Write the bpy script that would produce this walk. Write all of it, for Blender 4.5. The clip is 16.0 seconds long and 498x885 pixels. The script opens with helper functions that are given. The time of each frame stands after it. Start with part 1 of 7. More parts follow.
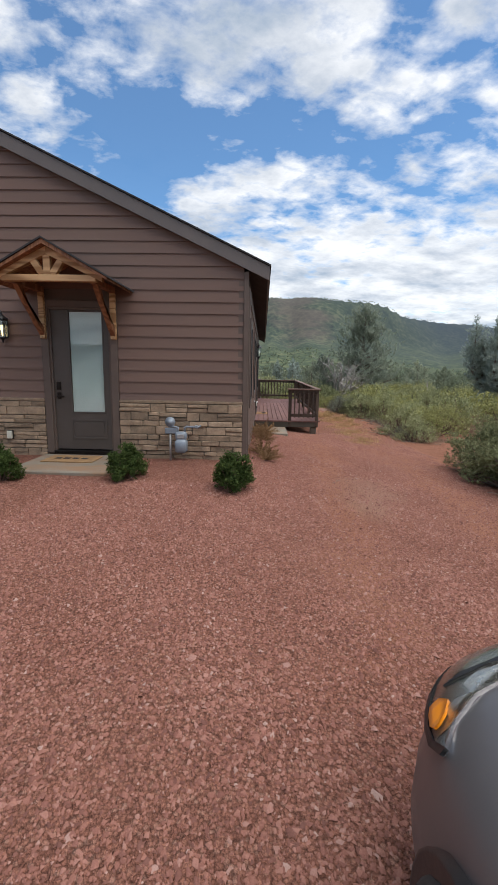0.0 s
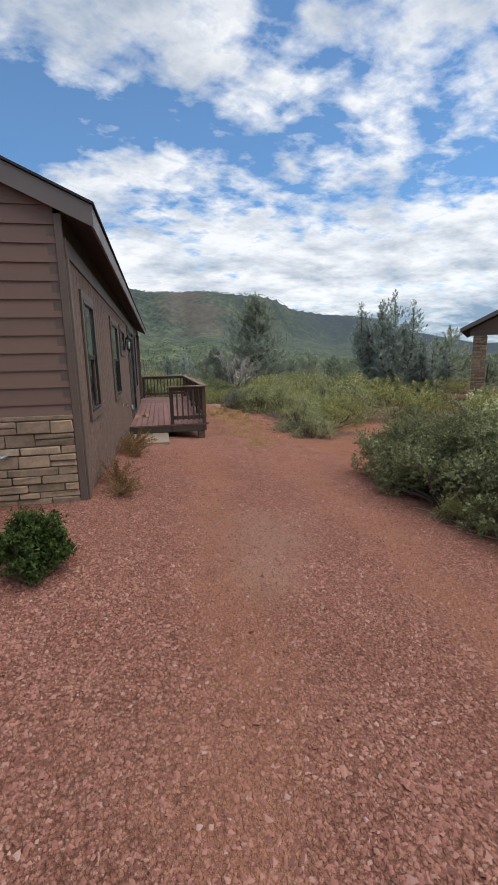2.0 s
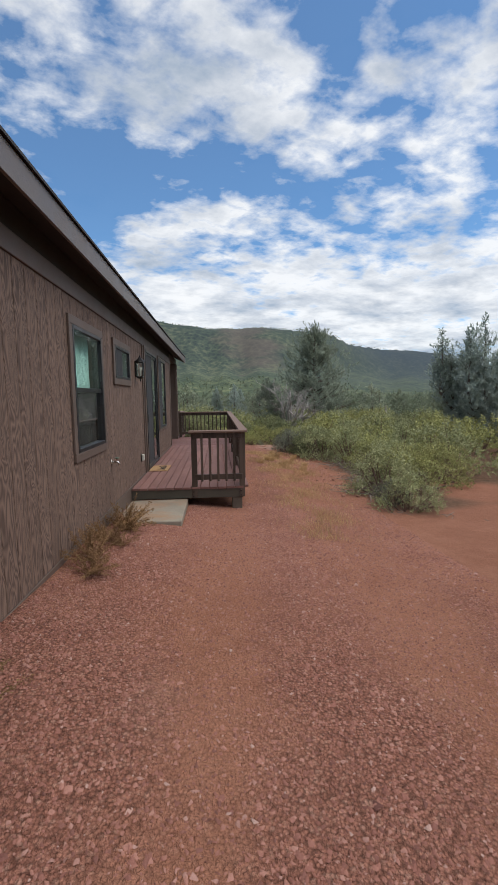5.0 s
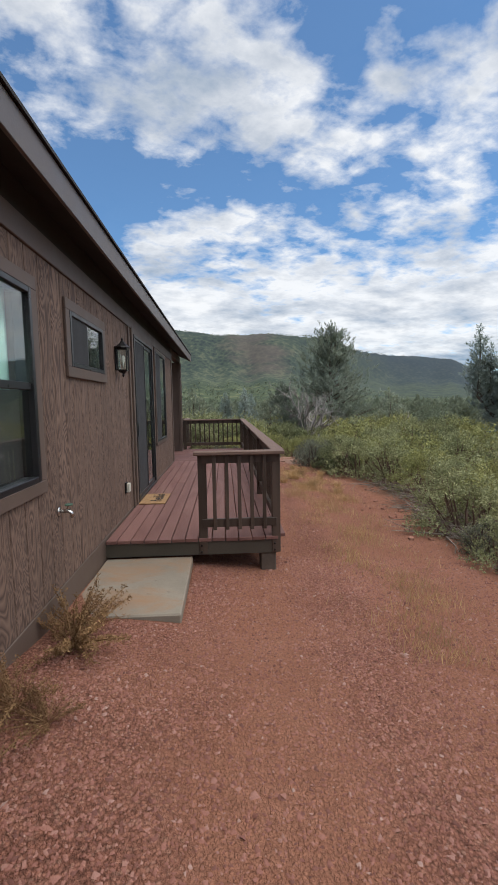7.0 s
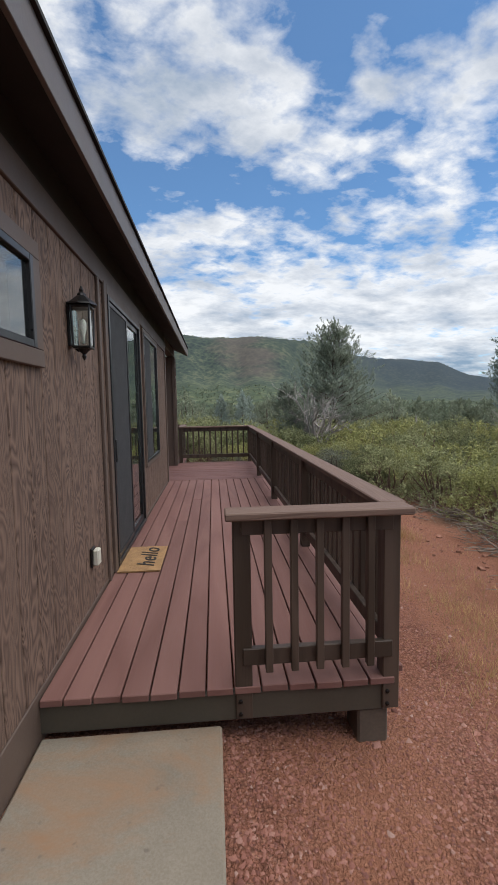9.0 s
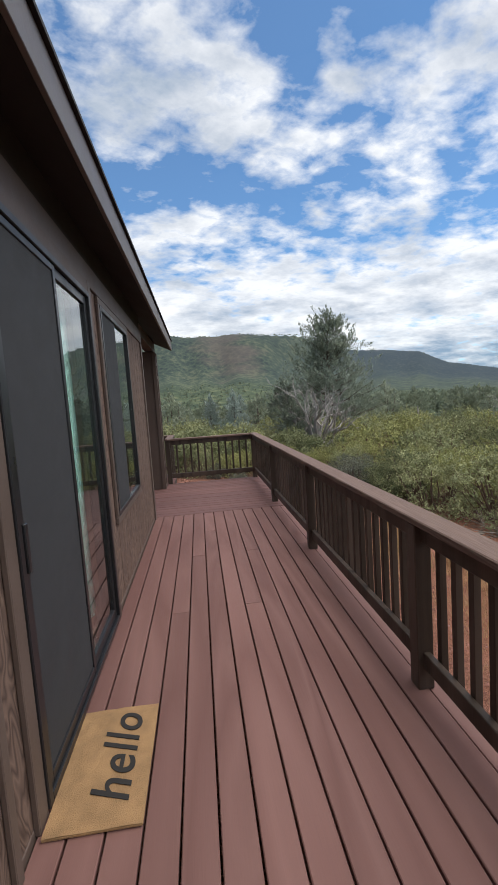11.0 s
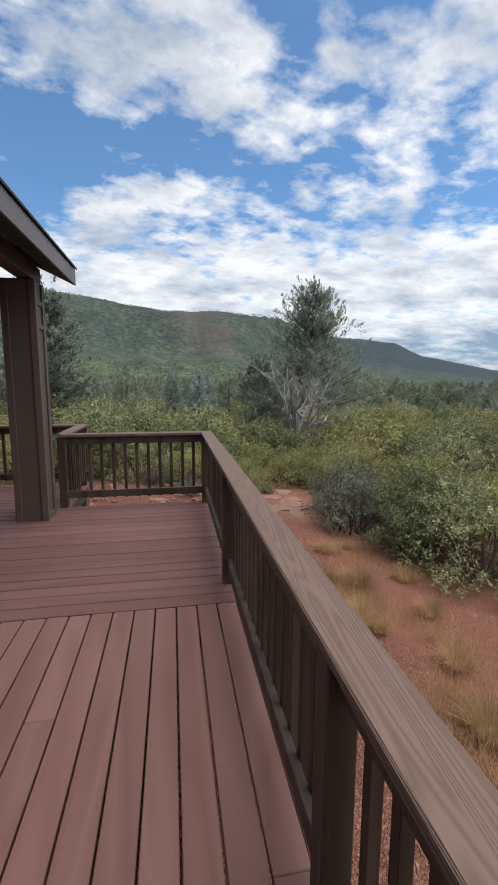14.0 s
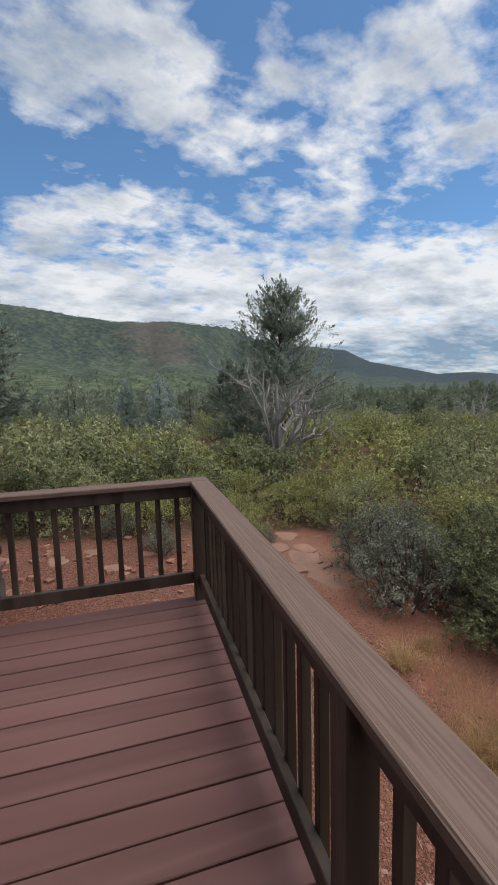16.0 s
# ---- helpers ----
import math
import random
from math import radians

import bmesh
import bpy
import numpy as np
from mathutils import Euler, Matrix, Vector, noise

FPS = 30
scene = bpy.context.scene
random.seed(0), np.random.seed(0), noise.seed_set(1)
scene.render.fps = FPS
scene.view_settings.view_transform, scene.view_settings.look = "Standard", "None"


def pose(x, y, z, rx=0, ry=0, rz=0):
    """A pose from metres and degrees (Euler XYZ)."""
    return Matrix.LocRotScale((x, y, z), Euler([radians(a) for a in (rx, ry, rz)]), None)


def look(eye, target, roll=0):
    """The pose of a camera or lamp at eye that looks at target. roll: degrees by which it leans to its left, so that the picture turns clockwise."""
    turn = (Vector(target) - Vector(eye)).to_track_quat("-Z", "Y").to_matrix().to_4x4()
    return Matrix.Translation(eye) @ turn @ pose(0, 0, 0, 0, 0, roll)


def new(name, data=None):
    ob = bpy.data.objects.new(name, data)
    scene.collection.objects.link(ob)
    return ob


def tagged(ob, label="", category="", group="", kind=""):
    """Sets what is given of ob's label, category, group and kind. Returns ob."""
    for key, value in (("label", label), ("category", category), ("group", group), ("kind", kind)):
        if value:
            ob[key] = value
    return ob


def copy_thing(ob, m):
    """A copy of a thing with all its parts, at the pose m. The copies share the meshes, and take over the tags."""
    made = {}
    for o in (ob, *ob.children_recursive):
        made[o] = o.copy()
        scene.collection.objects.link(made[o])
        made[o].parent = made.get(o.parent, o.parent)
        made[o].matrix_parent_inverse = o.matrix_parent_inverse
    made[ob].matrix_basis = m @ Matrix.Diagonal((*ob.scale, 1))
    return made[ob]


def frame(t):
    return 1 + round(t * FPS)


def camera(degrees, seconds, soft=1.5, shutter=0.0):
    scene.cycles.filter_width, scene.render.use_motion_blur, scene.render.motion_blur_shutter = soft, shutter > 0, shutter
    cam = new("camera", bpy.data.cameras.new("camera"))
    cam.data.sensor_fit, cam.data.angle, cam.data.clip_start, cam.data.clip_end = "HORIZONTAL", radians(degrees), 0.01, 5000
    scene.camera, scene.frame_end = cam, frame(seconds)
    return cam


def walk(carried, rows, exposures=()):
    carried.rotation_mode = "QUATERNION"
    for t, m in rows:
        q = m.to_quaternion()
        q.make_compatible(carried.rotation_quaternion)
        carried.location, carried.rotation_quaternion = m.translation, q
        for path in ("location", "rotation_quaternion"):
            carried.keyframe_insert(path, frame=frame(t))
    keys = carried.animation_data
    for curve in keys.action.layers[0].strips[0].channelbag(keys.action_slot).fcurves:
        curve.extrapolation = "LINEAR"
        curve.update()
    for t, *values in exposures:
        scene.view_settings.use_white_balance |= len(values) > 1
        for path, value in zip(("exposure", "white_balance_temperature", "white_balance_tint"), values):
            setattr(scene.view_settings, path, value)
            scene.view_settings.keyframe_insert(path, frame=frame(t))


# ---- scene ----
cam = camera(60.1, 16.0, soft=0.6)
PATH = [
    (0, (0.228, -6.54, 1.365), (0.17, -4.57, 1.022), 1.0),
    (0.5, (0.28, -6.045, 1.335), (0.378, -4.081, 0.972), 0.3),
    (1, (0.393, -5.573, 1.341), (0.724, -3.636, 0.972), -0.3),
    (1.5, (0.593, -5.074, 1.356), (0.957, -3.144, 0.979), -1.1),
    (2, (0.818, -4.597, 1.331), (1.202, -2.67, 0.961), -1.4),
    (2.5, (1.121, -4.081, 1.29), (1.478, -2.146, 0.932), -1.1),
    (3, (1.304, -3.523, 1.279), (1.591, -1.573, 0.939), 1.7),
    (3.5, (1.427, -2.937, 1.33), (1.691, -0.978, 1.024), 1.6),
    (4, (1.494, -2.32, 1.349), (1.709, -0.35, 1.081), 0.5),
    (6.5, (1.327, 0.99, 1.283), (1.441, 2.979, 1.101), -1.0),
    (7, (1.291, 1.566, 1.288), (1.404, 3.554, 1.104), -0.9),
    (7.5, (1.188, 2.207, 1.273), (1.289, 4.196, 1.088), -0.1),
    (8, (1.082, 2.746, 1.299), (1.2, 4.734, 1.114), 0.4),
    (8.5, (1.002, 3.389, 1.303), (1.123, 5.377, 1.125), -1.7),
    (9, (0.918, 3.977, 1.307), (1.079, 5.963, 1.135), -1.0),
    (10.25, (0.71, 5.36, 1.37), (0.91, 7.345, 1.18), -3.0),
    (11.5, (0.856, 6.724, 1.449), (1.111, 8.699, 1.264), -4.9),
    (12, (1.041, 7.198, 1.425), (1.349, 9.161, 1.192), -5.5),
    (12.5, (1.157, 7.741, 1.396), (1.475, 9.697, 1.122), -4.1),
    (13, (1.325, 8.334, 1.381), (1.679, 10.281, 1.094), -3.5),
    (13.5, (1.414, 8.97, 1.419), (1.76, 10.919, 1.133), -0.2),
    (14, (1.425, 9.586, 1.436), (1.772, 11.536, 1.157), 0.2),
    (14.5, (1.43, 10.26, 1.441), (1.755, 12.216, 1.178), -0.3),
    (15, (1.403, 10.85, 1.446), (1.788, 12.796, 1.192), -0.4),
    (15.5, (1.449, 11.435, 1.446), (1.9, 13.369, 1.203), -1.6),
    (16, (1.351, 11.987, 1.454), (1.892, 13.897, 1.214), -1.5),
]
walk(cam, [(t, look(eye, target, roll)) for t, eye, target, roll in PATH],
     exposures=[(0, 0.30), (0.5, 0.40), (1, 0.30), (4, 0.16), (9, 0.17), (12, 0.32), (13, 0.33), (14, 0.22), (15, 0.20), (16, 0.0)])

# ---- world and light ----
SUN_EL, SUN_AZ = 68.0, 105.0  # degrees; azimuth from +y towards +x


def make_world():
    w = bpy.data.worlds.new("sky")
    scene.world = w
    w.use_nodes = True
    nt = w.node_tree
    nt.nodes.clear()
    N, L = nt.nodes.new, nt.links.new
    out, bg = N("ShaderNodeOutputWorld"), N("ShaderNodeBackground")
    L(bg.outputs[0], out.inputs[0])
    sky = N("ShaderNodeTexSky")
    sky.sky_type, sky.sun_disc = "NISHITA", False
    sky.sun_elevation, sky.sun_rotation = radians(SUN_EL), radians(SUN_AZ)
    sky.altitude, sky.air_density, sky.dust_density, sky.ozone_density = 1300, 1.0, 0.6, 2.0

    def math_node(op, a, b=None, clamp=False):
        n = N("ShaderNodeMath")
        n.operation, n.use_clamp = op, clamp
        for k, v in enumerate((a, b)):
            if v is None:
                continue
            if isinstance(v, (int, float)):
                n.inputs[k].default_value = v
            else:
                L(v, n.inputs[k])
        return n.outputs[0]

    co = N("ShaderNodeTexCoord")
    sep = N("ShaderNodeSeparateXYZ")
    L(co.outputs["Generated"], sep.inputs[0])
    up = math_node("MAXIMUM", sep.outputs[2], 0.0)
    den = math_node("ADD", up, 0.20)
    comb = N("ShaderNodeCombineXYZ")
    comb_x, comb_y = math_node("DIVIDE", sep.outputs[0], den), math_node("DIVIDE", sep.outputs[1], den)
    L(comb_x, comb.inputs[0])
    L(comb_y, comb.inputs[1])

    def cloud_noise(scale, detail, rough, shift, dist=0.0):
        m = N("ShaderNodeMapping")
        m.inputs["Location"].default_value = shift
        m.inputs["Rotation"].default_value = (0, 0, radians(-28))
        m.inputs["Scale"].default_value = (1.0, 1.25, 1.0)
        L(comb.outputs[0], m.inputs[0])
        n = N("ShaderNodeTexNoise")
        n.inputs["Scale"].default_value, n.inputs["Detail"].default_value = scale, detail
        n.inputs["Roughness"].default_value, n.inputs["Distortion"].default_value = rough, dist
        L(m.outputs[0], n.inputs["Vector"])
        return n.outputs["Fac"]

    def ramp(fac, stops):
        r = N("ShaderNodeValToRGB")
        el = r.color_ramp.elements
        while len(el) < len(stops):
            el.new(0.5)
        for e, (p, c) in zip(el, stops):
            e.position, e.color = p, (*c, 1) if len(c) == 3 else c
        L(fac, r.inputs[0])
        return r.outputs[0]

    big = cloud_noise(0.9, 3.0, 0.5, (3.1, 1.7, 0.0))
    mid = cloud_noise(3.4, 11.0, 0.60, (0.4, 5.2, 2.0), 0.1)
    fine = cloud_noise(9.5, 7.0, 0.55, (2.4, 0.7, 4.0), 0.2)
    low = ramp(up, [(0.0, (1, 1, 1)), (0.22, (0.95, 0.95, 0.95)), (0.31, (0.22, 0.22, 0.22)), (0.75, (0.10, 0.10, 0.10))])
    # cloud masses (+) and blue lanes (-): azimuth and height of the middle, half widths, weight
    lobes = [(-21, 36, 10, 4.0, 0.04), (-4, 36.0, 10, 4.5, 0.08), (7, 32.0, 5, 3.0, 0.08), (-25, 25, 4.0, 2.4, 0.13), (-14, 25.5, 9, 4.2, -0.16),
             (2, 25.6, 8, 2.2, -0.12), (-9.6, 19.2, 2.4, 1.5, 0.13), (-0.5, 21.4, 3.6, 1.3, 0.09), (-15, 20, 3.2, 2.4, -0.16), (15.0, 37.5, 3.0, 4.5, -0.15),
             (20.5, 33.5, 2.8, 2.8, 0.08), (26, 37.5, 4.5, 3.0, -0.13), (18, 28.4, 4.0, 1.8, 0.07), (37, 34, 7.0, 4.0, 0.08), (41, 20.0, 4.0, 3.0, -0.10),
             (43.5, 25.5, 4.0, 2.0, 0.12), (14, 23.8, 4.0, 1.6, -0.07), (33, 29.5, 2.2, 3.0, -0.06)]
    azim = math_node("MULTIPLY", math_node("ARCTAN2", sep.outputs[0], sep.outputs[1]), 57.2958)
    elev = math_node("MULTIPLY", math_node("ARCSINE", sep.outputs[2]), 57.2958)
    s = math_node("ADD", math_node("MULTIPLY", big, 0.10), math_node("MULTIPLY", mid, 0.54))
    s = math_node("ADD", math_node("ADD", s, 0.010), math_node("MULTIPLY", fine, 0.44))
    s = math_node("ADD", s, math_node("MULTIPLY", low, 0.20))
    for az0, el0, half_az, half_el, weight in lobes:
        ex = math_node("DIVIDE", math_node("SUBTRACT", azim, float(az0)), half_az * 1.15)
        ey = math_node("DIVIDE", math_node("SUBTRACT", elev, float(el0)), half_el * 1.15)
        q = math_node("ADD", math_node("POWER", math_node("ABSOLUTE", ex), 2.0), math_node("POWER", math_node("ABSOLUTE", ey), 2.0))
        s = math_node("ADD", s, math_node("MULTIPLY", math_node("EXPONENT", math_node("MULTIPLY", q, -1.0)), weight))
    cover = ramp(s, [(0.525, (0.03, 0.03, 0.03)), (0.59, (0.36, 0.36, 0.36)), (0.68, (0.90, 0.90, 0.90)), (1.0, (1, 1, 1))])
    shade = cloud_noise(2.6, 7.0, 0.6, (7.3, 2.2, 5.0))
    shade = math_node("SUBTRACT", shade, math_node("MULTIPLY", math_node("SUBTRACT", s, 0.70), 0.55))
    # a rain-grey bank low over the far ridge, a thick grey cloud overhead, and brighter cloud towards the sun
    for az0, el0, half_az, half_el, weight in ((44, 4, 14, 2.6, 0.30), (-2, 34.5, 13, 5.0, 0.12), (36, 17, 9, 7.0, -0.07)):
        ex = math_node("DIVIDE", math_node("SUBTRACT", azim, float(az0)), float(half_az))
        ey = math_node("DIVIDE", math_node("SUBTRACT", elev, float(el0)), half_el)
        q = math_node("ADD", math_node("POWER", math_node("ABSOLUTE", ex), 2.0), math_node("POWER", math_node("ABSOLUTE", ey), 2.0))
        shade = math_node("SUBTRACT", shade, math_node("MULTIPLY", math_node("EXPONENT", math_node("MULTIPLY", q, -1.0)), weight))
    tone = ramp(shade, [(0.20, (0.24, 0.33, 0.45)), (0.40, (0.56, 0.60, 0.66)), (0.58, (0.88, 0.89, 0.90)), (1.0, (0.96, 0.96, 0.95))])
    blue = N("ShaderNodeMixRGB")
    blue.blend_type, blue.inputs[0].default_value = "MULTIPLY", 1.0
    L(sky.outputs[0], blue.inputs[1])
    blue.inputs[2].default_value = (0.084, 0.124, 0.142, 1)
    mix = N("ShaderNodeMixRGB")
    L(cover, mix.inputs[0])
    L(blue.outputs[0], mix.inputs[1])
    L(tone, mix.inputs[2])
    L(mix.outputs[0], bg.inputs[0])
    bg.inputs[1].default_value = 1.0


make_world()
sun_data = bpy.data.lights.new("sun", "SUN")
sun_data.energy, sun_data.angle, sun_data.color = 3.4, radians(75), (1.0, 0.95, 0.88)
sun = new("sun", sun_data)
sun.matrix_world = look((0, 0, 30), (-30 * math.cos(radians(SUN_EL)) * math.sin(radians(SUN_AZ)),
                                     -30 * math.cos(radians(SUN_EL)) * math.cos(radians(SUN_AZ)), 30 - 30 * math.sin(radians(SUN_EL))))

# ---- materials ----
class Nodes:
    """A node material under construction."""

    def __init__(self, name):
        self.m = bpy.data.materials.new(name)
        self.m.use_nodes = True
        self.nt = self.m.node_tree
        self.b = self.nt.nodes["Principled BSDF"]

    def n(self, kind, **values):
        node = self.nt.nodes.new("ShaderNode" + kind)
        for key, v in values.items():
            node.inputs[key.replace("_", " ")].default_value = v
        return node

    def link(self, a, b):
        self.nt.links.new(a, b)

    def coords(self, scale=(1, 1, 1), own=True):
        """Object coordinates; own: shifted by each object's random number."""
        tc = self.n("TexCoord")
        mp = self.n("Mapping", Scale=scale)
        self.link(tc.outputs["Object"], mp.inputs[0])
        if own:
            oi = self.n("ObjectInfo")
            v = self.n("VectorMath")
            v.operation = "SCALE"
            v.inputs[0].default_value = (17, 29, 41)
            self.link(oi.outputs["Random"], v.inputs["Scale"])
            self.link(v.outputs[0], mp.inputs["Location"])
        return mp.outputs[0]

    def noise(self, vec, scale, detail=4.0, rough=0.55, dist=0.0):
        x = self.n("TexNoise", Scale=scale, Detail=detail, Roughness=rough, Distortion=dist)
        self.link(vec, x.inputs["Vector"])
        return x.outputs["Fac"]

    def ramp(self, fac, stops):
        r = self.n("ValToRGB")
        el = r.color_ramp.elements
        while len(el) < len(stops):
            el.new(0.5)
        for e, (p, c) in zip(el, stops):
            e.position = p
            e.color = (*c, 1) if isinstance(c, tuple) else (c, c, c, 1)
        self.link(fac, r.inputs[0])
        return r.outputs[0]

    def mix(self, fac, a, b, how="MIX"):
        x = self.n("MixRGB")
        x.blend_type = how
        for sock, v in zip(x.inputs, (fac, a, b)):
            if isinstance(v, (int, float)):
                sock.default_value = v
            elif isinstance(v, tuple):
                sock.default_value = (*v, 1)
            else:
                self.link(v, sock)
        return x.outputs[0]

    def calc(self, op, a, b):
        x = self.n("Math")
        x.operation = op
        for sock, v in zip(x.inputs, (a, b)):
            if isinstance(v, (int, float)):
                sock.default_value = v
            else:
                self.link(v, sock)
        return x.outputs[0]

    def bump(self, height, strength, distance=0.01):
        x = self.n("Bump", Strength=strength, Distance=distance)
        self.link(height, x.inputs["Height"])
        self.link(x.outputs[0], self.b.inputs["Normal"])

    def rand_tone(self, col, amount, island=False):
        """Each object (or island) a little lighter or darker."""
        src = self.n("NewGeometry").outputs["Random Per Island"] if island else self.n("ObjectInfo").outputs["Random"]
        hsv = self.n("HueSaturation")
        mr = self.n("MapRange")
        mr.inputs[3].default_value, mr.inputs[4].default_value = 1 - amount, 1 + amount
        self.link(src, mr.inputs[0])
        self.link(mr.outputs[0], hsv.inputs["Value"])
        self.link(col, hsv.inputs["Color"])
        return hsv.outputs[0]

    def done(self, col, rough, metal=0.0, spec=0.5):
        for sock, v in ((self.b.inputs["Base Color"], col), (self.b.inputs["Roughness"], rough)):
            if isinstance(v, tuple):
                sock.default_value = (*v, 1)
            elif isinstance(v, (int, float)):
                sock.default_value = v
            else:
                self.link(v, sock)
        self.b.inputs["Metallic"].default_value = metal
        self.b.inputs["Specular IOR Level"].default_value = spec
        return self.m


def plain(name, c, rough=0.6, metal=0.0, vary=0.25, scale=6.0, bump=0.15, stretch=(1, 1, 1), tone=0.0, fine=60.0, spec=0.5, island=False):
    """A surface with broad stains and fine grain round one colour."""
    k = Nodes(name)
    v = k.coords(stretch)
    broad, grain = k.noise(v, scale, 5), k.noise(v, fine, 3, 0.6)
    lo, hi = tuple(x * (1 - vary) for x in c), tuple(min(1, x * (1 + vary)) for x in c)
    col = k.ramp(broad, [(0.3, lo), (0.7, hi)])
    col = k.mix(0.25, col, k.ramp(grain, [(0.35, lo), (0.65, hi)]))
    if tone:
        col = k.rand_tone(col, tone, island)
    k.bump(grain, bump, 0.004)
    r = k.ramp(broad, [(0.3, max(0.02, rough - 0.08)), (0.7, min(1, rough + 0.08))])
    return k.done(col, r, metal, spec)


def board_wood(name, dark, light, along=1, ring=9.0, rough=0.7, bump=0.35, tone=0.08, contrast=(0.35, 0.7), weather=None, stretch=0.10, fig_scale=None, wander=0.6, fibre=0.45):
    """Grain that runs along one axis of the object, with cathedral figure."""
    k = Nodes(name)
    st = [1.0, 1.0, 1.0]
    st[along] = stretch
    v = k.coords(tuple(st))
    fig = k.noise(v, fig_scale or ring * 0.45, 2.0, 0.5, wander)
    rings = k.calc("FRACT", k.calc("MULTIPLY", fig, ring), 0.0)
    rings = k.calc("ABSOLUTE", k.calc("SUBTRACT", rings, 0.5), 0.0)
    st2 = [60.0, 60.0, 60.0]
    st2[along] = 3.0
    fib = k.noise(k.coords(tuple(st2)), 2.0, 3.0, 0.6)
    h = k.calc("ADD", k.calc("MULTIPLY", rings, 1.2), k.calc("MULTIPLY", fib, fibre))
    col = k.ramp(h, [(contrast[0], dark), (contrast[1], light)])
    if weather:
        wv = k.coords((1, 1, 0.25))
        wn = k.noise(wv, 1.6, 6, 0.65)
        col = k.mix(k.ramp(wn, [(0.42, 0.0), (0.66, 0.6)]), col, weather)
    col = k.rand_tone(col, tone)
    k.bump(h, bump, 0.004)
    return k.done(col, k.ramp(fib, [(0.3, rough - 0.1), (0.7, rough + 0.1)]), 0, 0.3)


def leaf_mat(name, c1, c2, rough=0.9, back=0.28, patch=2.6, swing=0.40):
    """Leaves that differ a little one from another, and more from spray to spray."""
    k = Nodes(name)
    rnd = k.n("NewGeometry").outputs["Random Per Island"]
    lo, hi = tuple(0.75 * a + 0.25 * b for a, b in zip(c1, c2)), tuple(0.2 * a + 0.8 * b for a, b in zip(c1, c2))
    col = k.ramp(rnd, [(0.0, lo), (0.85, hi), (1.0, tuple(min(1, x * 1.25) for x in c2))])
    v = k.coords((1, 1, 1))
    big = k.noise(v, patch, 4, 0.6)
    tint = k.noise(v, patch * 0.4, 2)
    hsv = k.n("HueSaturation")
    k.link(k.ramp(big, [(0.30, 1 - swing), (0.70, 1 + swing)]), hsv.inputs["Value"])
    k.link(k.ramp(tint, [(0.3, 0.487), (0.7, 0.507)]), hsv.inputs["Hue"])
    k.link(col, hsv.inputs["Color"])
    m = k.done(k.rand_tone(hsv.outputs[0], 0.15), rough, 0, 0.12)
    tr = k.n("BsdfTranslucent")
    k.link(hsv.outputs[0], tr.inputs[0])
    ms = k.n("MixShader")
    ms.inputs[0].default_value = back
    k.link(k.b.outputs[0], ms.inputs[1])
    k.link(tr.outputs[0], ms.inputs[2])
    k.link(ms.outputs[0], k.nt.nodes["Material Output"].inputs[0])
    return m


def pebble_mat():
    """Cinder stones: maroon, brick red, pink and grey tan, one by one."""
    k = Nodes("red cinder stone")
    rnd = k.n("NewGeometry").outputs["Random Per Island"]
    col = k.ramp(rnd, [(0.0, (0.095, 0.042, 0.036)), (0.30, (0.215, 0.092, 0.071)), (0.60, (0.295, 0.136, 0.102)), (0.85, (0.360, 0.184, 0.144)), (0.97, (0.380, 0.228, 0.190)), (1.0, (0.46, 0.34, 0.29))])
    v = k.coords((1, 1, 1), own=False)
    grain = k.noise(v, 190.0, 3, 0.6)
    col = k.mix(0.35, col, k.ramp(k.noise(v, 2.2, 5, 0.6), [(0.3, (0.205, 0.088, 0.068)), (0.7, (0.365, 0.180, 0.136))]))
    col = k.mix(0.5, col, k.ramp(grain, [(0.3, 0.55), (0.7, 1.0)]), "MULTIPLY")
    k.bump(grain, 0.5, 0.004)
    return k.done(col, 0.95, 0, 0.08)


def glass_mat(name, tint, rough=0.02):
    """Window glass: a dark clear pane with a mirror gloss."""
    k = Nodes(name)
    k.b.inputs["Transmission Weight"].default_value = 1.0
    k.b.inputs["IOR"].default_value = 1.55
    return k.done(tint, rough, 0, 1.0)


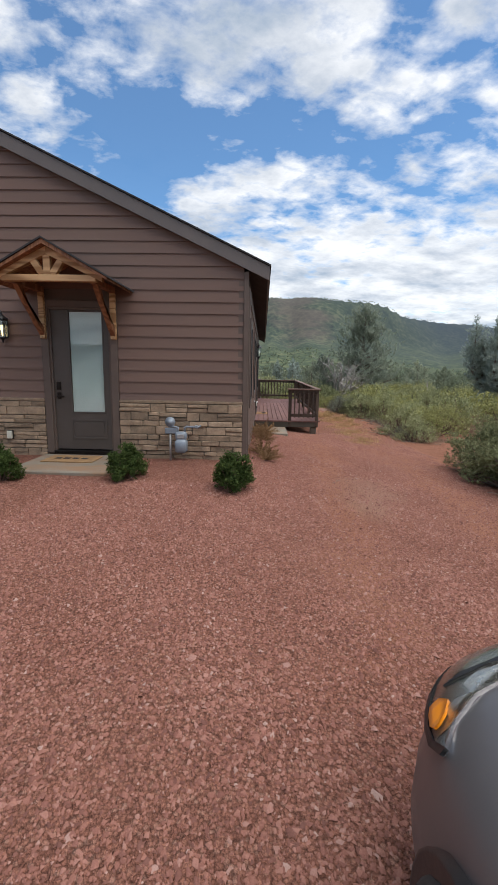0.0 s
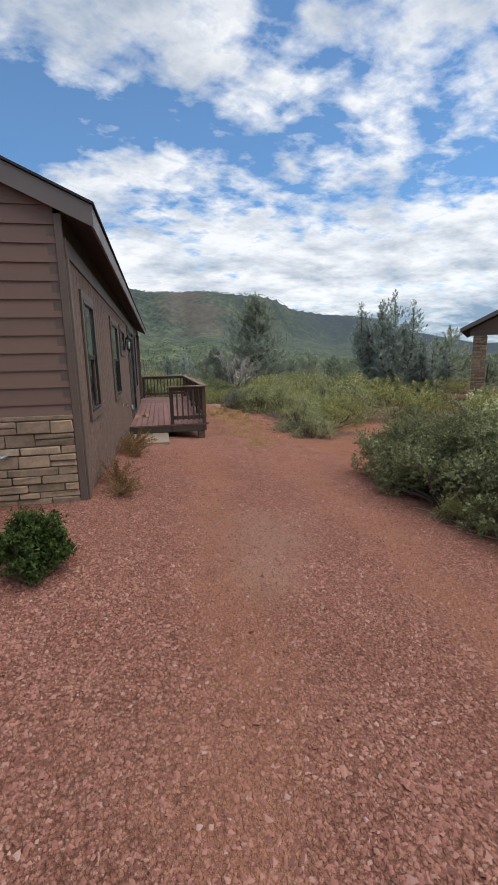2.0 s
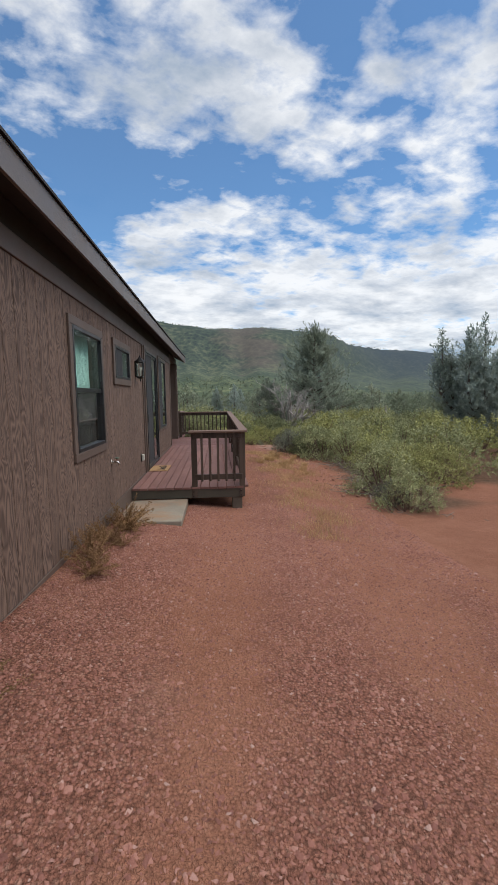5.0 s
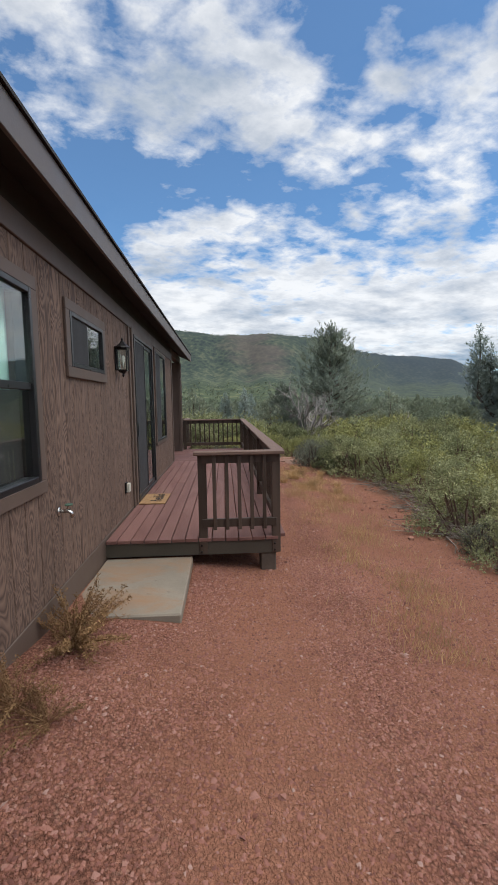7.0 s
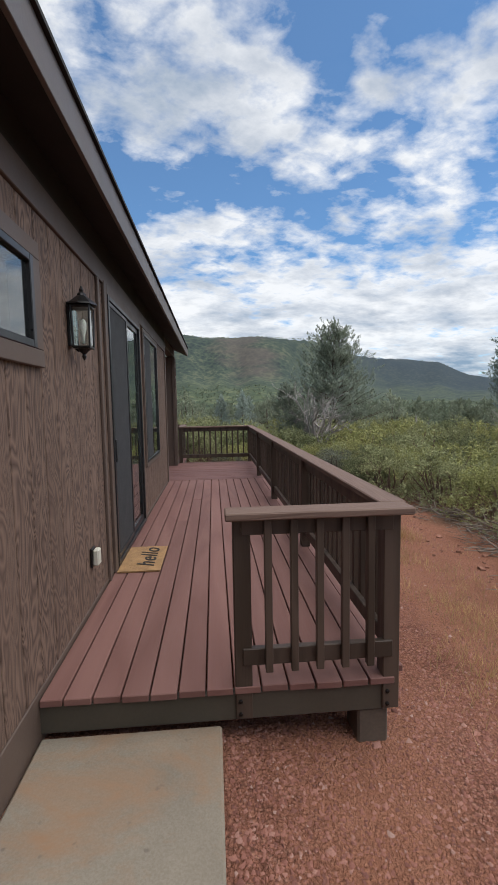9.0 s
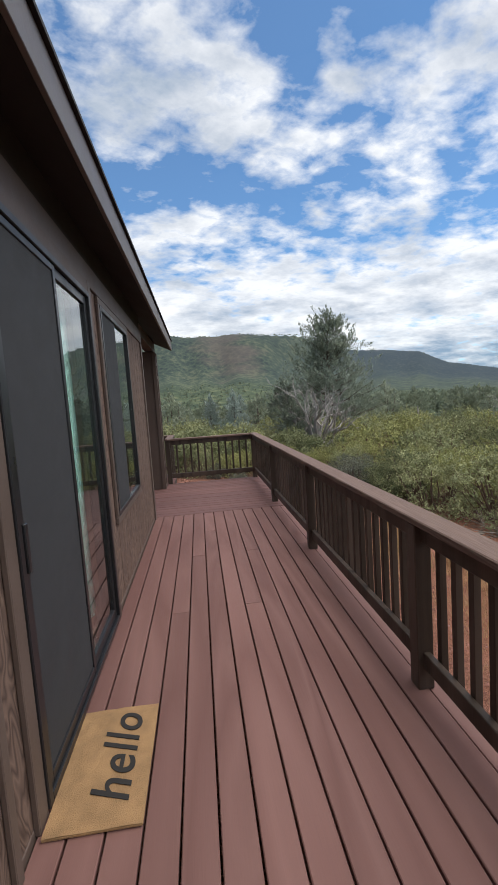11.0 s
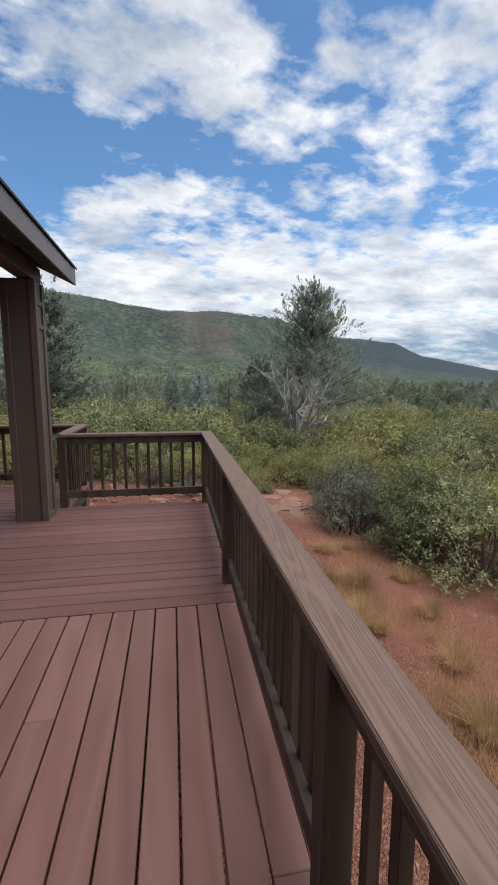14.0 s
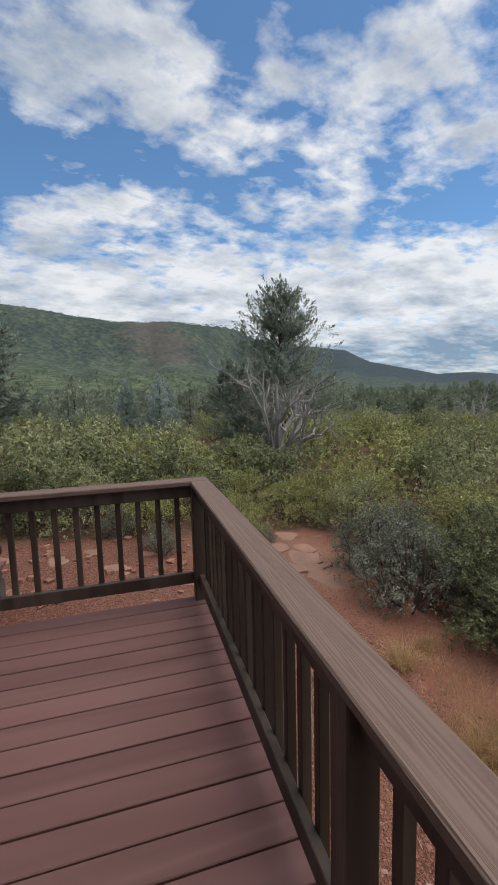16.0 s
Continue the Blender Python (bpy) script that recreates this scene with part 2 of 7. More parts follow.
def ground_mat():
    k = Nodes("red cinder gravel and soil")
    v = k.coords((1, 1, 1), own=False)
    at = k.n("Attribute")
    at.attribute_name = "soil"
    zone = k.n("SeparateColor")
    k.link(at.outputs["Color"], zone.inputs[0])
    stones = k.n("TexVoronoi", Scale=62.0, Randomness=1.0)
    k.link(v, stones.inputs["Vector"])
    stones2 = k.n("TexVoronoi", Scale=150.0, Randomness=1.0)
    k.link(v, stones2.inputs["Vector"])
    tone = k.n("SeparateColor")
    k.link(stones.outputs["Color"], tone.inputs[0])
    red = k.ramp(tone.outputs[0], [(0.0, (0.200, 0.082, 0.056)), (0.45, (0.310, 0.132, 0.090)), (0.8, (0.375, 0.172, 0.118)), (1.0, (0.44, 0.245, 0.18))])
    broad = k.noise(v, 0.7, 6, 0.6)
    fine = k.noise(v, 160, 3, 0.6)
    dirt = k.ramp(k.noise(v, 5.0, 6, 0.65), [(0.3, (0.335, 0.142, 0.080)), (0.7, (0.430, 0.200, 0.120))])
    dirt_share = k.ramp(k.calc("ADD", k.calc("MULTIPLY", k.noise(v, 1.3, 5, 0.6), 0.8), k.calc("MULTIPLY", zone.outputs[1], 0.5)), [(0.48, 0.0), (0.76, 0.85)])
    red = k.mix(dirt_share, red, dirt)
    dust = k.ramp(k.calc("MULTIPLY", zone.outputs[2], k.calc("ADD", k.noise(v, 3.0, 6, 0.7), 0.35)), [(0.33, 0.0), (0.85, 0.6)])
    red = k.mix(dust, red, (0.40, 0.255, 0.185))
    red = k.mix(0.35, red, k.ramp(broad, [(0.3, (0.225, 0.102, 0.072)), (0.7, (0.36, 0.180, 0.130))]))
    litter = k.ramp(k.noise(v, 9.0, 6, 0.7), [(0.3, (0.10, 0.062, 0.042)), (0.7, (0.24, 0.14, 0.09))])
    col = k.mix(zone.outputs[0], red, litter)
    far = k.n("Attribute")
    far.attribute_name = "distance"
    wood_a = k.noise(k.coords((0.012, 0.012, 0.012), own=False), 1.0, 9, 0.72)
    vor = k.n("TexVoronoi", Scale=0.085)
    k.link(v, vor.inputs["Vector"])
    vor_b = k.n("TexVoronoi", Scale=0.22)
    k.link(v, vor_b.inputs["Vector"])
    crowns = k.calc("ADD", k.calc("MULTIPLY", vor.outputs["Distance"], 0.45), k.calc("MULTIPLY", vor_b.outputs["Distance"], 0.25))
    wood = k.ramp(k.calc("ADD", k.calc("MULTIPLY", wood_a, 0.9), crowns),
                  [(0.46, (0.020, 0.029, 0.022)), (0.70, (0.050, 0.068, 0.044)), (0.88, (0.086, 0.106, 0.060)), (1.0, (0.140, 0.152, 0.082))])
    bare = k.noise(k.coords((0.006, 0.006, 0.02), own=False), 1.0, 7, 0.65)
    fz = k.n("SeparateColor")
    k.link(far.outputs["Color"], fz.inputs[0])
    rock = k.ramp(k.calc("MULTIPLY", bare, fz.outputs[1]), [(0.34, 0.0), (0.52, 0.55)])
    wood = k.mix(rock, wood, (0.175, 0.120, 0.095))
    # Blue grey mixed into the colour for distance haze and cloud shadow.
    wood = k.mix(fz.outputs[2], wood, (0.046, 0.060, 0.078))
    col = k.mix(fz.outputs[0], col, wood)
    # Shade between the stones, multiplied into the ground colour.
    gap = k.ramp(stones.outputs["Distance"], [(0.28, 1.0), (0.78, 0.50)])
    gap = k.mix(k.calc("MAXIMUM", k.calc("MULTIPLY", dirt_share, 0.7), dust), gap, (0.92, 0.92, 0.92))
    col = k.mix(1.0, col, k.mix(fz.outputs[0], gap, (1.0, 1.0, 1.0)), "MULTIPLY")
    h = k.calc("SUBTRACT", k.calc("MULTIPLY", fine, 0.3), k.calc("ADD", stones.outputs["Distance"], k.calc("MULTIPLY", stones2.outputs["Distance"], 0.6)))
    k.bump(h, 1.0, 0.018)
    return k.done(col, 0.95, 0, 0.06)


def concrete_mat():
    k = Nodes("pale stained concrete")
    v = k.coords((1, 1, 1))
    broad, grain = k.noise(v, 1.8, 6, 0.6), k.noise(v, 110, 3, 0.6)
    col = k.ramp(broad, [(0.3, (0.158, 0.130, 0.096)), (0.7, (0.236, 0.200, 0.150))])
    col = k.mix(0.2, col, k.ramp(grain, [(0.35, (0.22, 0.20, 0.165)), (0.65, (0.40, 0.37, 0.32))]))
    rust = k.ramp(k.noise(k.coords((0.8, 1.4, 1), own=False), 1.9, 6, 0.7, 0.4), [(0.44, 0.0), (0.66, 0.85)])
    col = k.mix(rust, col, (0.27, 0.155, 0.085))
    spots = k.ramp(k.noise(v, 16, 2, 0.5), [(0.70, 0.0), (0.76, 0.7)])
    col = k.mix(spots, col, (0.13, 0.105, 0.085))
    k.bump(grain, 0.25, 0.004)
    return k.done(col, 0.85, 0, 0.3)


M = dict(
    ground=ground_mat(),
    pebble=pebble_mat(),
    lap=plain("brown painted lap siding", (0.152, 0.090, 0.066), 0.62, vary=0.08, scale=3.0, stretch=(0.12, 1, 1.6), tone=0.05, bump=0.35, fine=45),
    trim=plain("brown painted trim", (0.106, 0.073, 0.056), 0.55, vary=0.15, scale=4, tone=0.04),
    ply=board_wood("weathered brown plywood siding", (0.056, 0.035, 0.027), (0.232, 0.152, 0.113), along=2, ring=15.0, fig_scale=5.0, wander=1.2, stretch=0.26, fibre=0.30, contrast=(0.10, 0.78), rough=0.72, bump=0.45, tone=0.08, weather=(0.126, 0.081, 0.060)),
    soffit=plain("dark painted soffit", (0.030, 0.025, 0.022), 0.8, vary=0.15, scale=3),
    fascia=plain("grey brown fascia paint", (0.125, 0.105, 0.095), 0.5, vary=0.12, scale=3),
    shingle=plain("dark asphalt shingle", (0.035, 0.033, 0.033), 0.95, vary=0.3, scale=12, fine=150, bump=0.5, tone=0.15),
    deck=board_wood("red brown stained decking", (0.142, 0.066, 0.054), (0.200, 0.102, 0.085), along=1, ring=5.0, rough=0.66, bump=0.2, tone=0.10, contrast=(0.1, 0.95)),
    deckx=board_wood("red brown stained cross decking", (0.124, 0.057, 0.049), (0.176, 0.088, 0.076), along=0, ring=5.0, rough=0.66, bump=0.2, tone=0.10, contrast=(0.1, 0.95)),
    rail=board_wood("dark brown stained railing", (0.046, 0.032, 0.023), (0.080, 0.056, 0.042), along=2, ring=5.0, rough=0.5, bump=0.2, tone=0.08),
    cap=board_wood("weathered rail cap wood", (0.104, 0.063, 0.048), (0.168, 0.109, 0.083), along=1, ring=34.0, fig_scale=9.0, wander=0.5, rough=0.72, bump=0.4, tone=0.06, contrast=(0.05, 0.70), stretch=0.035),
    capx=board_wood("weathered cross rail cap wood", (0.104, 0.063, 0.048), (0.168, 0.109, 0.083), along=0, ring=34.0, fig_scale=9.0, wander=0.5, rough=0.72, bump=0.4, tone=0.06, contrast=(0.05, 0.70), stretch=0.035),
    rim=plain("olive brown rim joist stain", (0.058, 0.048, 0.034), 0.6, vary=0.2, scale=4),
    concrete=concrete_mat(),
    block=plain("old timber block", (0.10, 0.075, 0.055), 0.85, vary=0.3),
    cedar=board_wood("fresh cedar beam", (0.30, 0.155, 0.065), (0.55, 0.34, 0.17), along=0, ring=8.0, rough=0.6, bump=0.25, tone=0.06),
    cedar_dark=board_wood("red cedar brace", (0.17, 0.070, 0.032), (0.30, 0.135, 0.065), along=2, ring=8.0, rough=0.6, bump=0.25, tone=0.06),
    stone=plain("tan ledge stone", (0.262, 0.184, 0.120), 0.9, vary=0.4, scale=7, fine=40, bump=0.8, tone=0.28),
    mortar=plain("grey brown mortar", (0.135, 0.11, 0.085), 0.95, vary=0.2, scale=20, bump=0.6),
    black=plain("black vinyl frame", (0.014, 0.014, 0.015), 0.35, vary=0.2, bump=0.05),
    metal_black=plain("black painted metal", (0.012, 0.011, 0.011), 0.35, metal=0.3, vary=0.2, bump=0.1),
    bronze=plain("oil rubbed bronze", (0.018, 0.014, 0.012), 0.35, metal=0.7, vary=0.2, bump=0.1),
    chrome=plain("worn chrome", (0.55, 0.53, 0.50), 0.25, metal=1.0, vary=0.15, bump=0.1),
    grey_metal=plain("grey painted meter metal", (0.23, 0.26, 0.29), 0.45, metal=0.2, vary=0.15, bump=0.1),
    galv=plain("galvanised pipe", (0.40, 0.39, 0.37), 0.5, metal=0.6, vary=0.2),
    glass=glass_mat("window glass", (0.86, 0.93, 0.91)),
    frost=plain("lamp glass", (0.75, 0.73, 0.68), 0.25, vary=0.05, bump=0.02),
    blind=plain("white blind slats", (0.72, 0.78, 0.78), 0.6, vary=0.05, scale=3, bump=0.05),
    screen=plain("dark insect screen", (0.030, 0.030, 0.031), 0.8, vary=0.1, fine=300, bump=0.2),
    inner=plain("dim interior plaster", (0.45, 0.44, 0.42), 0.9, vary=0.08),
    curtain=plain("pale green curtain", (0.44, 0.72, 0.66), 0.85, vary=0.1, scale=4, stretch=(8, 8, 0.5)),
    door=plain("dark brown painted door", (0.072, 0.056, 0.046), 0.45, vary=0.12, scale=3),
    mat_coir=plain("tan coir mat", (0.31, 0.180, 0.080), 0.95, vary=0.3, scale=10, fine=220, bump=0.9),
    ink=plain("black mat print", (0.02, 0.017, 0.015), 0.9, vary=0.2, fine=200),
    plastic=plain("cream plastic cover", (0.55, 0.53, 0.44), 0.45, vary=0.08),
    bark=plain("grey brown bark", (0.115, 0.085, 0.066), 0.95, vary=0.35, scale=5, stretch=(4, 4, 0.7), bump=0.9, fine=30),
    dead=plain("silver dead wood", (0.33, 0.30, 0.275), 0.9, vary=0.3, scale=6, stretch=(4, 4, 1), bump=0.7, fine=30),
    twig=plain("brown twig", (0.14, 0.085, 0.060), 0.9, vary=0.3, scale=9),
    brush=plain("grey brown dead brush", (0.23, 0.19, 0.155), 0.95, vary=0.3, scale=9, spec=0.1),
    rubble=plain("red sandstone rubble", (0.26, 0.128, 0.088), 0.95, vary=0.3, scale=9, bump=0.6, tone=0.25, spec=0.15),
    flag=plain("tan flagstone", (0.225, 0.122, 0.082), 0.92, vary=0.25, scale=3, bump=0.6, tone=0.15),
    leaf_box=leaf_mat("boxwood leaf", (0.020, 0.034, 0.010), (0.080, 0.118, 0.032), 0.85, 0.25, 9.0),
    leaf_manz=leaf_mat("manzanita leaf", (0.175, 0.190, 0.095), (0.375, 0.385, 0.200)),
    leaf_yel=leaf_mat("yellow green scrub leaf", (0.172, 0.180, 0.064), (0.375, 0.370, 0.150)),
    leaf_oak=leaf_mat("grey green scrub oak leaf", (0.105, 0.120, 0.058), (0.240, 0.252, 0.130)),
    leaf_silver=leaf_mat("silver green leaf", (0.100, 0.106, 0.076), (0.230, 0.235, 0.175), 0.95),
    # Juniper greens are raised in colour to stand in for distance haze.
    leaf_jun=leaf_mat("juniper foliage", (0.175, 0.205, 0.160), (0.310, 0.345, 0.265), 0.9, 0.35, 1.2, 0.25),
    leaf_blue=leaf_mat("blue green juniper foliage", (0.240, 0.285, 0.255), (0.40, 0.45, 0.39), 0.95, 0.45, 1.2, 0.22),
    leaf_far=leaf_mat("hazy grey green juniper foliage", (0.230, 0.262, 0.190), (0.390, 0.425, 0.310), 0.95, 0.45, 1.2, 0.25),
    straw=leaf_mat("dry straw grass", (0.34, 0.215, 0.098), (0.52, 0.360, 0.185), 0.95, 0.45),
    weed=leaf_mat("dry brown weed", (0.150, 0.086, 0.042), (0.28, 0.172, 0.085), 0.85, 0.15),
)

# ---- building tools ----
class Build:
    """Collects vertices and faces for one mesh."""

    def __init__(self):
        self.v, self.f = [], []

    def add(self, verts, faces):
        o = len(self.v)
        self.v += [tuple(p) for p in verts]
        self.f += [tuple(i + o for i in q) for q in faces]
        return self

    def box(self, lo, hi, b=0.0, m=None):
        """A box with chamfered edges, turned by m."""
        c = [(p + q) / 2 for p, q in zip(lo, hi)]
        h = [abs(q - p) / 2 for p, q in zip(lo, hi)]
        b = min(b, *(0.45 * x for x in h))
        if b <= 0:
            vs = [(sx, sy, sz) for sx in (-1, 1) for sy in (-1, 1) for sz in (-1, 1)]
            vs = [tuple(c[k] + s[k] * h[k] for k in range(3)) for s in vs]
            fs = [(0, 1, 3, 2), (4, 6, 7, 5), (0, 4, 5, 1), (2, 3, 7, 6), (0, 2, 6, 4), (1, 5, 7, 3)]
        else:
            vs, ix = [], {}
            sg = [(sx, sy, sz) for sx in (-1, 1) for sy in (-1, 1) for sz in (-1, 1)]
            for s in sg:
                for a in range(3):
                    ix[s, a] = len(vs)
                    vs.append(tuple(c[k] + s[k] * (h[k] if k == a else h[k] - b) for k in range(3)))
            fs = []
            for a in range(3):
                p, q = [k for k in range(3) if k != a]
                for s in (-1, 1):
                    ring = []
                    for sp, sq in ((-1, -1), (1, -1), (1, 1), (-1, 1)):
                        t = [0, 0, 0]
                        t[a], t[p], t[q] = s, sp, sq
                        ring.append(ix[tuple(t), a])
                    fs.append(tuple(ring))
                for sp in (-1, 1):
                    for sq in (-1, 1):
                        t0, t1 = [0, 0, 0], [0, 0, 0]
                        t0[a], t0[p], t0[q] = -1, sp, sq
                        t1[a], t1[p], t1[q] = 1, sp, sq
                        fs.append((ix[tuple(t0), p], ix[tuple(t1), p], ix[tuple(t1), q], ix[tuple(t0), q]))
            fs += [(ix[s, 0], ix[s, 1], ix[s, 2]) for s in sg]
            cv = Vector(c)
            fixed = []
            for f in fs:
                A, B, C = (Vector(vs[i]) for i in f[:3])
                fixed.append(f if (B - A).cross(C - A).dot((A + B + C) / 3 - cv) > 0 else f[::-1])
            fs = fixed
        if m is not None:
            vs = [tuple(m @ Vector(p)) for p in vs]
        return self.add(vs, fs)

    def tube(self, pts, radii, n=8, caps=True):
        """A round bar along points, with a radius at each."""
        pts = [Vector(p) for p in pts]
        if isinstance(radii, (int, float)):
            radii = [radii] * len(pts)
        rings = []
        for i, p in enumerate(pts):
            d = (pts[min(i + 1, len(pts) - 1)] - pts[max(i - 1, 0)]).normalized()
            u = d.orthogonal().normalized() if i == 0 else (u - d * u.dot(d)).normalized()
            w = d.cross(u)
            rings.append([p + (u * math.cos(2 * math.pi * k / n) + w * math.sin(2 * math.pi * k / n)) * radii[i] for k in range(n)])
        vs = [q for r in rings for q in r]
        fs = [(i * n + k, i * n + (k + 1) % n, (i + 1) * n + (k + 1) % n, (i + 1) * n + k) for i in range(len(pts) - 1) for k in range(n)]
        if caps:
            fs += [tuple(range(n))[::-1], tuple((len(pts) - 1) * n + k for k in range(n))]
        return self.add(vs, fs)

    def lathe(self, prof, centre=(0, 0, 0), n=16, m=None):
        """A turned shape: (radius, height) pairs round the z axis."""
        cx, cy, cz = centre
        vs = [(cx + r * math.cos(2 * math.pi * k / n), cy + r * math.sin(2 * math.pi * k / n), cz + z) for r, z in prof for k in range(n)]
        fs = [(i * n + k, i * n + (k + 1) % n, (i + 1) * n + (k + 1) % n, (i + 1) * n + k) for i in range(len(prof) - 1) for k in range(n)]
        fs += [tuple(range(n))[::-1], tuple((len(prof) - 1) * n + k for k in range(n))]
        if m is not None:
            vs = [tuple(m @ Vector(p)) for p in vs]
        return self.add(vs, fs)

    def prism(self, poly, axis, a, b):
        """A polygon in the plane across axis, drawn out from a to b."""
        n = len(poly)

        def at(p, s):
            q = list(p)
            q.insert(axis, s)
            return tuple(q)
        vs = [at(p, a) for p in poly] + [at(p, b) for p in poly]
        fs = [tuple(range(n)), tuple(range(n, 2 * n))[::-1]] + [(i, n + i, n + (i + 1) % n, (i + 1) % n) for i in range(n)]
        o = len(self.v)
        self.add(vs, fs)
        area = sum(poly[i][0] * poly[(i + 1) % n][1] - poly[(i + 1) % n][0] * poly[i][1] for i in range(n))
        flip = (area > 0) == (b > a)
        if axis == 1:
            flip = not flip
        if flip:
            self.f[-len(fs):] = [f[::-1] for f in self.f[-len(fs):]]
        return self

    def mesh(self, name, material, smooth=False):
        me = bpy.data.meshes.new(name)
        me.from_pydata(self.v, [], self.f)
        me.materials.append(material)
        if smooth:
            me.polygons.foreach_set("use_smooth", [True] * len(me.polygons))
        me.update()
        return me


def part(name, b, material, parent, label="", smooth=False):
    """Links a Build or a mesh as one object under a thing."""
    ob = new(name, b.mesh(name, material, smooth) if isinstance(b, Build) else b)
    ob.parent = parent
    return tagged(ob, label) if label else ob


def thing(name, label, category, at=None, group="", kind=""):
    ob = new(name)
    ob.empty_display_size = 0.1
    if at is not None:
        ob.matrix_world = at
    return tagged(ob, label, category, group, kind)


def solid(name, b, material, label, category="", kind="structure", smooth=False):
    return tagged(new(name, b.mesh(name, material, smooth)), label, category, "", kind)


def grid_cells(u0, u1, v0, v1, holes):
    """The rectangles that are left of a wall round its openings."""
    us = sorted({u0, u1, *(x for h in holes for x in h[:2] if u0 < x < u1)})
    vs = sorted({v0, v1, *(x for h in holes for x in h[2:] if v0 < x < v1)})
    for a, b in zip(us, us[1:]):
        run = None
        for c, d in zip(vs, vs[1:]):
            free = not any(h[0] < (a + b) / 2 < h[1] and h[2] < (c + d) / 2 < h[3] for h in holes)
            if free:
                run = (run[0], d) if run else (c, d)
            elif run:
                yield a, b, run[0], run[1]
                run = None
        if run:
            yield a, b, run[0], run[1]


def smoothstep(a, b, x):
    u = np.clip((x - a) / (b - a), 0, 1)
    return u * u * (3 - 2 * u)

# ---- ground: one sheet from the drive to the mesa ----
SKY_AZ = [-180, -90, -40, -25, -14, -8, -3, 0, 6, 13.5, 15.5, 17, 21, 25.6, 28.3, 31.5, 36, 39.3, 43.2, 47, 60, 90, 130, 180]
SKY_EL = [2.0, 4.0, 9.5, 10.6, 10.4, 9.8, 9.1, 8.8, 8.9, 8.3, 7.6, 6.5, 5.75, 5.2, 4.8, 3.2, 2.2, 1.4, 1.5, 1.0, 1.2, 1.5, 2.0, 2.0]
CENTRE = (1.5, 6.0)


def near_height(x, y):
    """Height of the yard round the house."""
    h = -0.05 - 0.10 * np.clip(x, 0, 4.5) * (1 - 0.6 * smoothstep(-2, -5, y)) - 0.04 * np.clip(y, 0, 9) - 0.012 * np.clip(y - 9, 0, 18)
    h = h - 0.085 * smoothstep(3.6, 4.8, y) * (1 - smoothstep(1.6, 2.8, x))
    return h - 0.045 * np.clip(-1.5 - y, 0, 7) - 0.02 * np.clip(x - 4.5, 0, 20)


def ground_height(x, y):
    x, y = np.asarray(x, float), np.asarray(y, float)
    r = np.hypot(x - CENTRE[0], y - CENTRE[1])
    az = np.degrees(np.arctan2(x - CENTRE[0], y - CENTRE[1]))
    h = near_height(x, y)
    h = h + 0.010 * np.sin(x * 2.3 + 1) * np.sin(y * 1.9) + 0.007 * np.sin(x * 5.1 + y * 3.7)
    valley = -1.4 - 7.0 * smoothstep(30, 260, r)
    h = h * (1 - smoothstep(22, 40, r)) + valley * smoothstep(22, 40, r)
    el = np.interp(az, SKY_AZ, SKY_EL)
    rim = 1150 + 1150 * smoothstep(8.0, 26.0, az)
    top = 1.5 + rim * np.tan(np.radians(el))
    u = np.clip((r - 260) / (rim - 260), 0, 1)
    rise = 0.55 * u ** 1.5 + 0.45 * smoothstep(0.72, 1.0, u)
    wob = 1 + 0.10 * np.sin(az * 0.9 + 3 * np.sin(az * 0.23)) * u * (1 - u) * 4
    hill = (top - valley) * rise * wob
    hill = hill - np.clip(r - rim, 0, None) * 0.06
    lump = u * (1 - smoothstep(0.9, 1.0, u)) * 6 * np.sin(x * 0.011 + 2 * np.sin(y * 0.006)) * np.sin(y * 0.008)
    crest = 0.6 * smoothstep(0.9, 1.0, u) * np.sin(az * 3.1) * np.sin(az * 1.37 + 1)
    return h + hill + lump + crest


def drive_edge(y):
    """x of the drive's edge where the scrub begins."""
    return np.interp(y, [-12, -3, -1, 1.7, 2.6, 4.6, 5.4, 6.2, 7, 9, 10.6, 14, 15.6, 17, 18.6, 19.2],
                     [3.9, 3.8, 3.65, 3.8, 6.2, 7.4, 6.4, 4.2, 4.25, 4.7, 5.0, 4.8, 4.4, 4.6, 4.0, -30])


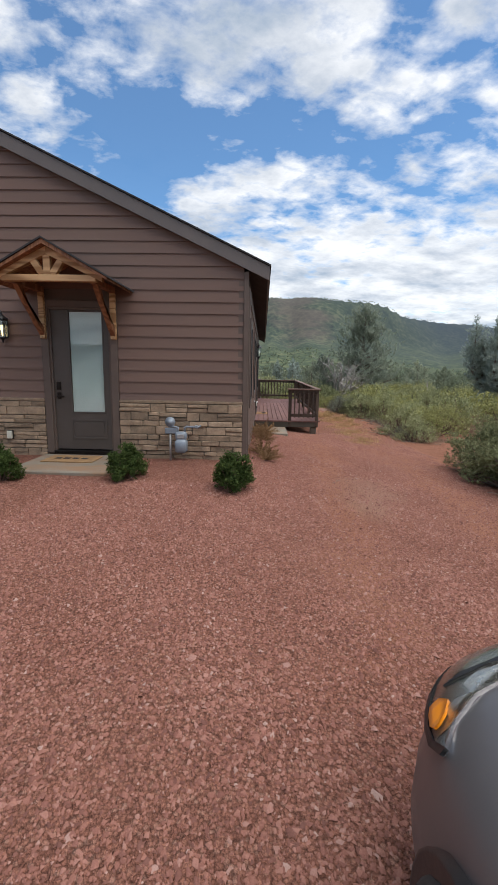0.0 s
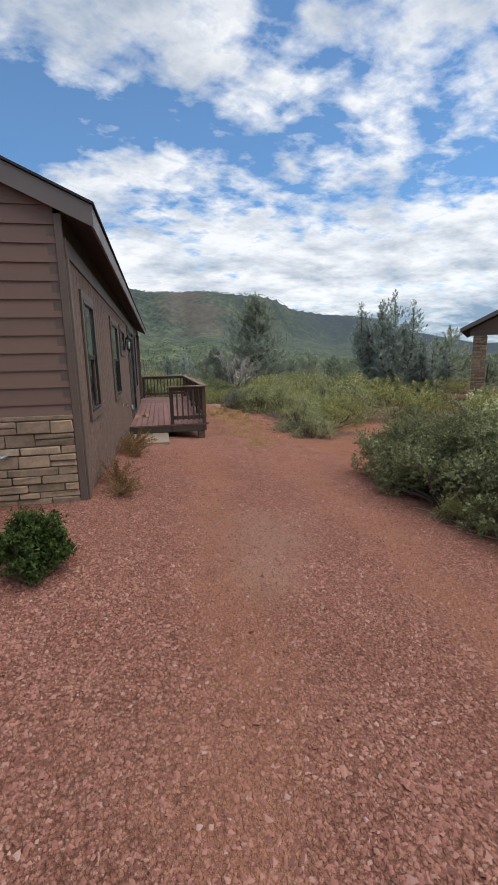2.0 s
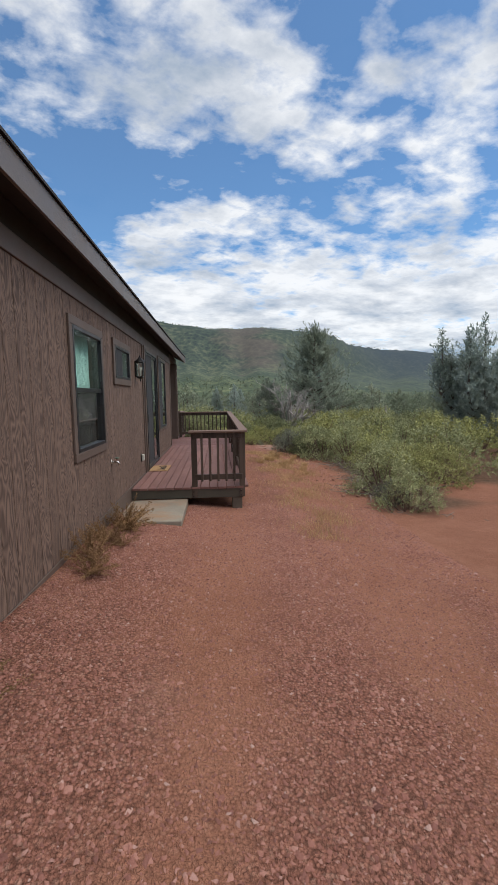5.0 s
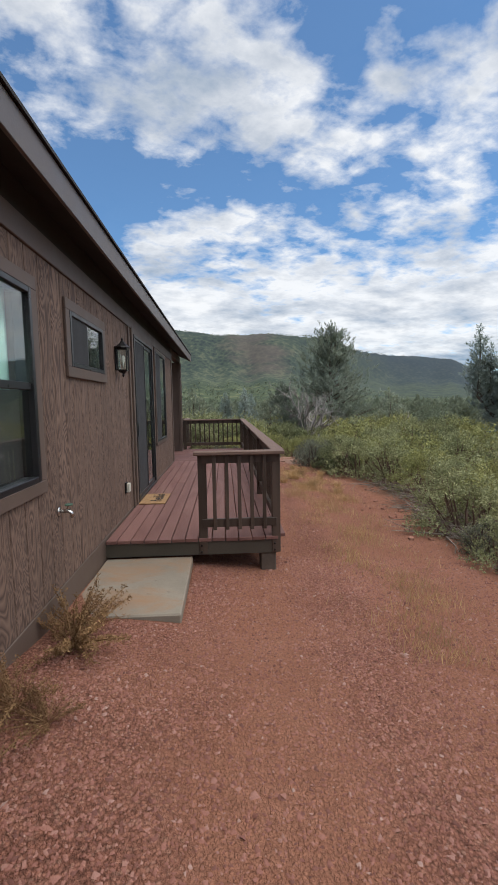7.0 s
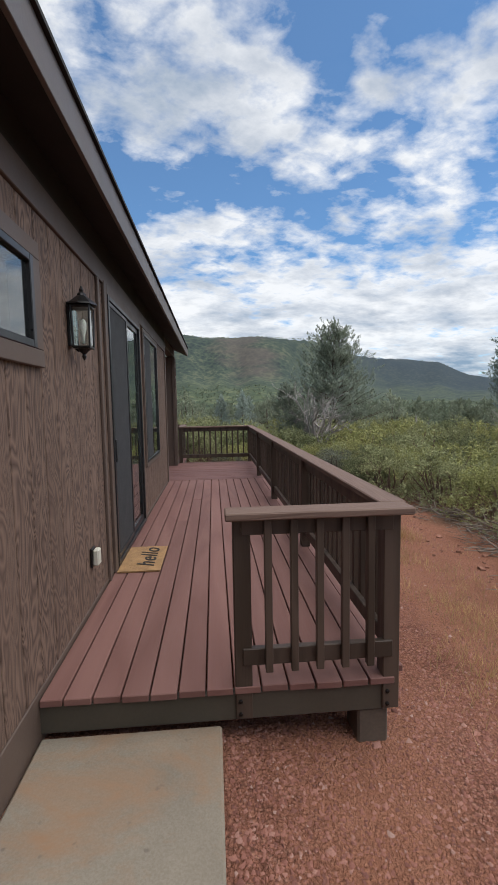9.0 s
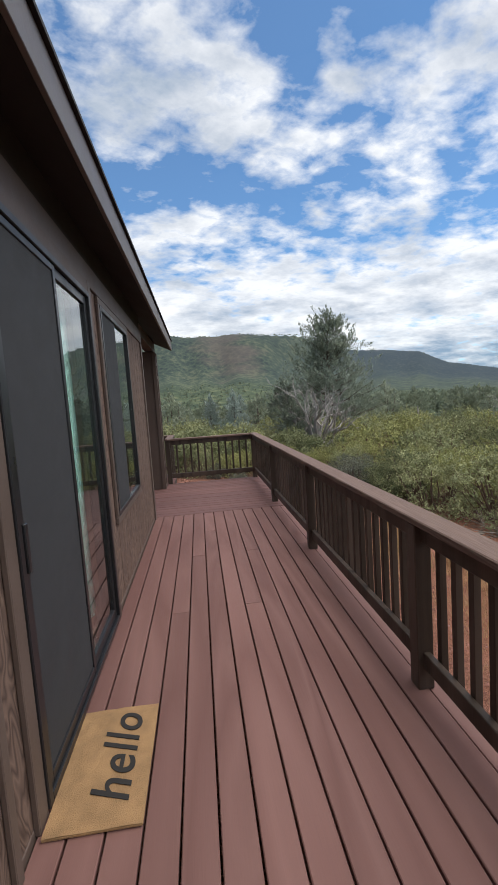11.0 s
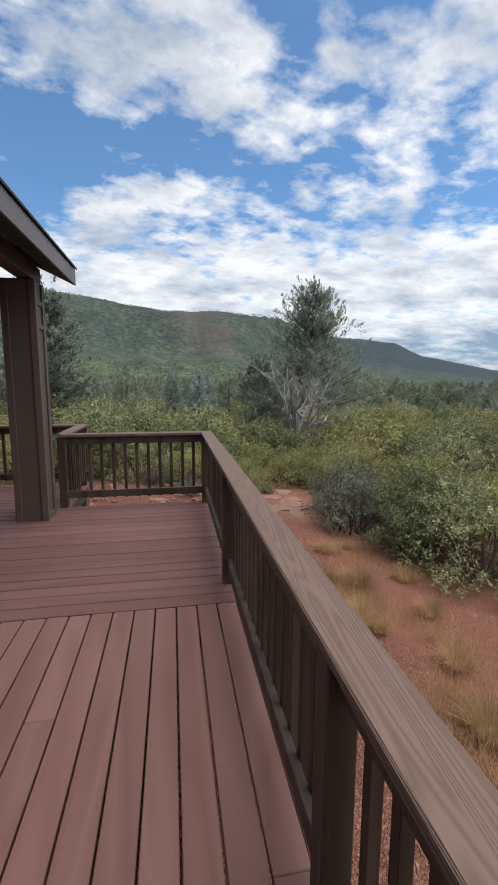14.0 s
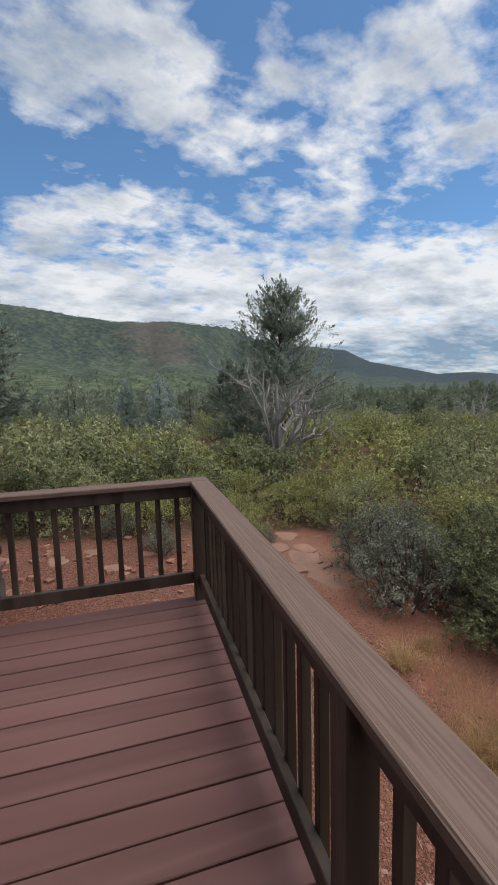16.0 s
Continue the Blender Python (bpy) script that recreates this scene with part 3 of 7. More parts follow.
def build_ground():
    n = 330
    radii = [0.0]
    while radii[-1] < 24:
        radii.append(radii[-1] + 0.13)
    while radii[-1] < 4300:
        radii.append(radii[-1] * 1.035)
    radii = np.array(radii[1:])
    ang = np.linspace(0, 2 * np.pi, n, endpoint=False)
    X = CENTRE[0] + radii[:, None] * np.sin(ang)
    Y = CENTRE[1] + radii[:, None] * np.cos(ang)
    Z = ground_height(X, Y)
    verts = np.stack([X, Y, Z], -1).reshape(-1, 3)
    k = len(radii)
    i = np.arange(k - 1)[:, None] * n
    j = np.arange(n)[None]
    quads = np.stack([i + j, i + n + j, i + n + (j + 1) % n, i + (j + 1) % n], -1).reshape(-1, 4)
    verts = np.vstack([verts, [CENTRE[0], CENTRE[1], float(ground_height(*CENTRE))]])
    faces = [tuple(q) for q in quads[:, ::-1].tolist()] + [(len(verts) - 1, (a + 1) % n, a) for a in range(n)]
    me = bpy.data.meshes.new("ground")
    me.from_pydata(verts.tolist(), [], faces)
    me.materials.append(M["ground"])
    x, y = verts[:, 0], verts[:, 1]
    r = np.hypot(x - CENTRE[0], y - CENTRE[1])
    az = np.degrees(np.arctan2(x - CENTRE[0], y - CENTRE[1]))
    edge = drive_edge(y) + 0.25 * np.sin(y * 2.1) + 0.12 * np.sin(y * 5.3)
    litter = smoothstep(-0.15, 0.7, x - edge)
    litter = np.maximum(litter, smoothstep(18.2, 19.0, y))
    litter = np.maximum(litter, smoothstep(-10, -12, x))
    track = np.exp(-((x - 1.2 - 0.06 * (y + 2)) / 0.35) ** 2) + np.exp(-((x - 2.75 - 0.06 * (y + 2)) / 0.4) ** 2)
    shoulder = smoothstep(3.6, 6.0, y) * smoothstep(2.4, 3.2, x) * (1 - 0.8 * smoothstep(10.0, 12.5, y))
    bare = np.clip(0.7 * track * smoothstep(-7, -2, y) + 0.85 * shoulder + 0.35 * smoothstep(0.5, 3.0, y) * (1 - smoothstep(9.0, 12.0, y)) + 0.75 * smoothstep(2.3, 3.2, y) * smoothstep(3.3, 4.2, x), 0, 1)
    dust = np.exp(-(((x - 1.75) / 0.6) ** 2 + ((y + 0.9) / 0.75) ** 2)) + 0.8 * np.exp(-(((x - 1.45) / 0.35) ** 2 + ((y + 1.8) / 0.5) ** 2)) \
        + 0.6 * np.exp(-(((x - 1.1) / 0.3) ** 2 + ((y - 1.1) / 0.5) ** 2)) + 0.5 * np.exp(-(((x - 2.7) / 0.4) ** 2 + ((y - 1.2) / 0.5) ** 2))
    dust = dust + 1.2 * np.exp(-(((x - 3.6) / 0.8) ** 2 + ((y - 17.3) / 1.3) ** 2))
    low, high = 1.5 + 0.48 * (y + 2.3), 1.5 + 0.85 * (y + 2.3)
    wave = 0.35 * np.sin(y * 1.9 + 0.6 * x) + 0.2 * np.sin(y * 4.3)
    high = np.minimum(high, 8.2 + wave)
    clear = smoothstep(-0.5, 0.5, x - low + wave) * (1 - smoothstep(-0.7, 0.7, x - high - wave)) * smoothstep(1.5, 2.5, y) * (1 - smoothstep(9.2, 10.0, y))
    litter, bare = litter * (1 - clear), np.maximum(bare, clear)
    zone = np.stack([litter, bare, np.clip(dust, 0, 1), np.ones_like(x)], -1)
    a = me.color_attributes.new("soil", "FLOAT_COLOR", "POINT")
    a.data.foreach_set("color", zone.ravel().astype(np.float32))
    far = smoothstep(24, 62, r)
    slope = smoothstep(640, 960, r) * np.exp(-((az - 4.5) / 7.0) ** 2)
    # Share of haze and cloud shadow painted on the slopes, growing with distance.
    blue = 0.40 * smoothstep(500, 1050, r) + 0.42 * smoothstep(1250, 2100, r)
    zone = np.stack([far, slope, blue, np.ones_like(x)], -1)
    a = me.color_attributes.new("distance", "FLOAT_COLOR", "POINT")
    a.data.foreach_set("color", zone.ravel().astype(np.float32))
    me.polygons.foreach_set("use_smooth", [True] * len(me.polygons))
    me.update()
    tagged(new("ground", me), "red cinder gravel yard running out to wooded valley and mesa", "ground", "", "structure")


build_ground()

# ---- house ----
WALL_TOP, SLOPE, EAVE_X, EAVE_Z = 2.60, 0.461, 0.29, 2.785
RIDGE_X, BACK_X = -4.1, -8.2
Y_END, ROOF_Y0, ROOF_Y1 = 12.47, -0.09, 15.37
DECK_Z = -0.155


def roof_z(x):
    return EAVE_Z - SLOPE * (x - EAVE_X) if x > RIDGE_X else EAVE_Z - SLOPE * (2 * RIDGE_X - x - EAVE_X)


# openings in the long wall: (y0, y1, z0, z1)
WIN = [(0.66, 1.38, 0.79, 2.06), (3.51, 4.58, 0.77, 2.07), (5.31, 6.30, 1.615, 2.08), (9.82, 11.12, 0.56, 2.285)]
SLIDER = (7.87, 9.46, -0.135, 2.285)
DOOR = (-3.00, -2.07, 0.03, 2.20)  # x0, x1, z0, z1 in the front wall


def long_wall():
    holes = WIN + [SLIDER]
    b = Build()
    for y0, y1, z0, z1 in grid_cells(0.0, Y_END, -0.6, WALL_TOP, holes):
        b.box((-0.15, y0, z0), (-0.022, y1, z1))
    wall = solid("wall_east", b, M["trim"], "long house wall of brown grooved plywood siding", "wall")
    k, y = 0, 0.095
    pitch = 0.2035
    while y < Y_END - 0.02:
        e = min(y + pitch - 0.009, Y_END - 0.09)
        for _, _, z0, z1 in grid_cells(y, e, -0.12 if y < 6.0 else DECK_Z, 2.352, [(-9, 99, h[2], h[3]) for h in holes if h[0] < (y + e) / 2 < h[1]]):
            part("plank", Build().box((-0.022, y, z0), (0.0, e, z1), 0.004), M["ply"], wall)
        y += pitch
    part("skirt_board", Build().box((-0.022, 0.095, -0.6), (0.004, Y_END, -0.124), 0.004), M["trim"], wall, "plain brown base board")
    part("frieze_board", Build().box((-0.022, 0.0, 2.353), (0.018, Y_END, 2.52), 0.004), M["trim"], wall, "brown frieze board under the eave")
    part("corner_board", Build().box((-0.022, 0.0, -0.25), (0.020, 0.09, 2.352), 0.004), M["trim"], wall, "brown corner board")
    part("corner_board", Build().box((-0.022, Y_END - 0.09, DECK_Z), (0.020, Y_END, 2.352), 0.004), M["trim"], wall, "brown corner board")
    # Wall strip coloured near black in place of the shade under the eave.
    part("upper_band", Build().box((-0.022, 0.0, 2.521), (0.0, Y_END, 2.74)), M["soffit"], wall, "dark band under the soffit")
    part("batten", Build().box((0.001, 7.585, DECK_Z), (0.024, 7.635, 2.352), 0.004), M["trim"], wall, "thin vertical batten")


def front_wall():
    b = Build()
    for x0, x1, z0, z1 in grid_cells(BACK_X, 0.0, -0.6, WALL_TOP, [DOOR]):
        b.box((x0, 0.022, z0), (x1 - 0.15 if x1 == 0.0 else x1, 0.15, z1))
    b.prism([(BACK_X, WALL_TOP), (-0.001, WALL_TOP), (RIDGE_X, roof_z(RIDGE_X) - 0.1)], 1, 0.022, 0.15)
    wall = solid("wall_front", b, M["trim"], "gable wall with brown lap siding over stone veneer", "wall")
    z, pitch = 0.850, 0.106
    while z < roof_z(RIDGE_X) - 0.25:
        top = z + pitch + 0.012
        reach = min(-0.075, EAVE_X - (z + 0.075 - EAVE_Z) / SLOPE)
        high = min(-0.075, EAVE_X - (top + 0.063 - EAVE_Z) / SLOPE)
        left = max(BACK_X, 2 * RIDGE_X - high)
        spans = [(left, reach)] if z > DOOR[3] + 0.1 else [(left, DOOR[0] - 0.115), (DOOR[1] + 0.115, reach)]
        for x0, x1 in spans:
            prof = [(0.021, z), (-0.006, z), (0.010, top - 0.012), (0.021, top - 0.012)]
            q = Build()
            n0 = [(x0, *p) for p in prof] + [((high if x1 == reach and p[1] > z else x1), *p) for p in prof]
            q.add(n0, [(0, 4, 5, 1), (1, 5, 6, 2), (2, 6, 7, 3), (3, 7, 4, 0), (0, 1, 2, 3), (7, 6, 5, 4)])
            part("plank", q, M["lap"], wall)
        z += pitch
        pitch = 0.1675
    part("corner_board", Build().box((-0.072, -0.024, -0.25), (-0.001, 0.021, 2.725), 0.004), M["trim"], wall, "brown corner board")
    part("door_casing", Build().box((DOOR[0] - 0.11, -0.026, 0.0), (DOOR[0], 0.03, DOOR[3] + 0.10), 0.005), M["trim"], wall)
    part("door_casing", Build().box((DOOR[1], -0.026, 0.0), (DOOR[1] + 0.11, 0.03, DOOR[3] + 0.10), 0.005), M["trim"], wall)
    part("door_casing", Build().box((DOOR[0], -0.026, DOOR[3]), (DOOR[1], 0.03, DOOR[3] + 0.10), 0.005), M["trim"], wall)
    for x0, x1 in ((-0.072, DOOR[1] + 0.112), (DOOR[0] - 0.112, -6.2)):
        x0, x1 = max(x0, x1), min(x0, x1)
        part("mortar_bed", Build().box((x1, -0.004, -0.2), (x0, 0.021, 0.805)), M["mortar"], wall, "recessed mortar behind the stones")
        part("stone_cap", Build().box((x1, -0.030, 0.805), (x0, 0.021, 0.848), 0.006), M["stone"], wall, "thin stone ledge cap")


def stone_veneer():
    """Ledge stones in uneven courses on the foot of the front wall."""
    wall = bpy.data.objects["wall_front"]
    rnd = random.Random(7)
    for x0, x1 in ((-6.2, DOOR[0] - 0.114), (DOOR[1] + 0.114, -0.074)):
        z = -0.16
        while z < 0.785:
            h = rnd.choice([0.065, 0.085, 0.10, 0.13])
            if 0.80 - (z + h) < 0.06:
                h = 0.80 - z
            x = x0
            while x < x1 - 0.01:
                w = rnd.uniform(0.14, 0.48)
                if x1 - (x + w) < 0.1:
                    w = x1 - x
                pieces = [(z, z + h)]
                if h > 0.115 and rnd.random() < 0.5:
                    c = z + h * rnd.uniform(0.4, 0.6)
                    pieces = [(z, c), (c, z + h)]
                for a, c in pieces:
                    d = rnd.uniform(0.022, 0.055)
                    b = Build().box((x + 0.005, -d, a + 0.005), (x + w - 0.005, -0.004, c - 0.005), 0.010)
                    b.v = [(p[0] + rnd.uniform(-0.006, 0.006), p[1] + rnd.uniform(-0.008, 0.006) * (p[1] < -0.01), p[2] + rnd.uniform(-0.005, 0.005)) for p in b.v]
                    part("stone", b, M["stone"], wall)
                x += w
            z += h


def other_walls():
    solid("wall_west", Build().box((BACK_X, 0.15, -0.6), (BACK_X + 0.15, Y_END - 0.15, WALL_TOP)), M["ply"], "hidden back wall of the brown house", "wall")
    b = Build().box((BACK_X, Y_END - 0.15, -0.6), (-0.15, Y_END, WALL_TOP))
    b.prism([(BACK_X, WALL_TOP), (-0.001, WALL_TOP), (RIDGE_X, roof_z(RIDGE_X) - 0.1)], 1, Y_END - 0.15, Y_END)
    solid("wall_porch", b, M["ply"], "brown wall at the back of the covered porch", "wall")
    solid("floor", Build().box((BACK_X + 0.15, 0.15, -0.18), (-0.15, Y_END - 0.15, -0.06)), M["deck"], "wooden floor inside the house", "floor")
    solid("ceiling", Build().box((BACK_X + 0.15, 0.15, 2.46), (-0.15, Y_END - 0.15, 2.54)), M["inner"], "plain ceiling inside the house", "ceiling")
    solid("wall_inner", Build().box((-3.6, 0.15, -0.06), (-3.5, Y_END - 0.15, 2.46)), M["inner"], "pale inner wall of the house", "wall")


def roof():
    top = thing("roof", "low gable roof with dark shingles and brown fascia", "roof", kind="structure")
    t = 0.055
    for side in (0, 1):
        def X(x):
            return x if side == 0 else 2 * RIDGE_X - x
        a, r = EAVE_X, RIDGE_X
        pts = [(X(a - 0.02), roof_z(a) - 0.06), (X(r), roof_z(r) - 0.06), (X(r), roof_z(r) - 0.005), (X(a - 0.02), roof_z(a) - 0.005 + 0.009)]
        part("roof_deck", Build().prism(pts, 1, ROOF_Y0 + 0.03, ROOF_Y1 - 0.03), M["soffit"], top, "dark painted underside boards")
        pts = [(X(a + 0.02), roof_z(a) - 0.009 + 0.008), (X(r), roof_z(r) + 0.008), (X(r), roof_z(r) + 0.03), (X(a + 0.02), roof_z(a) - 0.009 + 0.03)]
        part("shingle_layer", Build().prism(pts, 1, ROOF_Y0 - 0.02, ROOF_Y1 + 0.02), M["shingle"], top, "dark shingle edge over the fascia")
        x0, x1 = sorted((X(a - 0.025), X(a)))
        part("eave_fascia", Build().box((x0, ROOF_Y0 + 0.026, roof_z(a) - 0.19), (x1, ROOF_Y1 - 0.026, roof_z(a) - 0.002), 0.003), M["fascia"], top)
        for y0, y1 in ((ROOF_Y0, ROOF_Y0 + 0.025), (ROOF_Y1 - 0.025, ROOF_Y1)):
            pts = [(X(a), roof_z(a) - 0.19), (X(a), roof_z(a) - 0.002), (X(r), roof_z(r) - 0.002), (X(r), roof_z(r) - 0.19)]
            part("rake_fascia", Build().prism(pts, 1, y0, y1), M["fascia"], top)
        pts = [(X(a - 0.027), roof_z(a) - 0.185), (X(-0.02), roof_z(-0.02) - 0.185), (X(-0.02), roof_z(-0.02) - 0.165), (X(a - 0.027), roof_z(a) - 0.165)]
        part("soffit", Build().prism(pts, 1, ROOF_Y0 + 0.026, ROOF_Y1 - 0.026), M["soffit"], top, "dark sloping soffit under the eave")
    # porch beam on which the roof's far end rests
    part("porch_beam", Build().box((-0.19, Y_END + 0.002, 2.53), (-0.03, 15.06, 2.70), 0.006), M["trim"], top, "brown beam along the covered porch")

def sash_window(number, o, style, curtain):
    y0, y1, z0, z1 = o
    w = thing("window_%d" % number, "black framed %s window with flat brown trim" % style, "window", kind="structure")
    tw = 0.055 if number == 4 else 0.09
    part("trim_head", Build().box((0.001, y0 - tw, z1), (0.026, y1 + tw, z1 + tw), 0.004), M["trim"], w)
    part("trim_sill", Build().box((0.001, y0 - tw, z0 - tw), (0.028, y1 + tw, z0), 0.004), M["trim"], w)
    part("trim_side", Build().box((0.001, y0 - tw, z0), (0.026, y0, z1), 0.004), M["trim"], w)
    part("trim_side", Build().box((0.001, y1, z0), (0.026, y1 + tw, z1), 0.004), M["trim"], w)
    fr = Build()
    f = 0.04
    for a in ((y0, y0 + f, z0, z1), (y1 - f, y1, z0, z1), (y0 + f, y1 - f, z0, z0 + f), (y0 + f, y1 - f, z1 - f, z1)):
        fr.box((-0.09, a[0], a[2]), (0.030, a[1], a[3]), 0.004)
    part("window_frame", fr, M["black"], w)
    if style == "double hung":
        zm = z0 + (z1 - z0) * 0.5
        part("meeting_rail", Build().box((-0.06, y0 + f, zm - 0.025), (0.012, y1 - f, zm + 0.025), 0.004), M["black"], w)
        panes = [(y0 + f, y1 - f, z0 + f, zm - 0.025, -0.012), (y0 + f, y1 - f, zm + 0.025, z1 - f, 0.006)]
        scr = [(y0 + f, y1 - f, z0 + f, zm - 0.025)]
    else:
        ym = (y0 + y1) / 2
        part("meeting_rail", Build().box((-0.06, ym - 0.02, z0 + f), (0.012, ym + 0.02, z1 - f), 0.004), M["black"], w)
        panes = [(y0 + f, ym - 0.02, z0 + f, z1 - f, -0.012), (ym + 0.02, y1 - f, z0 + f, z1 - f, 0.008)]
        scr = [(y0 + f, ym - 0.02, z0 + f, z1 - f)]
    for a, c, d, e, x in panes:
        g = part("pane", Build().box((x - 0.004, a, d), (x, c, e)), M["glass"], w)
        g.visible_shadow = False
    for a, c, d, e in scr:
        xs = -0.080 if style == "double hung" else 0.014
        part("insect_screen", Build().box((xs, a, d), (xs + 0.002, c, e)), M["screen"], w, "dark insect screen")
    if curtain:
        b = Build()
        n = 26
        ya, yb = y0 - 0.05, y1 + 0.05
        vs, fs = [], []
        for i in range(n + 1):
            y = ya + (yb - ya) * i / n
            x = -0.135 + 0.018 * math.sin(i * 1.45)
            vs += [(x, y, z0 - 0.1), (x, y, z1 + 0.1)]
        fs = [(2 * i, 2 * i + 2, 2 * i + 3, 2 * i + 1) for i in range(n)]
        b.add(vs, fs)
        c = tagged(new("curtain", b.mesh("curtain", M["curtain"], True)), "pale green folded curtain hanging inside the window", "curtain")
        sol = c.modifiers.new("thickness", "SOLIDIFY")
        sol.thickness = 0.003


def sliding_door():
    y0, y1, z0, z1 = SLIDER
    d = thing("door_2", "black framed sliding glass door with a dark screen panel", "sliding door", kind="structure")
    tw = 0.09
    part("trim_side", Build().box((0.001, y0 - tw, DECK_Z), (0.026, y0, z1 + tw), 0.004), M["trim"], d)
    part("trim_side", Build().box((0.001, y1, DECK_Z), (0.026, y1 + tw, z1 + tw), 0.004), M["trim"], d)
    part("trim_head", Build().box((0.001, y0, z1), (0.026, y1, z1 + tw), 0.004), M["trim"], d)
    fr = Build()
    for a in ((y0, y0 + 0.04, z0, z1), (y1 - 0.04, y1, z0, z1), (y0 + 0.04, y1 - 0.04, z1 - 0.04, z1), (y0 + 0.04, y1 - 0.04, z0, z0 + 0.04)):
        fr.box((-0.10, a[0], a[2]), (0.036, a[1], a[3]), 0.004)
    part("door_frame", fr, M["black"], d)
    ym = (y0 + y1) / 2
    for name, a, c, x in (("fixed_panel", ym - 0.03, y1 - 0.042, -0.002), ("sliding_panel", y0 + 0.042, ym - 0.032, -0.030)):
        b = Build()
        s = 0.055
        for q in ((a, a + s, z0 + 0.042, z1 - 0.042), (c - s, c, z0 + 0.042, z1 - 0.042), (a + s, c - s, z0 + 0.042, z0 + 0.11), (a + s, c - s, z1 - 0.10, z1 - 0.042)):
            b.box((x - 0.016, q[0], q[2]), (x + 0.016, q[1], q[3]), 0.003)
        p = part(name, b, M["black"], d)
        g = part("pane", Build().box((x - 0.003, a + s, z0 + 0.11), (x + 0.003, c - s, z1 - 0.10)), M["glass"], p)
        g.visible_shadow = False
    b = Build().box((0.014, y0 + 0.09, z0 + 0.09), (0.016, ym + 0.02, z1 - 0.08))
    part("insect_screen", b, M["screen"], d, "dark woven insect screen")
    b = Build()
    for q in ((y0 + 0.042, y0 + 0.09, z0 + 0.042, z1 - 0.042), (ym + 0.02, ym + 0.06, z0 + 0.042, z1 - 0.042), (y0 + 0.09, ym + 0.02, z0 + 0.042, z0 + 0.09), (y0 + 0.09, ym + 0.02, z1 - 0.08, z1 - 0.042)):
        b.box((0.004, q[0], q[2]), (0.024, q[1], q[3]), 0.003)
    part("screen_frame", b, M["black"], d)
    part("handle", Build().box((0.024, y0 + 0.05, 0.82), (0.042, y0 + 0.08, 1.02), 0.006), M["black"], d)
    c = Build()
    n = 20
    for i in range(n + 1):
        y = ym + 0.1 + (y1 - ym + 0.1) * i / n
        x = -0.15 + 0.02 * math.sin(i * 1.6)
        c.v += [(x, y, -0.04), (x, y, 2.35)]
    c.f = [(2 * i, 2 * i + 2, 2 * i + 3, 2 * i + 1) for i in range(n)]
    cu = tagged(new("curtain", c.mesh("curtain", M["curtain"], True)), "pale green curtain behind the sliding glass door", "curtain")
    sol = cu.modifiers.new("thickness", "SOLIDIFY")
    sol.thickness = 0.003


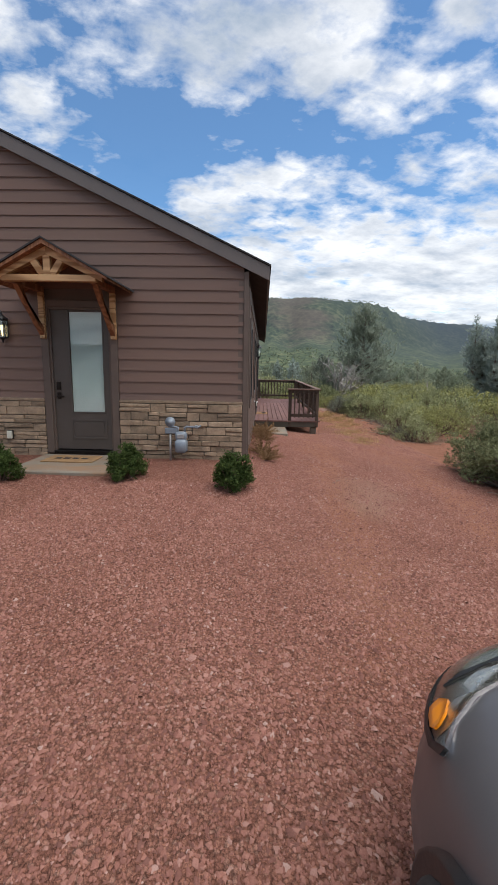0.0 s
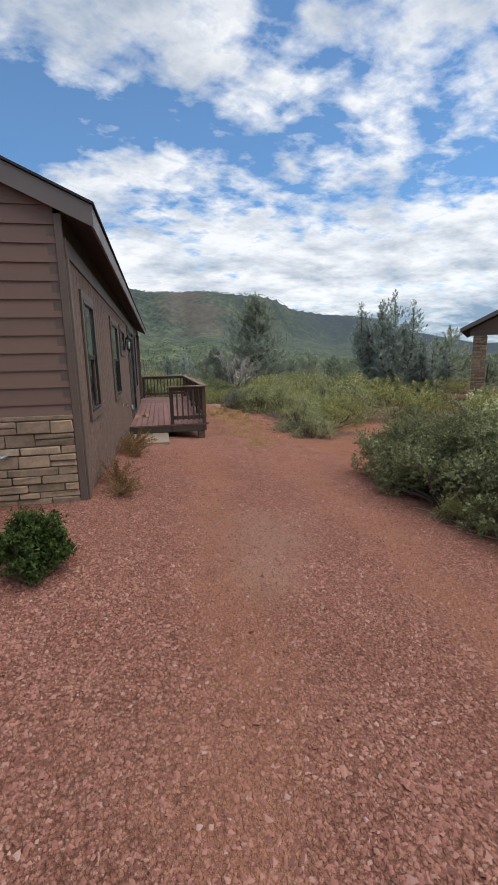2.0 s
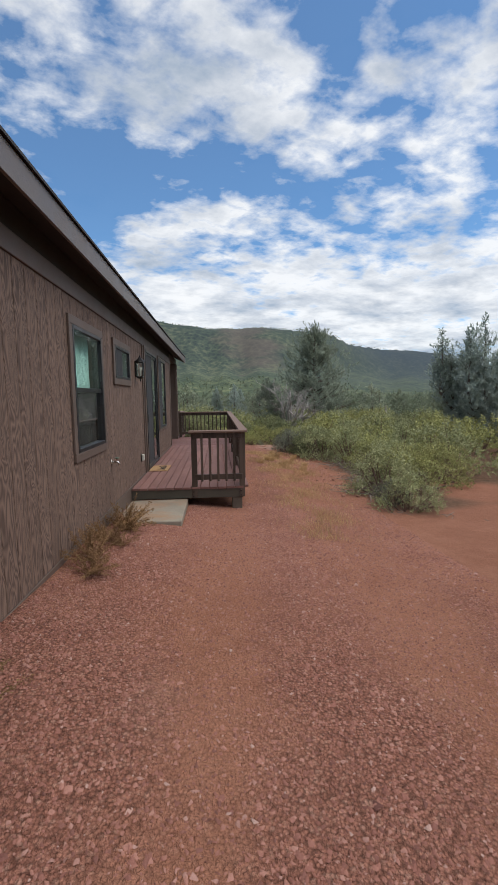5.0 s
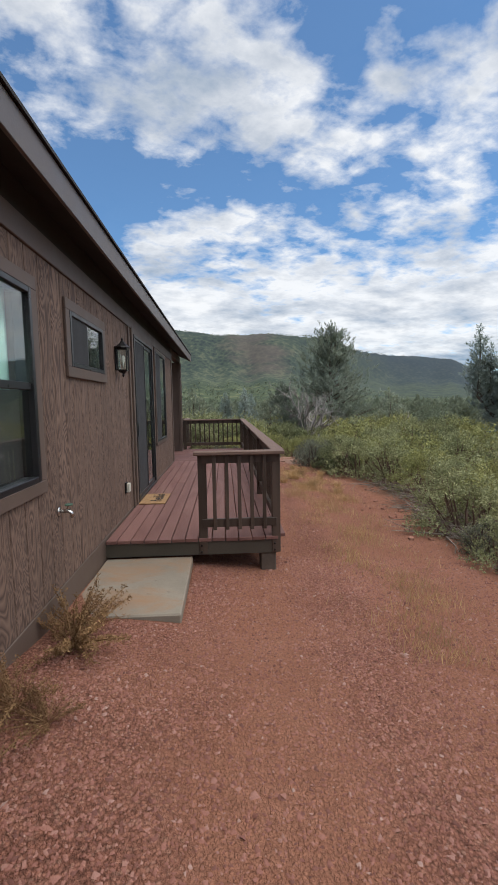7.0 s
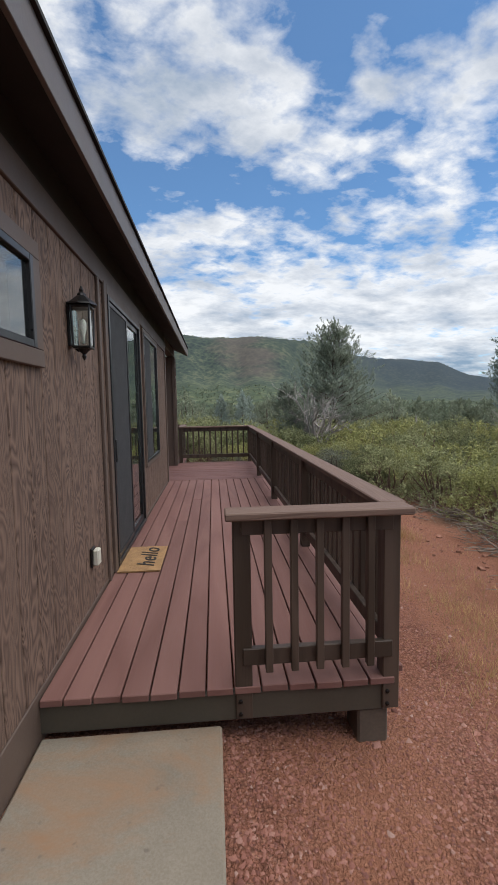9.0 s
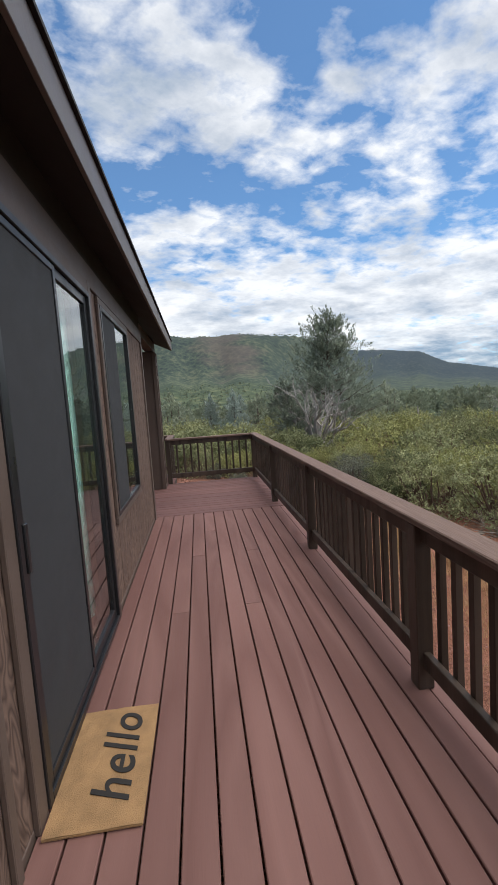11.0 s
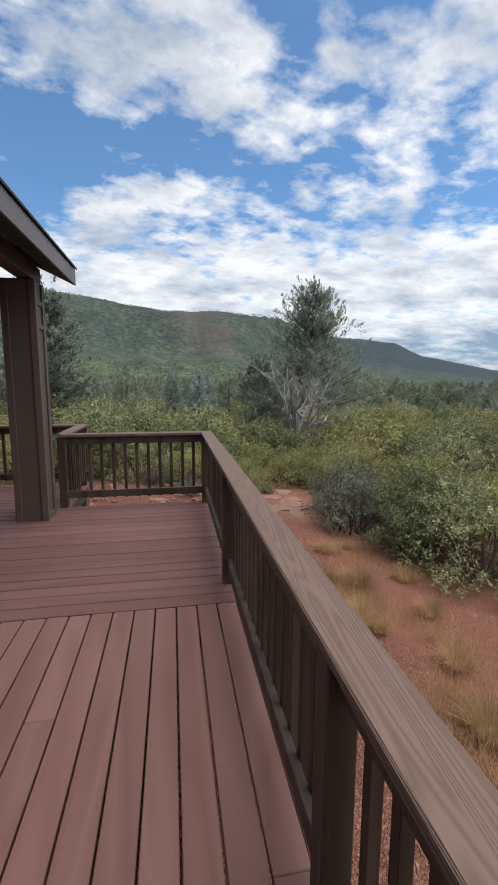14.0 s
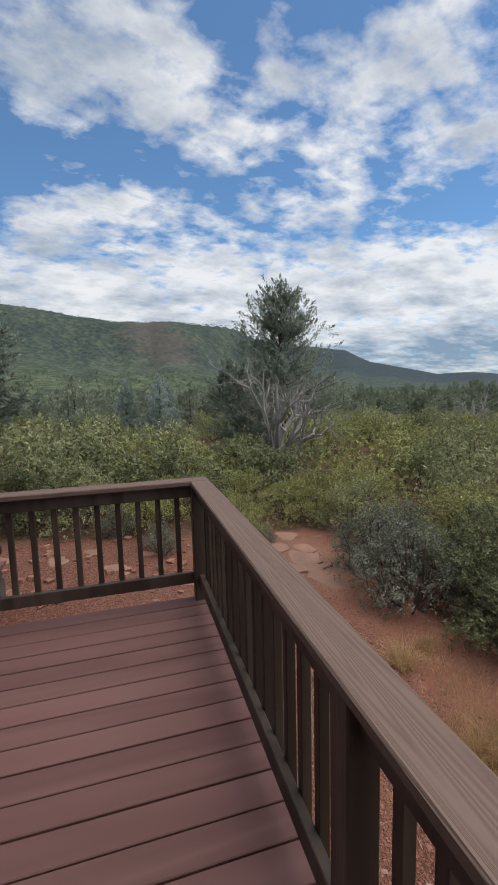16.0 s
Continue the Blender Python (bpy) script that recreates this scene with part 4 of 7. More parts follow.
def front_door():
    x0, x1, z0, z1 = DOOR
    d = thing("door_1", "dark brown front door with a tall blinded glass pane", "door", kind="structure")
    s = Build()
    gx0, gx1, gz0, gz1 = x0 + 0.30, x1 - 0.13, 0.645, 2.14
    for a in ((x0 + 0.03, gx0, z0 + 0.03, z1 - 0.03), (gx1, x1 - 0.03, z0 + 0.03, z1 - 0.03), (gx0, gx1, z0 + 0.03, gz0), (gx0, gx1, gz1, z1 - 0.03)):
        s.box((a[0], 0.03, a[2]), (a[1], 0.075, a[3]))
    part("door_slab", s, M["door"], d)
    fr = Build().box((x0, 0.0, z0), (x0 + 0.03, 0.12, z1), 0.003).box((x1 - 0.03, 0.0, z0), (x1, 0.12, z1), 0.003).box((x0 + 0.03, 0.0, z1 - 0.03), (x1 - 0.03, 0.12, z1), 0.003)
    part("door_frame", fr, M["trim"], d)
    part("threshold", Build().box((x0, -0.05, z0 - 0.03), (x1, 0.12, z0 + 0.015), 0.005), M["bronze"], d, "dark metal threshold")
    lip = Build()
    for a in ((gx0 - 0.02, gx0, gz0 - 0.02, gz1 + 0.02), (gx1, gx1 + 0.02, gz0 - 0.02, gz1 + 0.02), (gx0, gx1, gz0 - 0.02, gz0), (gx0, gx1, gz1, gz1 + 0.02)):
        lip.box((a[0], 0.018, a[2]), (a[1], 0.0295, a[3]), 0.004)
    part("glass_bead", lip, M["door"], d)
    g = part("pane", Build().box((gx0, 0.040, gz0), (gx1, 0.045, gz1)), M["glass"], d)
    g.visible_shadow = False
    bl = Build()
    z = gz0 + 0.004
    while z < gz1 - 0.01:
        bl.box((gx0 + 0.004, 0.052, z), (gx1 - 0.004, 0.056, z + 0.0125), 0.0, pose(0, 0, 0))
        z += 0.0155
    bl.box((gx0, 0.060, gz0), (gx1, 0.062, gz1))
    part("blind", bl, M["blind"], d, "closed white slatted blind")
    p = Build()
    px0, px1, pz0, pz1 = gx0 - 0.03, gx1 + 0.03, 0.22, 0.53
    for a in ((px0, px0 + 0.025, pz0, pz1), (px1 - 0.025, px1, pz0, pz1), (px0 + 0.025, px1 - 0.025, pz0, pz0 + 0.025), (px0 + 0.025, px1 - 0.025, pz1 - 0.025, pz1)):
        p.box((a[0], 0.019, a[2]), (a[1], 0.0295, a[3]), 0.006)
    p.box((px0 + 0.05, 0.021, pz0 + 0.05), (px1 - 0.05, 0.0295, pz1 - 0.05), 0.007)
    part("lower_panel", p, M["door"], d, "raised lower door panel")
    lx = x0 + 0.10
    part("deadbolt", Build().box((lx - 0.033, 0.008, 0.98), (lx + 0.033, 0.03, 1.10), 0.006).box((lx - 0.02, 0.0, 1.02), (lx + 0.02, 0.008, 1.06), 0.004), M["bronze"], d)
    h = Build().box((lx - 0.03, 0.010, 0.84), (lx + 0.03, 0.03, 0.94), 0.006).tube([(lx, 0.01, 0.88), (lx, -0.03, 0.88)], 0.012).box((lx - 0.01, -0.045, 0.868), (lx + 0.10, -0.028, 0.892), 0.006)
    part("lever_handle", h, M["bronze"], d)


long_wall()
front_wall()
other_walls()
roof()
for i, (o, style, cur) in enumerate(zip(WIN, ("double hung", "double hung", "sliding", "sliding"), (True, True, False, True))):
    sash_window(i + 1, o, style, cur)
sliding_door()
front_door()

# ---- deck ----
RAIL_TOP = 0.785
DECK_Y0, TURN_Y, DECK_Y1, EXT_Y1 = 6.10, 12.515, 15.25, 16.52


def deck_floor():
    d = thing("deck_floor", "red-brown stained plank deck on a dark rim joist", "deck", kind="structure")
    rnd = random.Random(3)
    pitch, n = 0.1442, 13
    joints = {3: [9.45], 7: [9.47], 4: [10.69], 8: [10.70], 12: [10.74], 5: [11.56], 1: [8.24]}
    for i in range(n):
        x0 = 0.1285 - pitch + i * pitch
        ys = [DECK_Y0 - rnd.uniform(0.0, 0.012), *joints.get(i, []), TURN_Y - 0.008]
        for a, c in zip(ys, ys[1:]):
            cy = (a + c) / 2
            s = "plank"
            o = part(s, Build().box((0.026 if i == 0 else 0, a - cy + 0.0015, -0.038), (pitch - 0.0095, c - cy - 0.0015, 0), 0.004), M["deck"], d)
            o.location = (x0, cy, DECK_Z + rnd.uniform(-0.0015, 0.0015))
    for a, c in ((DECK_Y0 + 0.095, 10.735), (10.735, TURN_Y - 0.008)):
        o = part("plank", Build().box((0, -(c - a) / 2 + 0.0015, -0.038), (0.088, (c - a) / 2 - 0.0015, 0), 0.004), M["deck"], d)
        o.location = (x0 + pitch - 0.0055, (a + c) / 2, DECK_Z - 0.002)
    y = TURN_Y
    pitch = 0.1517
    k = 0
    while y < DECK_Y1 - 0.05:
        joints = [rnd.uniform(-0.9, -0.5), rnd.uniform(-4.0, -3)] if k % 3 else [rnd.uniform(-2.2, -1)]
        xs = sorted([BACK_X, *joints, 1.945])
        for a, c in zip(xs, xs[1:]):
            o = part("plank", Build().box((a - (a + c) / 2 + 0.0015, 0, -0.038), ((c - a) / 2 - 0.0015, pitch - 0.0095, 0), 0.004), M["deckx"], d)
            o.location = ((a + c) / 2, y, DECK_Z + rnd.uniform(-0.0015, 0.0015))
        y += pitch
        k += 1
    while y < EXT_Y1:
        o = part("plank", Build().box((-4.1, 0, -0.038), (4.1, pitch - 0.007, 0), 0.004), M["deckx"], d)
        o.location = (BACK_X + 4.1 + 0.12, y, DECK_Z)
        y += pitch
    zt, zb = DECK_Z - 0.039, DECK_Z - 0.19
    for lo, hi in (((0.0, DECK_Y0 + 0.015, zb), (1.85, DECK_Y0 + 0.055, zt)), ((1.812, DECK_Y0 + 0.056, zb), (1.85, DECK_Y1, zt)),
                   ((BACK_X, DECK_Y1 - 0.04, zb), (1.811, DECK_Y1, zt)), ((0.06, DECK_Y1 + 0.001, zb), (0.10, EXT_Y1, zt)), ((BACK_X, EXT_Y1 - 0.04, zb), (0.059, EXT_Y1, zt))):
        part("rim_joist", Build().box(lo, hi, 0.004), M["rim"], d, "olive brown rim joist")
    for x in (0.45, 0.9, 1.35):
        part("joist", Build().box((x, DECK_Y0 + 0.056, zb), (x + 0.038, DECK_Y1 - 0.041, zt)), M["rim"], d)
    for x, y in ((1.66, 6.13), (1.62, 8.4), (1.62, 10.6), (1.62, 12.8), (1.62, 15.1), (0.3, 8.4), (0.3, 12.8), (-0.1, 16.5)):
        g = float(ground_height(x, y))
        part("pier_block", Build().box((x - 0.0, y, g - 0.08), (x + 0.17, y + 0.2, zb), 0.012), M["block"], d, "short timber pier block")


def railing(name, a, c, post_at, out, label, ends=(0, 0), count=0):
    """A run of railing from a to c at the cap's centre line; out points outwards. post_at: distances of posts along it."""
    a, c, out = Vector((*a, 0)), Vector((*c, 0)), Vector((*out, 0))
    run = c - a
    length = run.length
    u = run.normalized()
    m = Matrix.Translation((a.x, a.y, 0)) @ Matrix((u, Vector((0, 0, 1)).cross(u), (0, 0, 1))).transposed().to_4x4()
    r = thing(name, label, "railing", m)
    part("rail_cap", Build().box((-ends[0], -0.085, RAIL_TOP - 0.038), (length + ends[1], 0.062, RAIL_TOP), 0.006), M["capx"], r, "weathered flat rail cap")
    part("top_rail", Build().box((post_at[0], -0.012, RAIL_TOP - 0.13), (post_at[-1], 0.026, RAIL_TOP - 0.039), 0.004), M["rail"], r)
    part("bottom_rail", Build().box((post_at[0], -0.012, DECK_Z + 0.12), (post_at[-1], 0.026, DECK_Z + 0.21), 0.004), M["rail"], r)
    base = Build().box((-0.019, -0.019, DECK_Z + 0.10), (0.019, 0.019, RAIL_TOP - 0.045), 0.003).mesh("baluster", M["rail"])
    gaps = sorted(post_at)
    for p, q in zip(gaps, gaps[1:]):
        n = count or max(1, round((q - p - 0.09) / 0.130) - 1)
        for i in range(1, n + 1):
            o = part("baluster", base, None, r)
            o.location = (p + (q - p) * i / (n + 1), -0.032, 0)
    return r


def post(x, y, z0, z1, label="square dark brown railing post bolted to the deck"):
    p = thing("railing_post", label, "post", pose(x, y, 0), "railing posts")
    part("shaft", Build().box((-0.045, -0.045, z0), (0.045, 0.045, z1), 0.005), M["rail"], p)
    for z in (DECK_Z - 0.08, DECK_Z - 0.15):
        for sx in (-0.02,):
            b = Build().lathe([(0.012, 0), (0.012, 0.006), (0.006, 0.010)], (0, 0, 0), 8, pose(sx, -0.045, z, 90, 0, 0))
            part("bolt", b, M["bronze"], p)
    return p


deck_floor()
railing("deck_railing", (0.975, 6.10), (1.915, 6.10), [0.065, 0.86], (0, -1), "short dark brown railing at the deck's open end", (0.015, 0.0), 5)
railing("deck_railing", (1.848, 6.165), (1.848, 15.175), [0.0, 2.125, 4.395, 6.665, 9.03], (1, 0), "long dark brown railing with weathered cap beside the deck")
railing("deck_railing", (1.933, 15.237), (0.04, 15.237), [0.10, 1.85], (0, 1), "dark brown railing across the deck's far end", count=11)
railing("deck_railing", (0.05, 15.32), (0.05, 16.40), [0.0, 1.08], (1, 0), "short dark brown railing beside the porch extension")
railing("deck_railing", (0.13, 16.46), (-8.0, 16.46), [0.0, 2.0, 4.0, 6.0, 8.0], (0, 1), "dark brown railing behind the covered porch")
for x, y in ((1.832, 6.145), (1.043, 6.145), (1.835, 8.29), (1.835, 10.56), (1.835, 12.83), (1.835, 15.20), (0.05, 15.24), (0.05, 16.44), (-1.9, 16.46), (-3.9, 16.46)):
    post(x, y, DECK_Z - 0.18 if y < 6.3 else DECK_Z, RAIL_TOP - 0.039)


def porch_pillar():
    p = thing("porch_pillar", "boxed dark brown pillar carrying the covered porch roof", "pillar", pose(-0.175, 14.87, DECK_Z))
    part("core", Build().box((-0.155, -0.155, 0.0), (0.155, 0.155, 2.675), 0.004), M["trim"], p)
    for sx in (-1, 1):
        for sy in (-1, 1):
            part("corner_trim", Build().box((sx * 0.105, sy * 0.157, 0.0), (sx * 0.177, sy * 0.175, 2.67), 0.004), M["trim"], p)
            part("side_trim", Build().box((sx * 0.157, sy * 0.10, 0.0), (sx * 0.175, sy * 0.156, 2.67), 0.004), M["trim"], p)
        for z in (0.0, 2.16, 2.42):
            part("band", Build().box((sx * 0.157, -0.099, z + 0.001), (sx * 0.173, 0.099, z + 0.06), 0.004), M["trim"], p)


porch_pillar()


def concrete_step(name, lo, hi, label):
    b = Build().box(lo, hi, 0.012)
    solid(name, b, M["concrete"], label, "concrete slab")


concrete_step("landing_slab", (0.012, 4.82, -0.46), (0.923, 6.095, -0.348), "pale stained concrete slab before the deck")
concrete_step("door_slab_step", (-3.12, -1.18, -0.16), (-1.78, -0.06, -0.012), "pale concrete slab before the front door")

# ---- front entry ----
def entry_canopy():
    """Small gabled roof of cedar over the front door, on two wall braces."""
    c = thing("entry_canopy", "small gabled cedar canopy with king post truss over the front door", "canopy", pose(-2.525, 0, 0))
    D, half, zb, zp = 0.92, 0.66, 2.43, 2.78
    part("tie_beam", Build().box((-0.60, -D, zb - 0.03), (0.62, -D + 0.09, zb + 0.05), 0.005), M["cedar"], c, "pale cedar tie beam")
    for s in (-1, 1):
        pts = [(s * 0.70, zb - 0.035), (s * 0.70, zb + 0.05), (s * 0.0, zp + 0.035), (0.0, zp - 0.055)]
        part("rafter", Build().prism(pts, 1, -D - 0.004, -D + 0.085), M["cedar"], c, "pale cedar rafter")
        pts = [(s * 0.80, zb - 0.05 + 0.02), (s * 0.80, zb - 0.05 + 0.05), (0.0, zp + 0.10), (0.0, zp + 0.045)]
        part("roof_board", Build().prism(pts, 1, -D - 0.10, -0.001), M["cedar_dark"], c, "red brown boarded canopy roof")
        pts = [(s * 0.83, zb - 0.05 + 0.042), (s * 0.83, zb - 0.05 + 0.065), (0.0, zp + 0.125), (0.0, zp + 0.102)]
        part("shingle_layer", Build().prism(pts, 1, -D - 0.12, -0.001), M["shingle"], c)
        m = pose(s * 0.14, -D + 0.04, zb + 0.165, 0, s * 34, 0)
        part("web", Build().box((-0.04, -0.035, -0.14), (0.04, 0.035, 0.14), 0.004, m), M["cedar"], c, "slanted cedar web")
        x = s * 0.53
        part("wall_post", Build().box((x - 0.04, -0.085, 1.74), (x + 0.04, -0.027, zb - 0.032), 0.005), M["cedar"], c, "pale cedar wall post")
        part("side_beam", Build().box((x - 0.04, -D + 0.092, zb - 0.03), (x + 0.04, -0.03, zb + 0.05), 0.005), M["cedar_dark"], c)
        curve = [(-0.086, 1.79), (-0.22, 1.90), (-0.40, 2.09), (-0.60, zb - 0.031), (-0.72, zb - 0.031), (-0.50, 2.17), (-0.30, 2.00), (-0.086, 1.90)]
        part("brace", Build().prism(curve, 0, x - 0.035, x + 0.035), M["cedar_dark"], c, "curved red cedar brace")
        for z in (1.76, 1.82):
            part("screw", Build().lathe([(0.007, 0), (0.007, 0.004)], (0, 0, 0), 6, pose(x, -0.085, z, 90, 0, 0)), M["metal_black"], c)
    part("king_post", Build().box((-0.045, -D + 0.005, zb + 0.051), (0.045, -D + 0.08, zp - 0.03), 0.004), M["cedar"], c, "upright cedar king post")


def wall_lantern(x, y, z, turn, label):
    """Carriage lantern; local -y is away from the wall."""
    l = thing("wall_lantern", label, "wall lamp", pose(x, y, z, 0, 0, turn) @ Matrix.Diagonal((0.82, 0.86, 0.96, 1)), "wall lanterns")
    part("wall_plate", Build().box((-0.055, -0.02, -0.14), (0.055, 0.0, 0.15), 0.008), M["metal_black"], l)
    part("arm", Build().tube([(0, -0.02, -0.13), (0, -0.06, -0.165), (0, -0.10, -0.15)], 0.012), M["metal_black"], l)
    cage = Build()
    for sx in (-1, 1):
        for sy in (-1, 1):
            cage.tube([(sx * 0.058, -0.10 + sy * 0.058, -0.14), (sx * 0.066, -0.10 + sy * 0.066, 0.12)], 0.007, 6)
    cage.box((-0.072, -0.172, 0.112), (0.072, -0.028, 0.132), 0.004).box((-0.064, -0.164, -0.155), (0.064, -0.036, -0.138), 0.004)
    part("cage", cage, M["metal_black"], l)
    part("roof_cap", Build().lathe([(0.115, 0.132), (0.105, 0.145), (0.06, 0.178), (0.035, 0.196), (0.03, 0.21), (0.014, 0.222), (0.018, 0.236), (0.004, 0.262)], (0, -0.10, 0), 8), M["metal_black"], l)
    part("finial", Build().lathe([(0.05, -0.155), (0.03, -0.175), (0.012, -0.19), (0.018, -0.205), (0.004, -0.232)], (0, -0.10, 0), 10), M["metal_black"], l)
    g = Build()
    for a in range(4):
        m = pose(0, -0.10, 0, 0, 0, 90 * a)
        g.box((-0.054, 0.056, -0.135), (0.054, 0.059, 0.11), 0, m)
    g = part("pane", g, M["glass"], l, "clear seeded glass panes")
    g.visible_shadow = False
    part("bulb", Build().lathe([(0.012, -0.12), (0.014, -0.06), (0.026, -0.02), (0.028, 0.01), (0.02, 0.035), (0.004, 0.045)], (0, -0.10, 0), 12), M["frost"], l, "white bulb", True)
    return l


def lit(lantern):
    """Gives a lantern's bulb a warm glow."""
    k = Nodes("lit warm bulb")
    k.b.inputs["Emission Color"].default_value = (1.0, 0.72, 0.36, 1)
    k.b.inputs["Emission Strength"].default_value = 2.0
    m = k.done((0.8, 0.7, 0.5), 0.4)
    for o in lantern.children:
        if o.name.startswith("bulb"):
            o.data.materials[0] = m


def gas_meter():
    g = thing("gas_meter", "grey gas meter with regulator and pipes on the stone wall", "gas meter", pose(-0.98, -0.17, 0))
    part("riser_pipe", Build().tube([(-0.17, 0.02, -0.15), (-0.17, 0.02, 0.48)], 0.017, 10), M["galv"], g, "pale galvanised riser pipe", True)
    part("regulator", Build().lathe([(0.03, -0.02), (0.075, -0.012), (0.078, 0.012), (0.06, 0.03), (0.03, 0.05), (0.025, 0.07)], (0, 0, 0), 18, pose(-0.17, 0.02, 0.54, 90, 0, 0)).tube([(-0.17, 0.02, 0.46), (-0.17, 0.02, 0.55)], 0.024, 10), M["grey_metal"], g, "round grey regulator", True)
    part("bracket", Build().box((-0.25, -0.01, 0.36), (-0.04, 0.04, 0.45), 0.012), M["grey_metal"], g)
    part("body", Build().box((-0.09, -0.09, 0.08), (0.09, 0.06, 0.29), 0.045).box((-0.085, -0.06, 0.27), (0.085, 0.05, 0.40), 0.03), M["grey_metal"], g, "rounded grey meter body", True)
    part("index_plate", Build().box((-0.05, -0.066, 0.305), (0.05, -0.058, 0.365), 0.004), M["galv"], g)
    part("outlet_pipe", Build().tube([(0.05, 0.0, 0.40), (0.05, 0.0, 0.455), (0.08, 0.0, 0.475), (0.26, 0.0, 0.475), (0.27, 0.10, 0.475), (0.27, 0.14, 0.475)], 0.016, 8), M["grey_metal"], g, "", True)
    part("inlet_pipe", Build().tube([(-0.17, 0.02, 0.47), (-0.10, 0.0, 0.47), (-0.05, 0.0, 0.46), (-0.05, 0.0, 0.40)], 0.016, 8), M["grey_metal"], g, "", True)
    part("elbow", Build().box((0.20, -0.022, 0.452), (0.25, 0.022, 0.498), 0.008), M["grey_metal"], g)


def outlet(x, y, z, turn):
    o = thing("outdoor_outlet", "cream plastic outdoor socket cover on brown siding", "socket", pose(x, y, z, 0, 0, turn), "outdoor outlets")
    part("back_plate", Build().box((-0.045, -0.016, -0.07), (0.045, 0.0, 0.07), 0.006), M["metal_black"], o)
    part("cover", Build().box((-0.038, -0.060, -0.060), (0.038, -0.0165, 0.060), 0.014), M["plastic"], o, "bulging cream cover")


def spigot():
    s = thing("garden_spigot", "chrome garden tap on brown plywood siding", "tap", pose(0.002, 4.91, 0.475))
    part("flange", Build().lathe([(0.035, 0), (0.033, 0.008), (0.016, 0.012)], (0, 0, 0), 14, pose(0, 0, 0, 0, 90, 0)), M["chrome"], s, "", True)
    part("body", Build().tube([(0.01, 0, 0), (0.075, 0, 0), (0.095, 0, -0.015), (0.10, 0, -0.05)], [0.013, 0.016, 0.015, 0.014], 10), M["chrome"], s, "", True)
    part("stem", Build().tube([(0.06, 0, 0.01), (0.075, 0, 0.045)], 0.008, 8), M["chrome"], s)
    part("wheel_handle", Build().lathe([(0.008, 0), (0.03, 0.0), (0.032, 0.006), (0.028, 0.011), (0.008, 0.010)], (0.076, 0, 0.045), 12), plain("green tap wheel", (0.05, 0.10, 0.065), 0.5), s, "green tap wheel")


def door_mat(at, sx, sy, label, word):
    d = thing("door_mat", label, "door mat", at)
    b = Build()
    n = 10
    rnd = random.Random(11)
    top = [(sx * i / n, sy * j / n, 0.014 + rnd.uniform(-0.002, 0.002)) for j in range(n + 1) for i in range(n + 1)]
    b.add(top, [(j * (n + 1) + i, j * (n + 1) + i + 1, (j + 1) * (n + 1) + i + 1, (j + 1) * (n + 1) + i) for j in range(n) for i in range(n)])
    b.box((0, 0, 0.0), (sx, sy, 0.010), 0.003)
    part("coir_pad", b, M["mat_coir"], d)
    if word:
        cu = bpy.data.curves.new("lettering", "FONT")
        cu.body, cu.size, cu.shear, cu.extrude, cu.align_x, cu.align_y = word, 0.235, 0.35, 0.001, "CENTER", "CENTER"
        cu.space_character, cu.offset = 1.1, 0.002
        cu.materials.append(M["ink"])
        t = new("lettering", cu)
        t.parent = d
        t.matrix_local = pose(sx * 0.62, sy * 0.52, 0.0175, 0, 0, 90)
        tagged(t, "black script lettering")
    else:
        for k in range(4):
            part("print_bar", Build().box((0.12 + 0.13 * k, sy * 0.4, 0.0165), (0.21 + 0.13 * k, sy * 0.6, 0.018)), M["ink"], d)


entry_canopy()
lit(wall_lantern(-3.64, -0.024, 1.88, 0, "lit black carriage lantern on brown lap siding"))
wall_lantern(0.002, 6.90, 1.84, 90, "black carriage lantern beside the sliding door")
gas_meter()
outlet(-3.66, -0.055, 0.28, 0)
outlet(0.002, 7.14, 0.22, 90)
spigot()
door_mat(pose(0.035, 7.75, DECK_Z + 0.003), 0.375, 0.67, "faded tan coir door mat lettered in black", "hello")
door_mat(pose(-2.92, -0.64, -0.011), 0.74, 0.44, "tan coir mat before the front door", "")
stone_veneer()


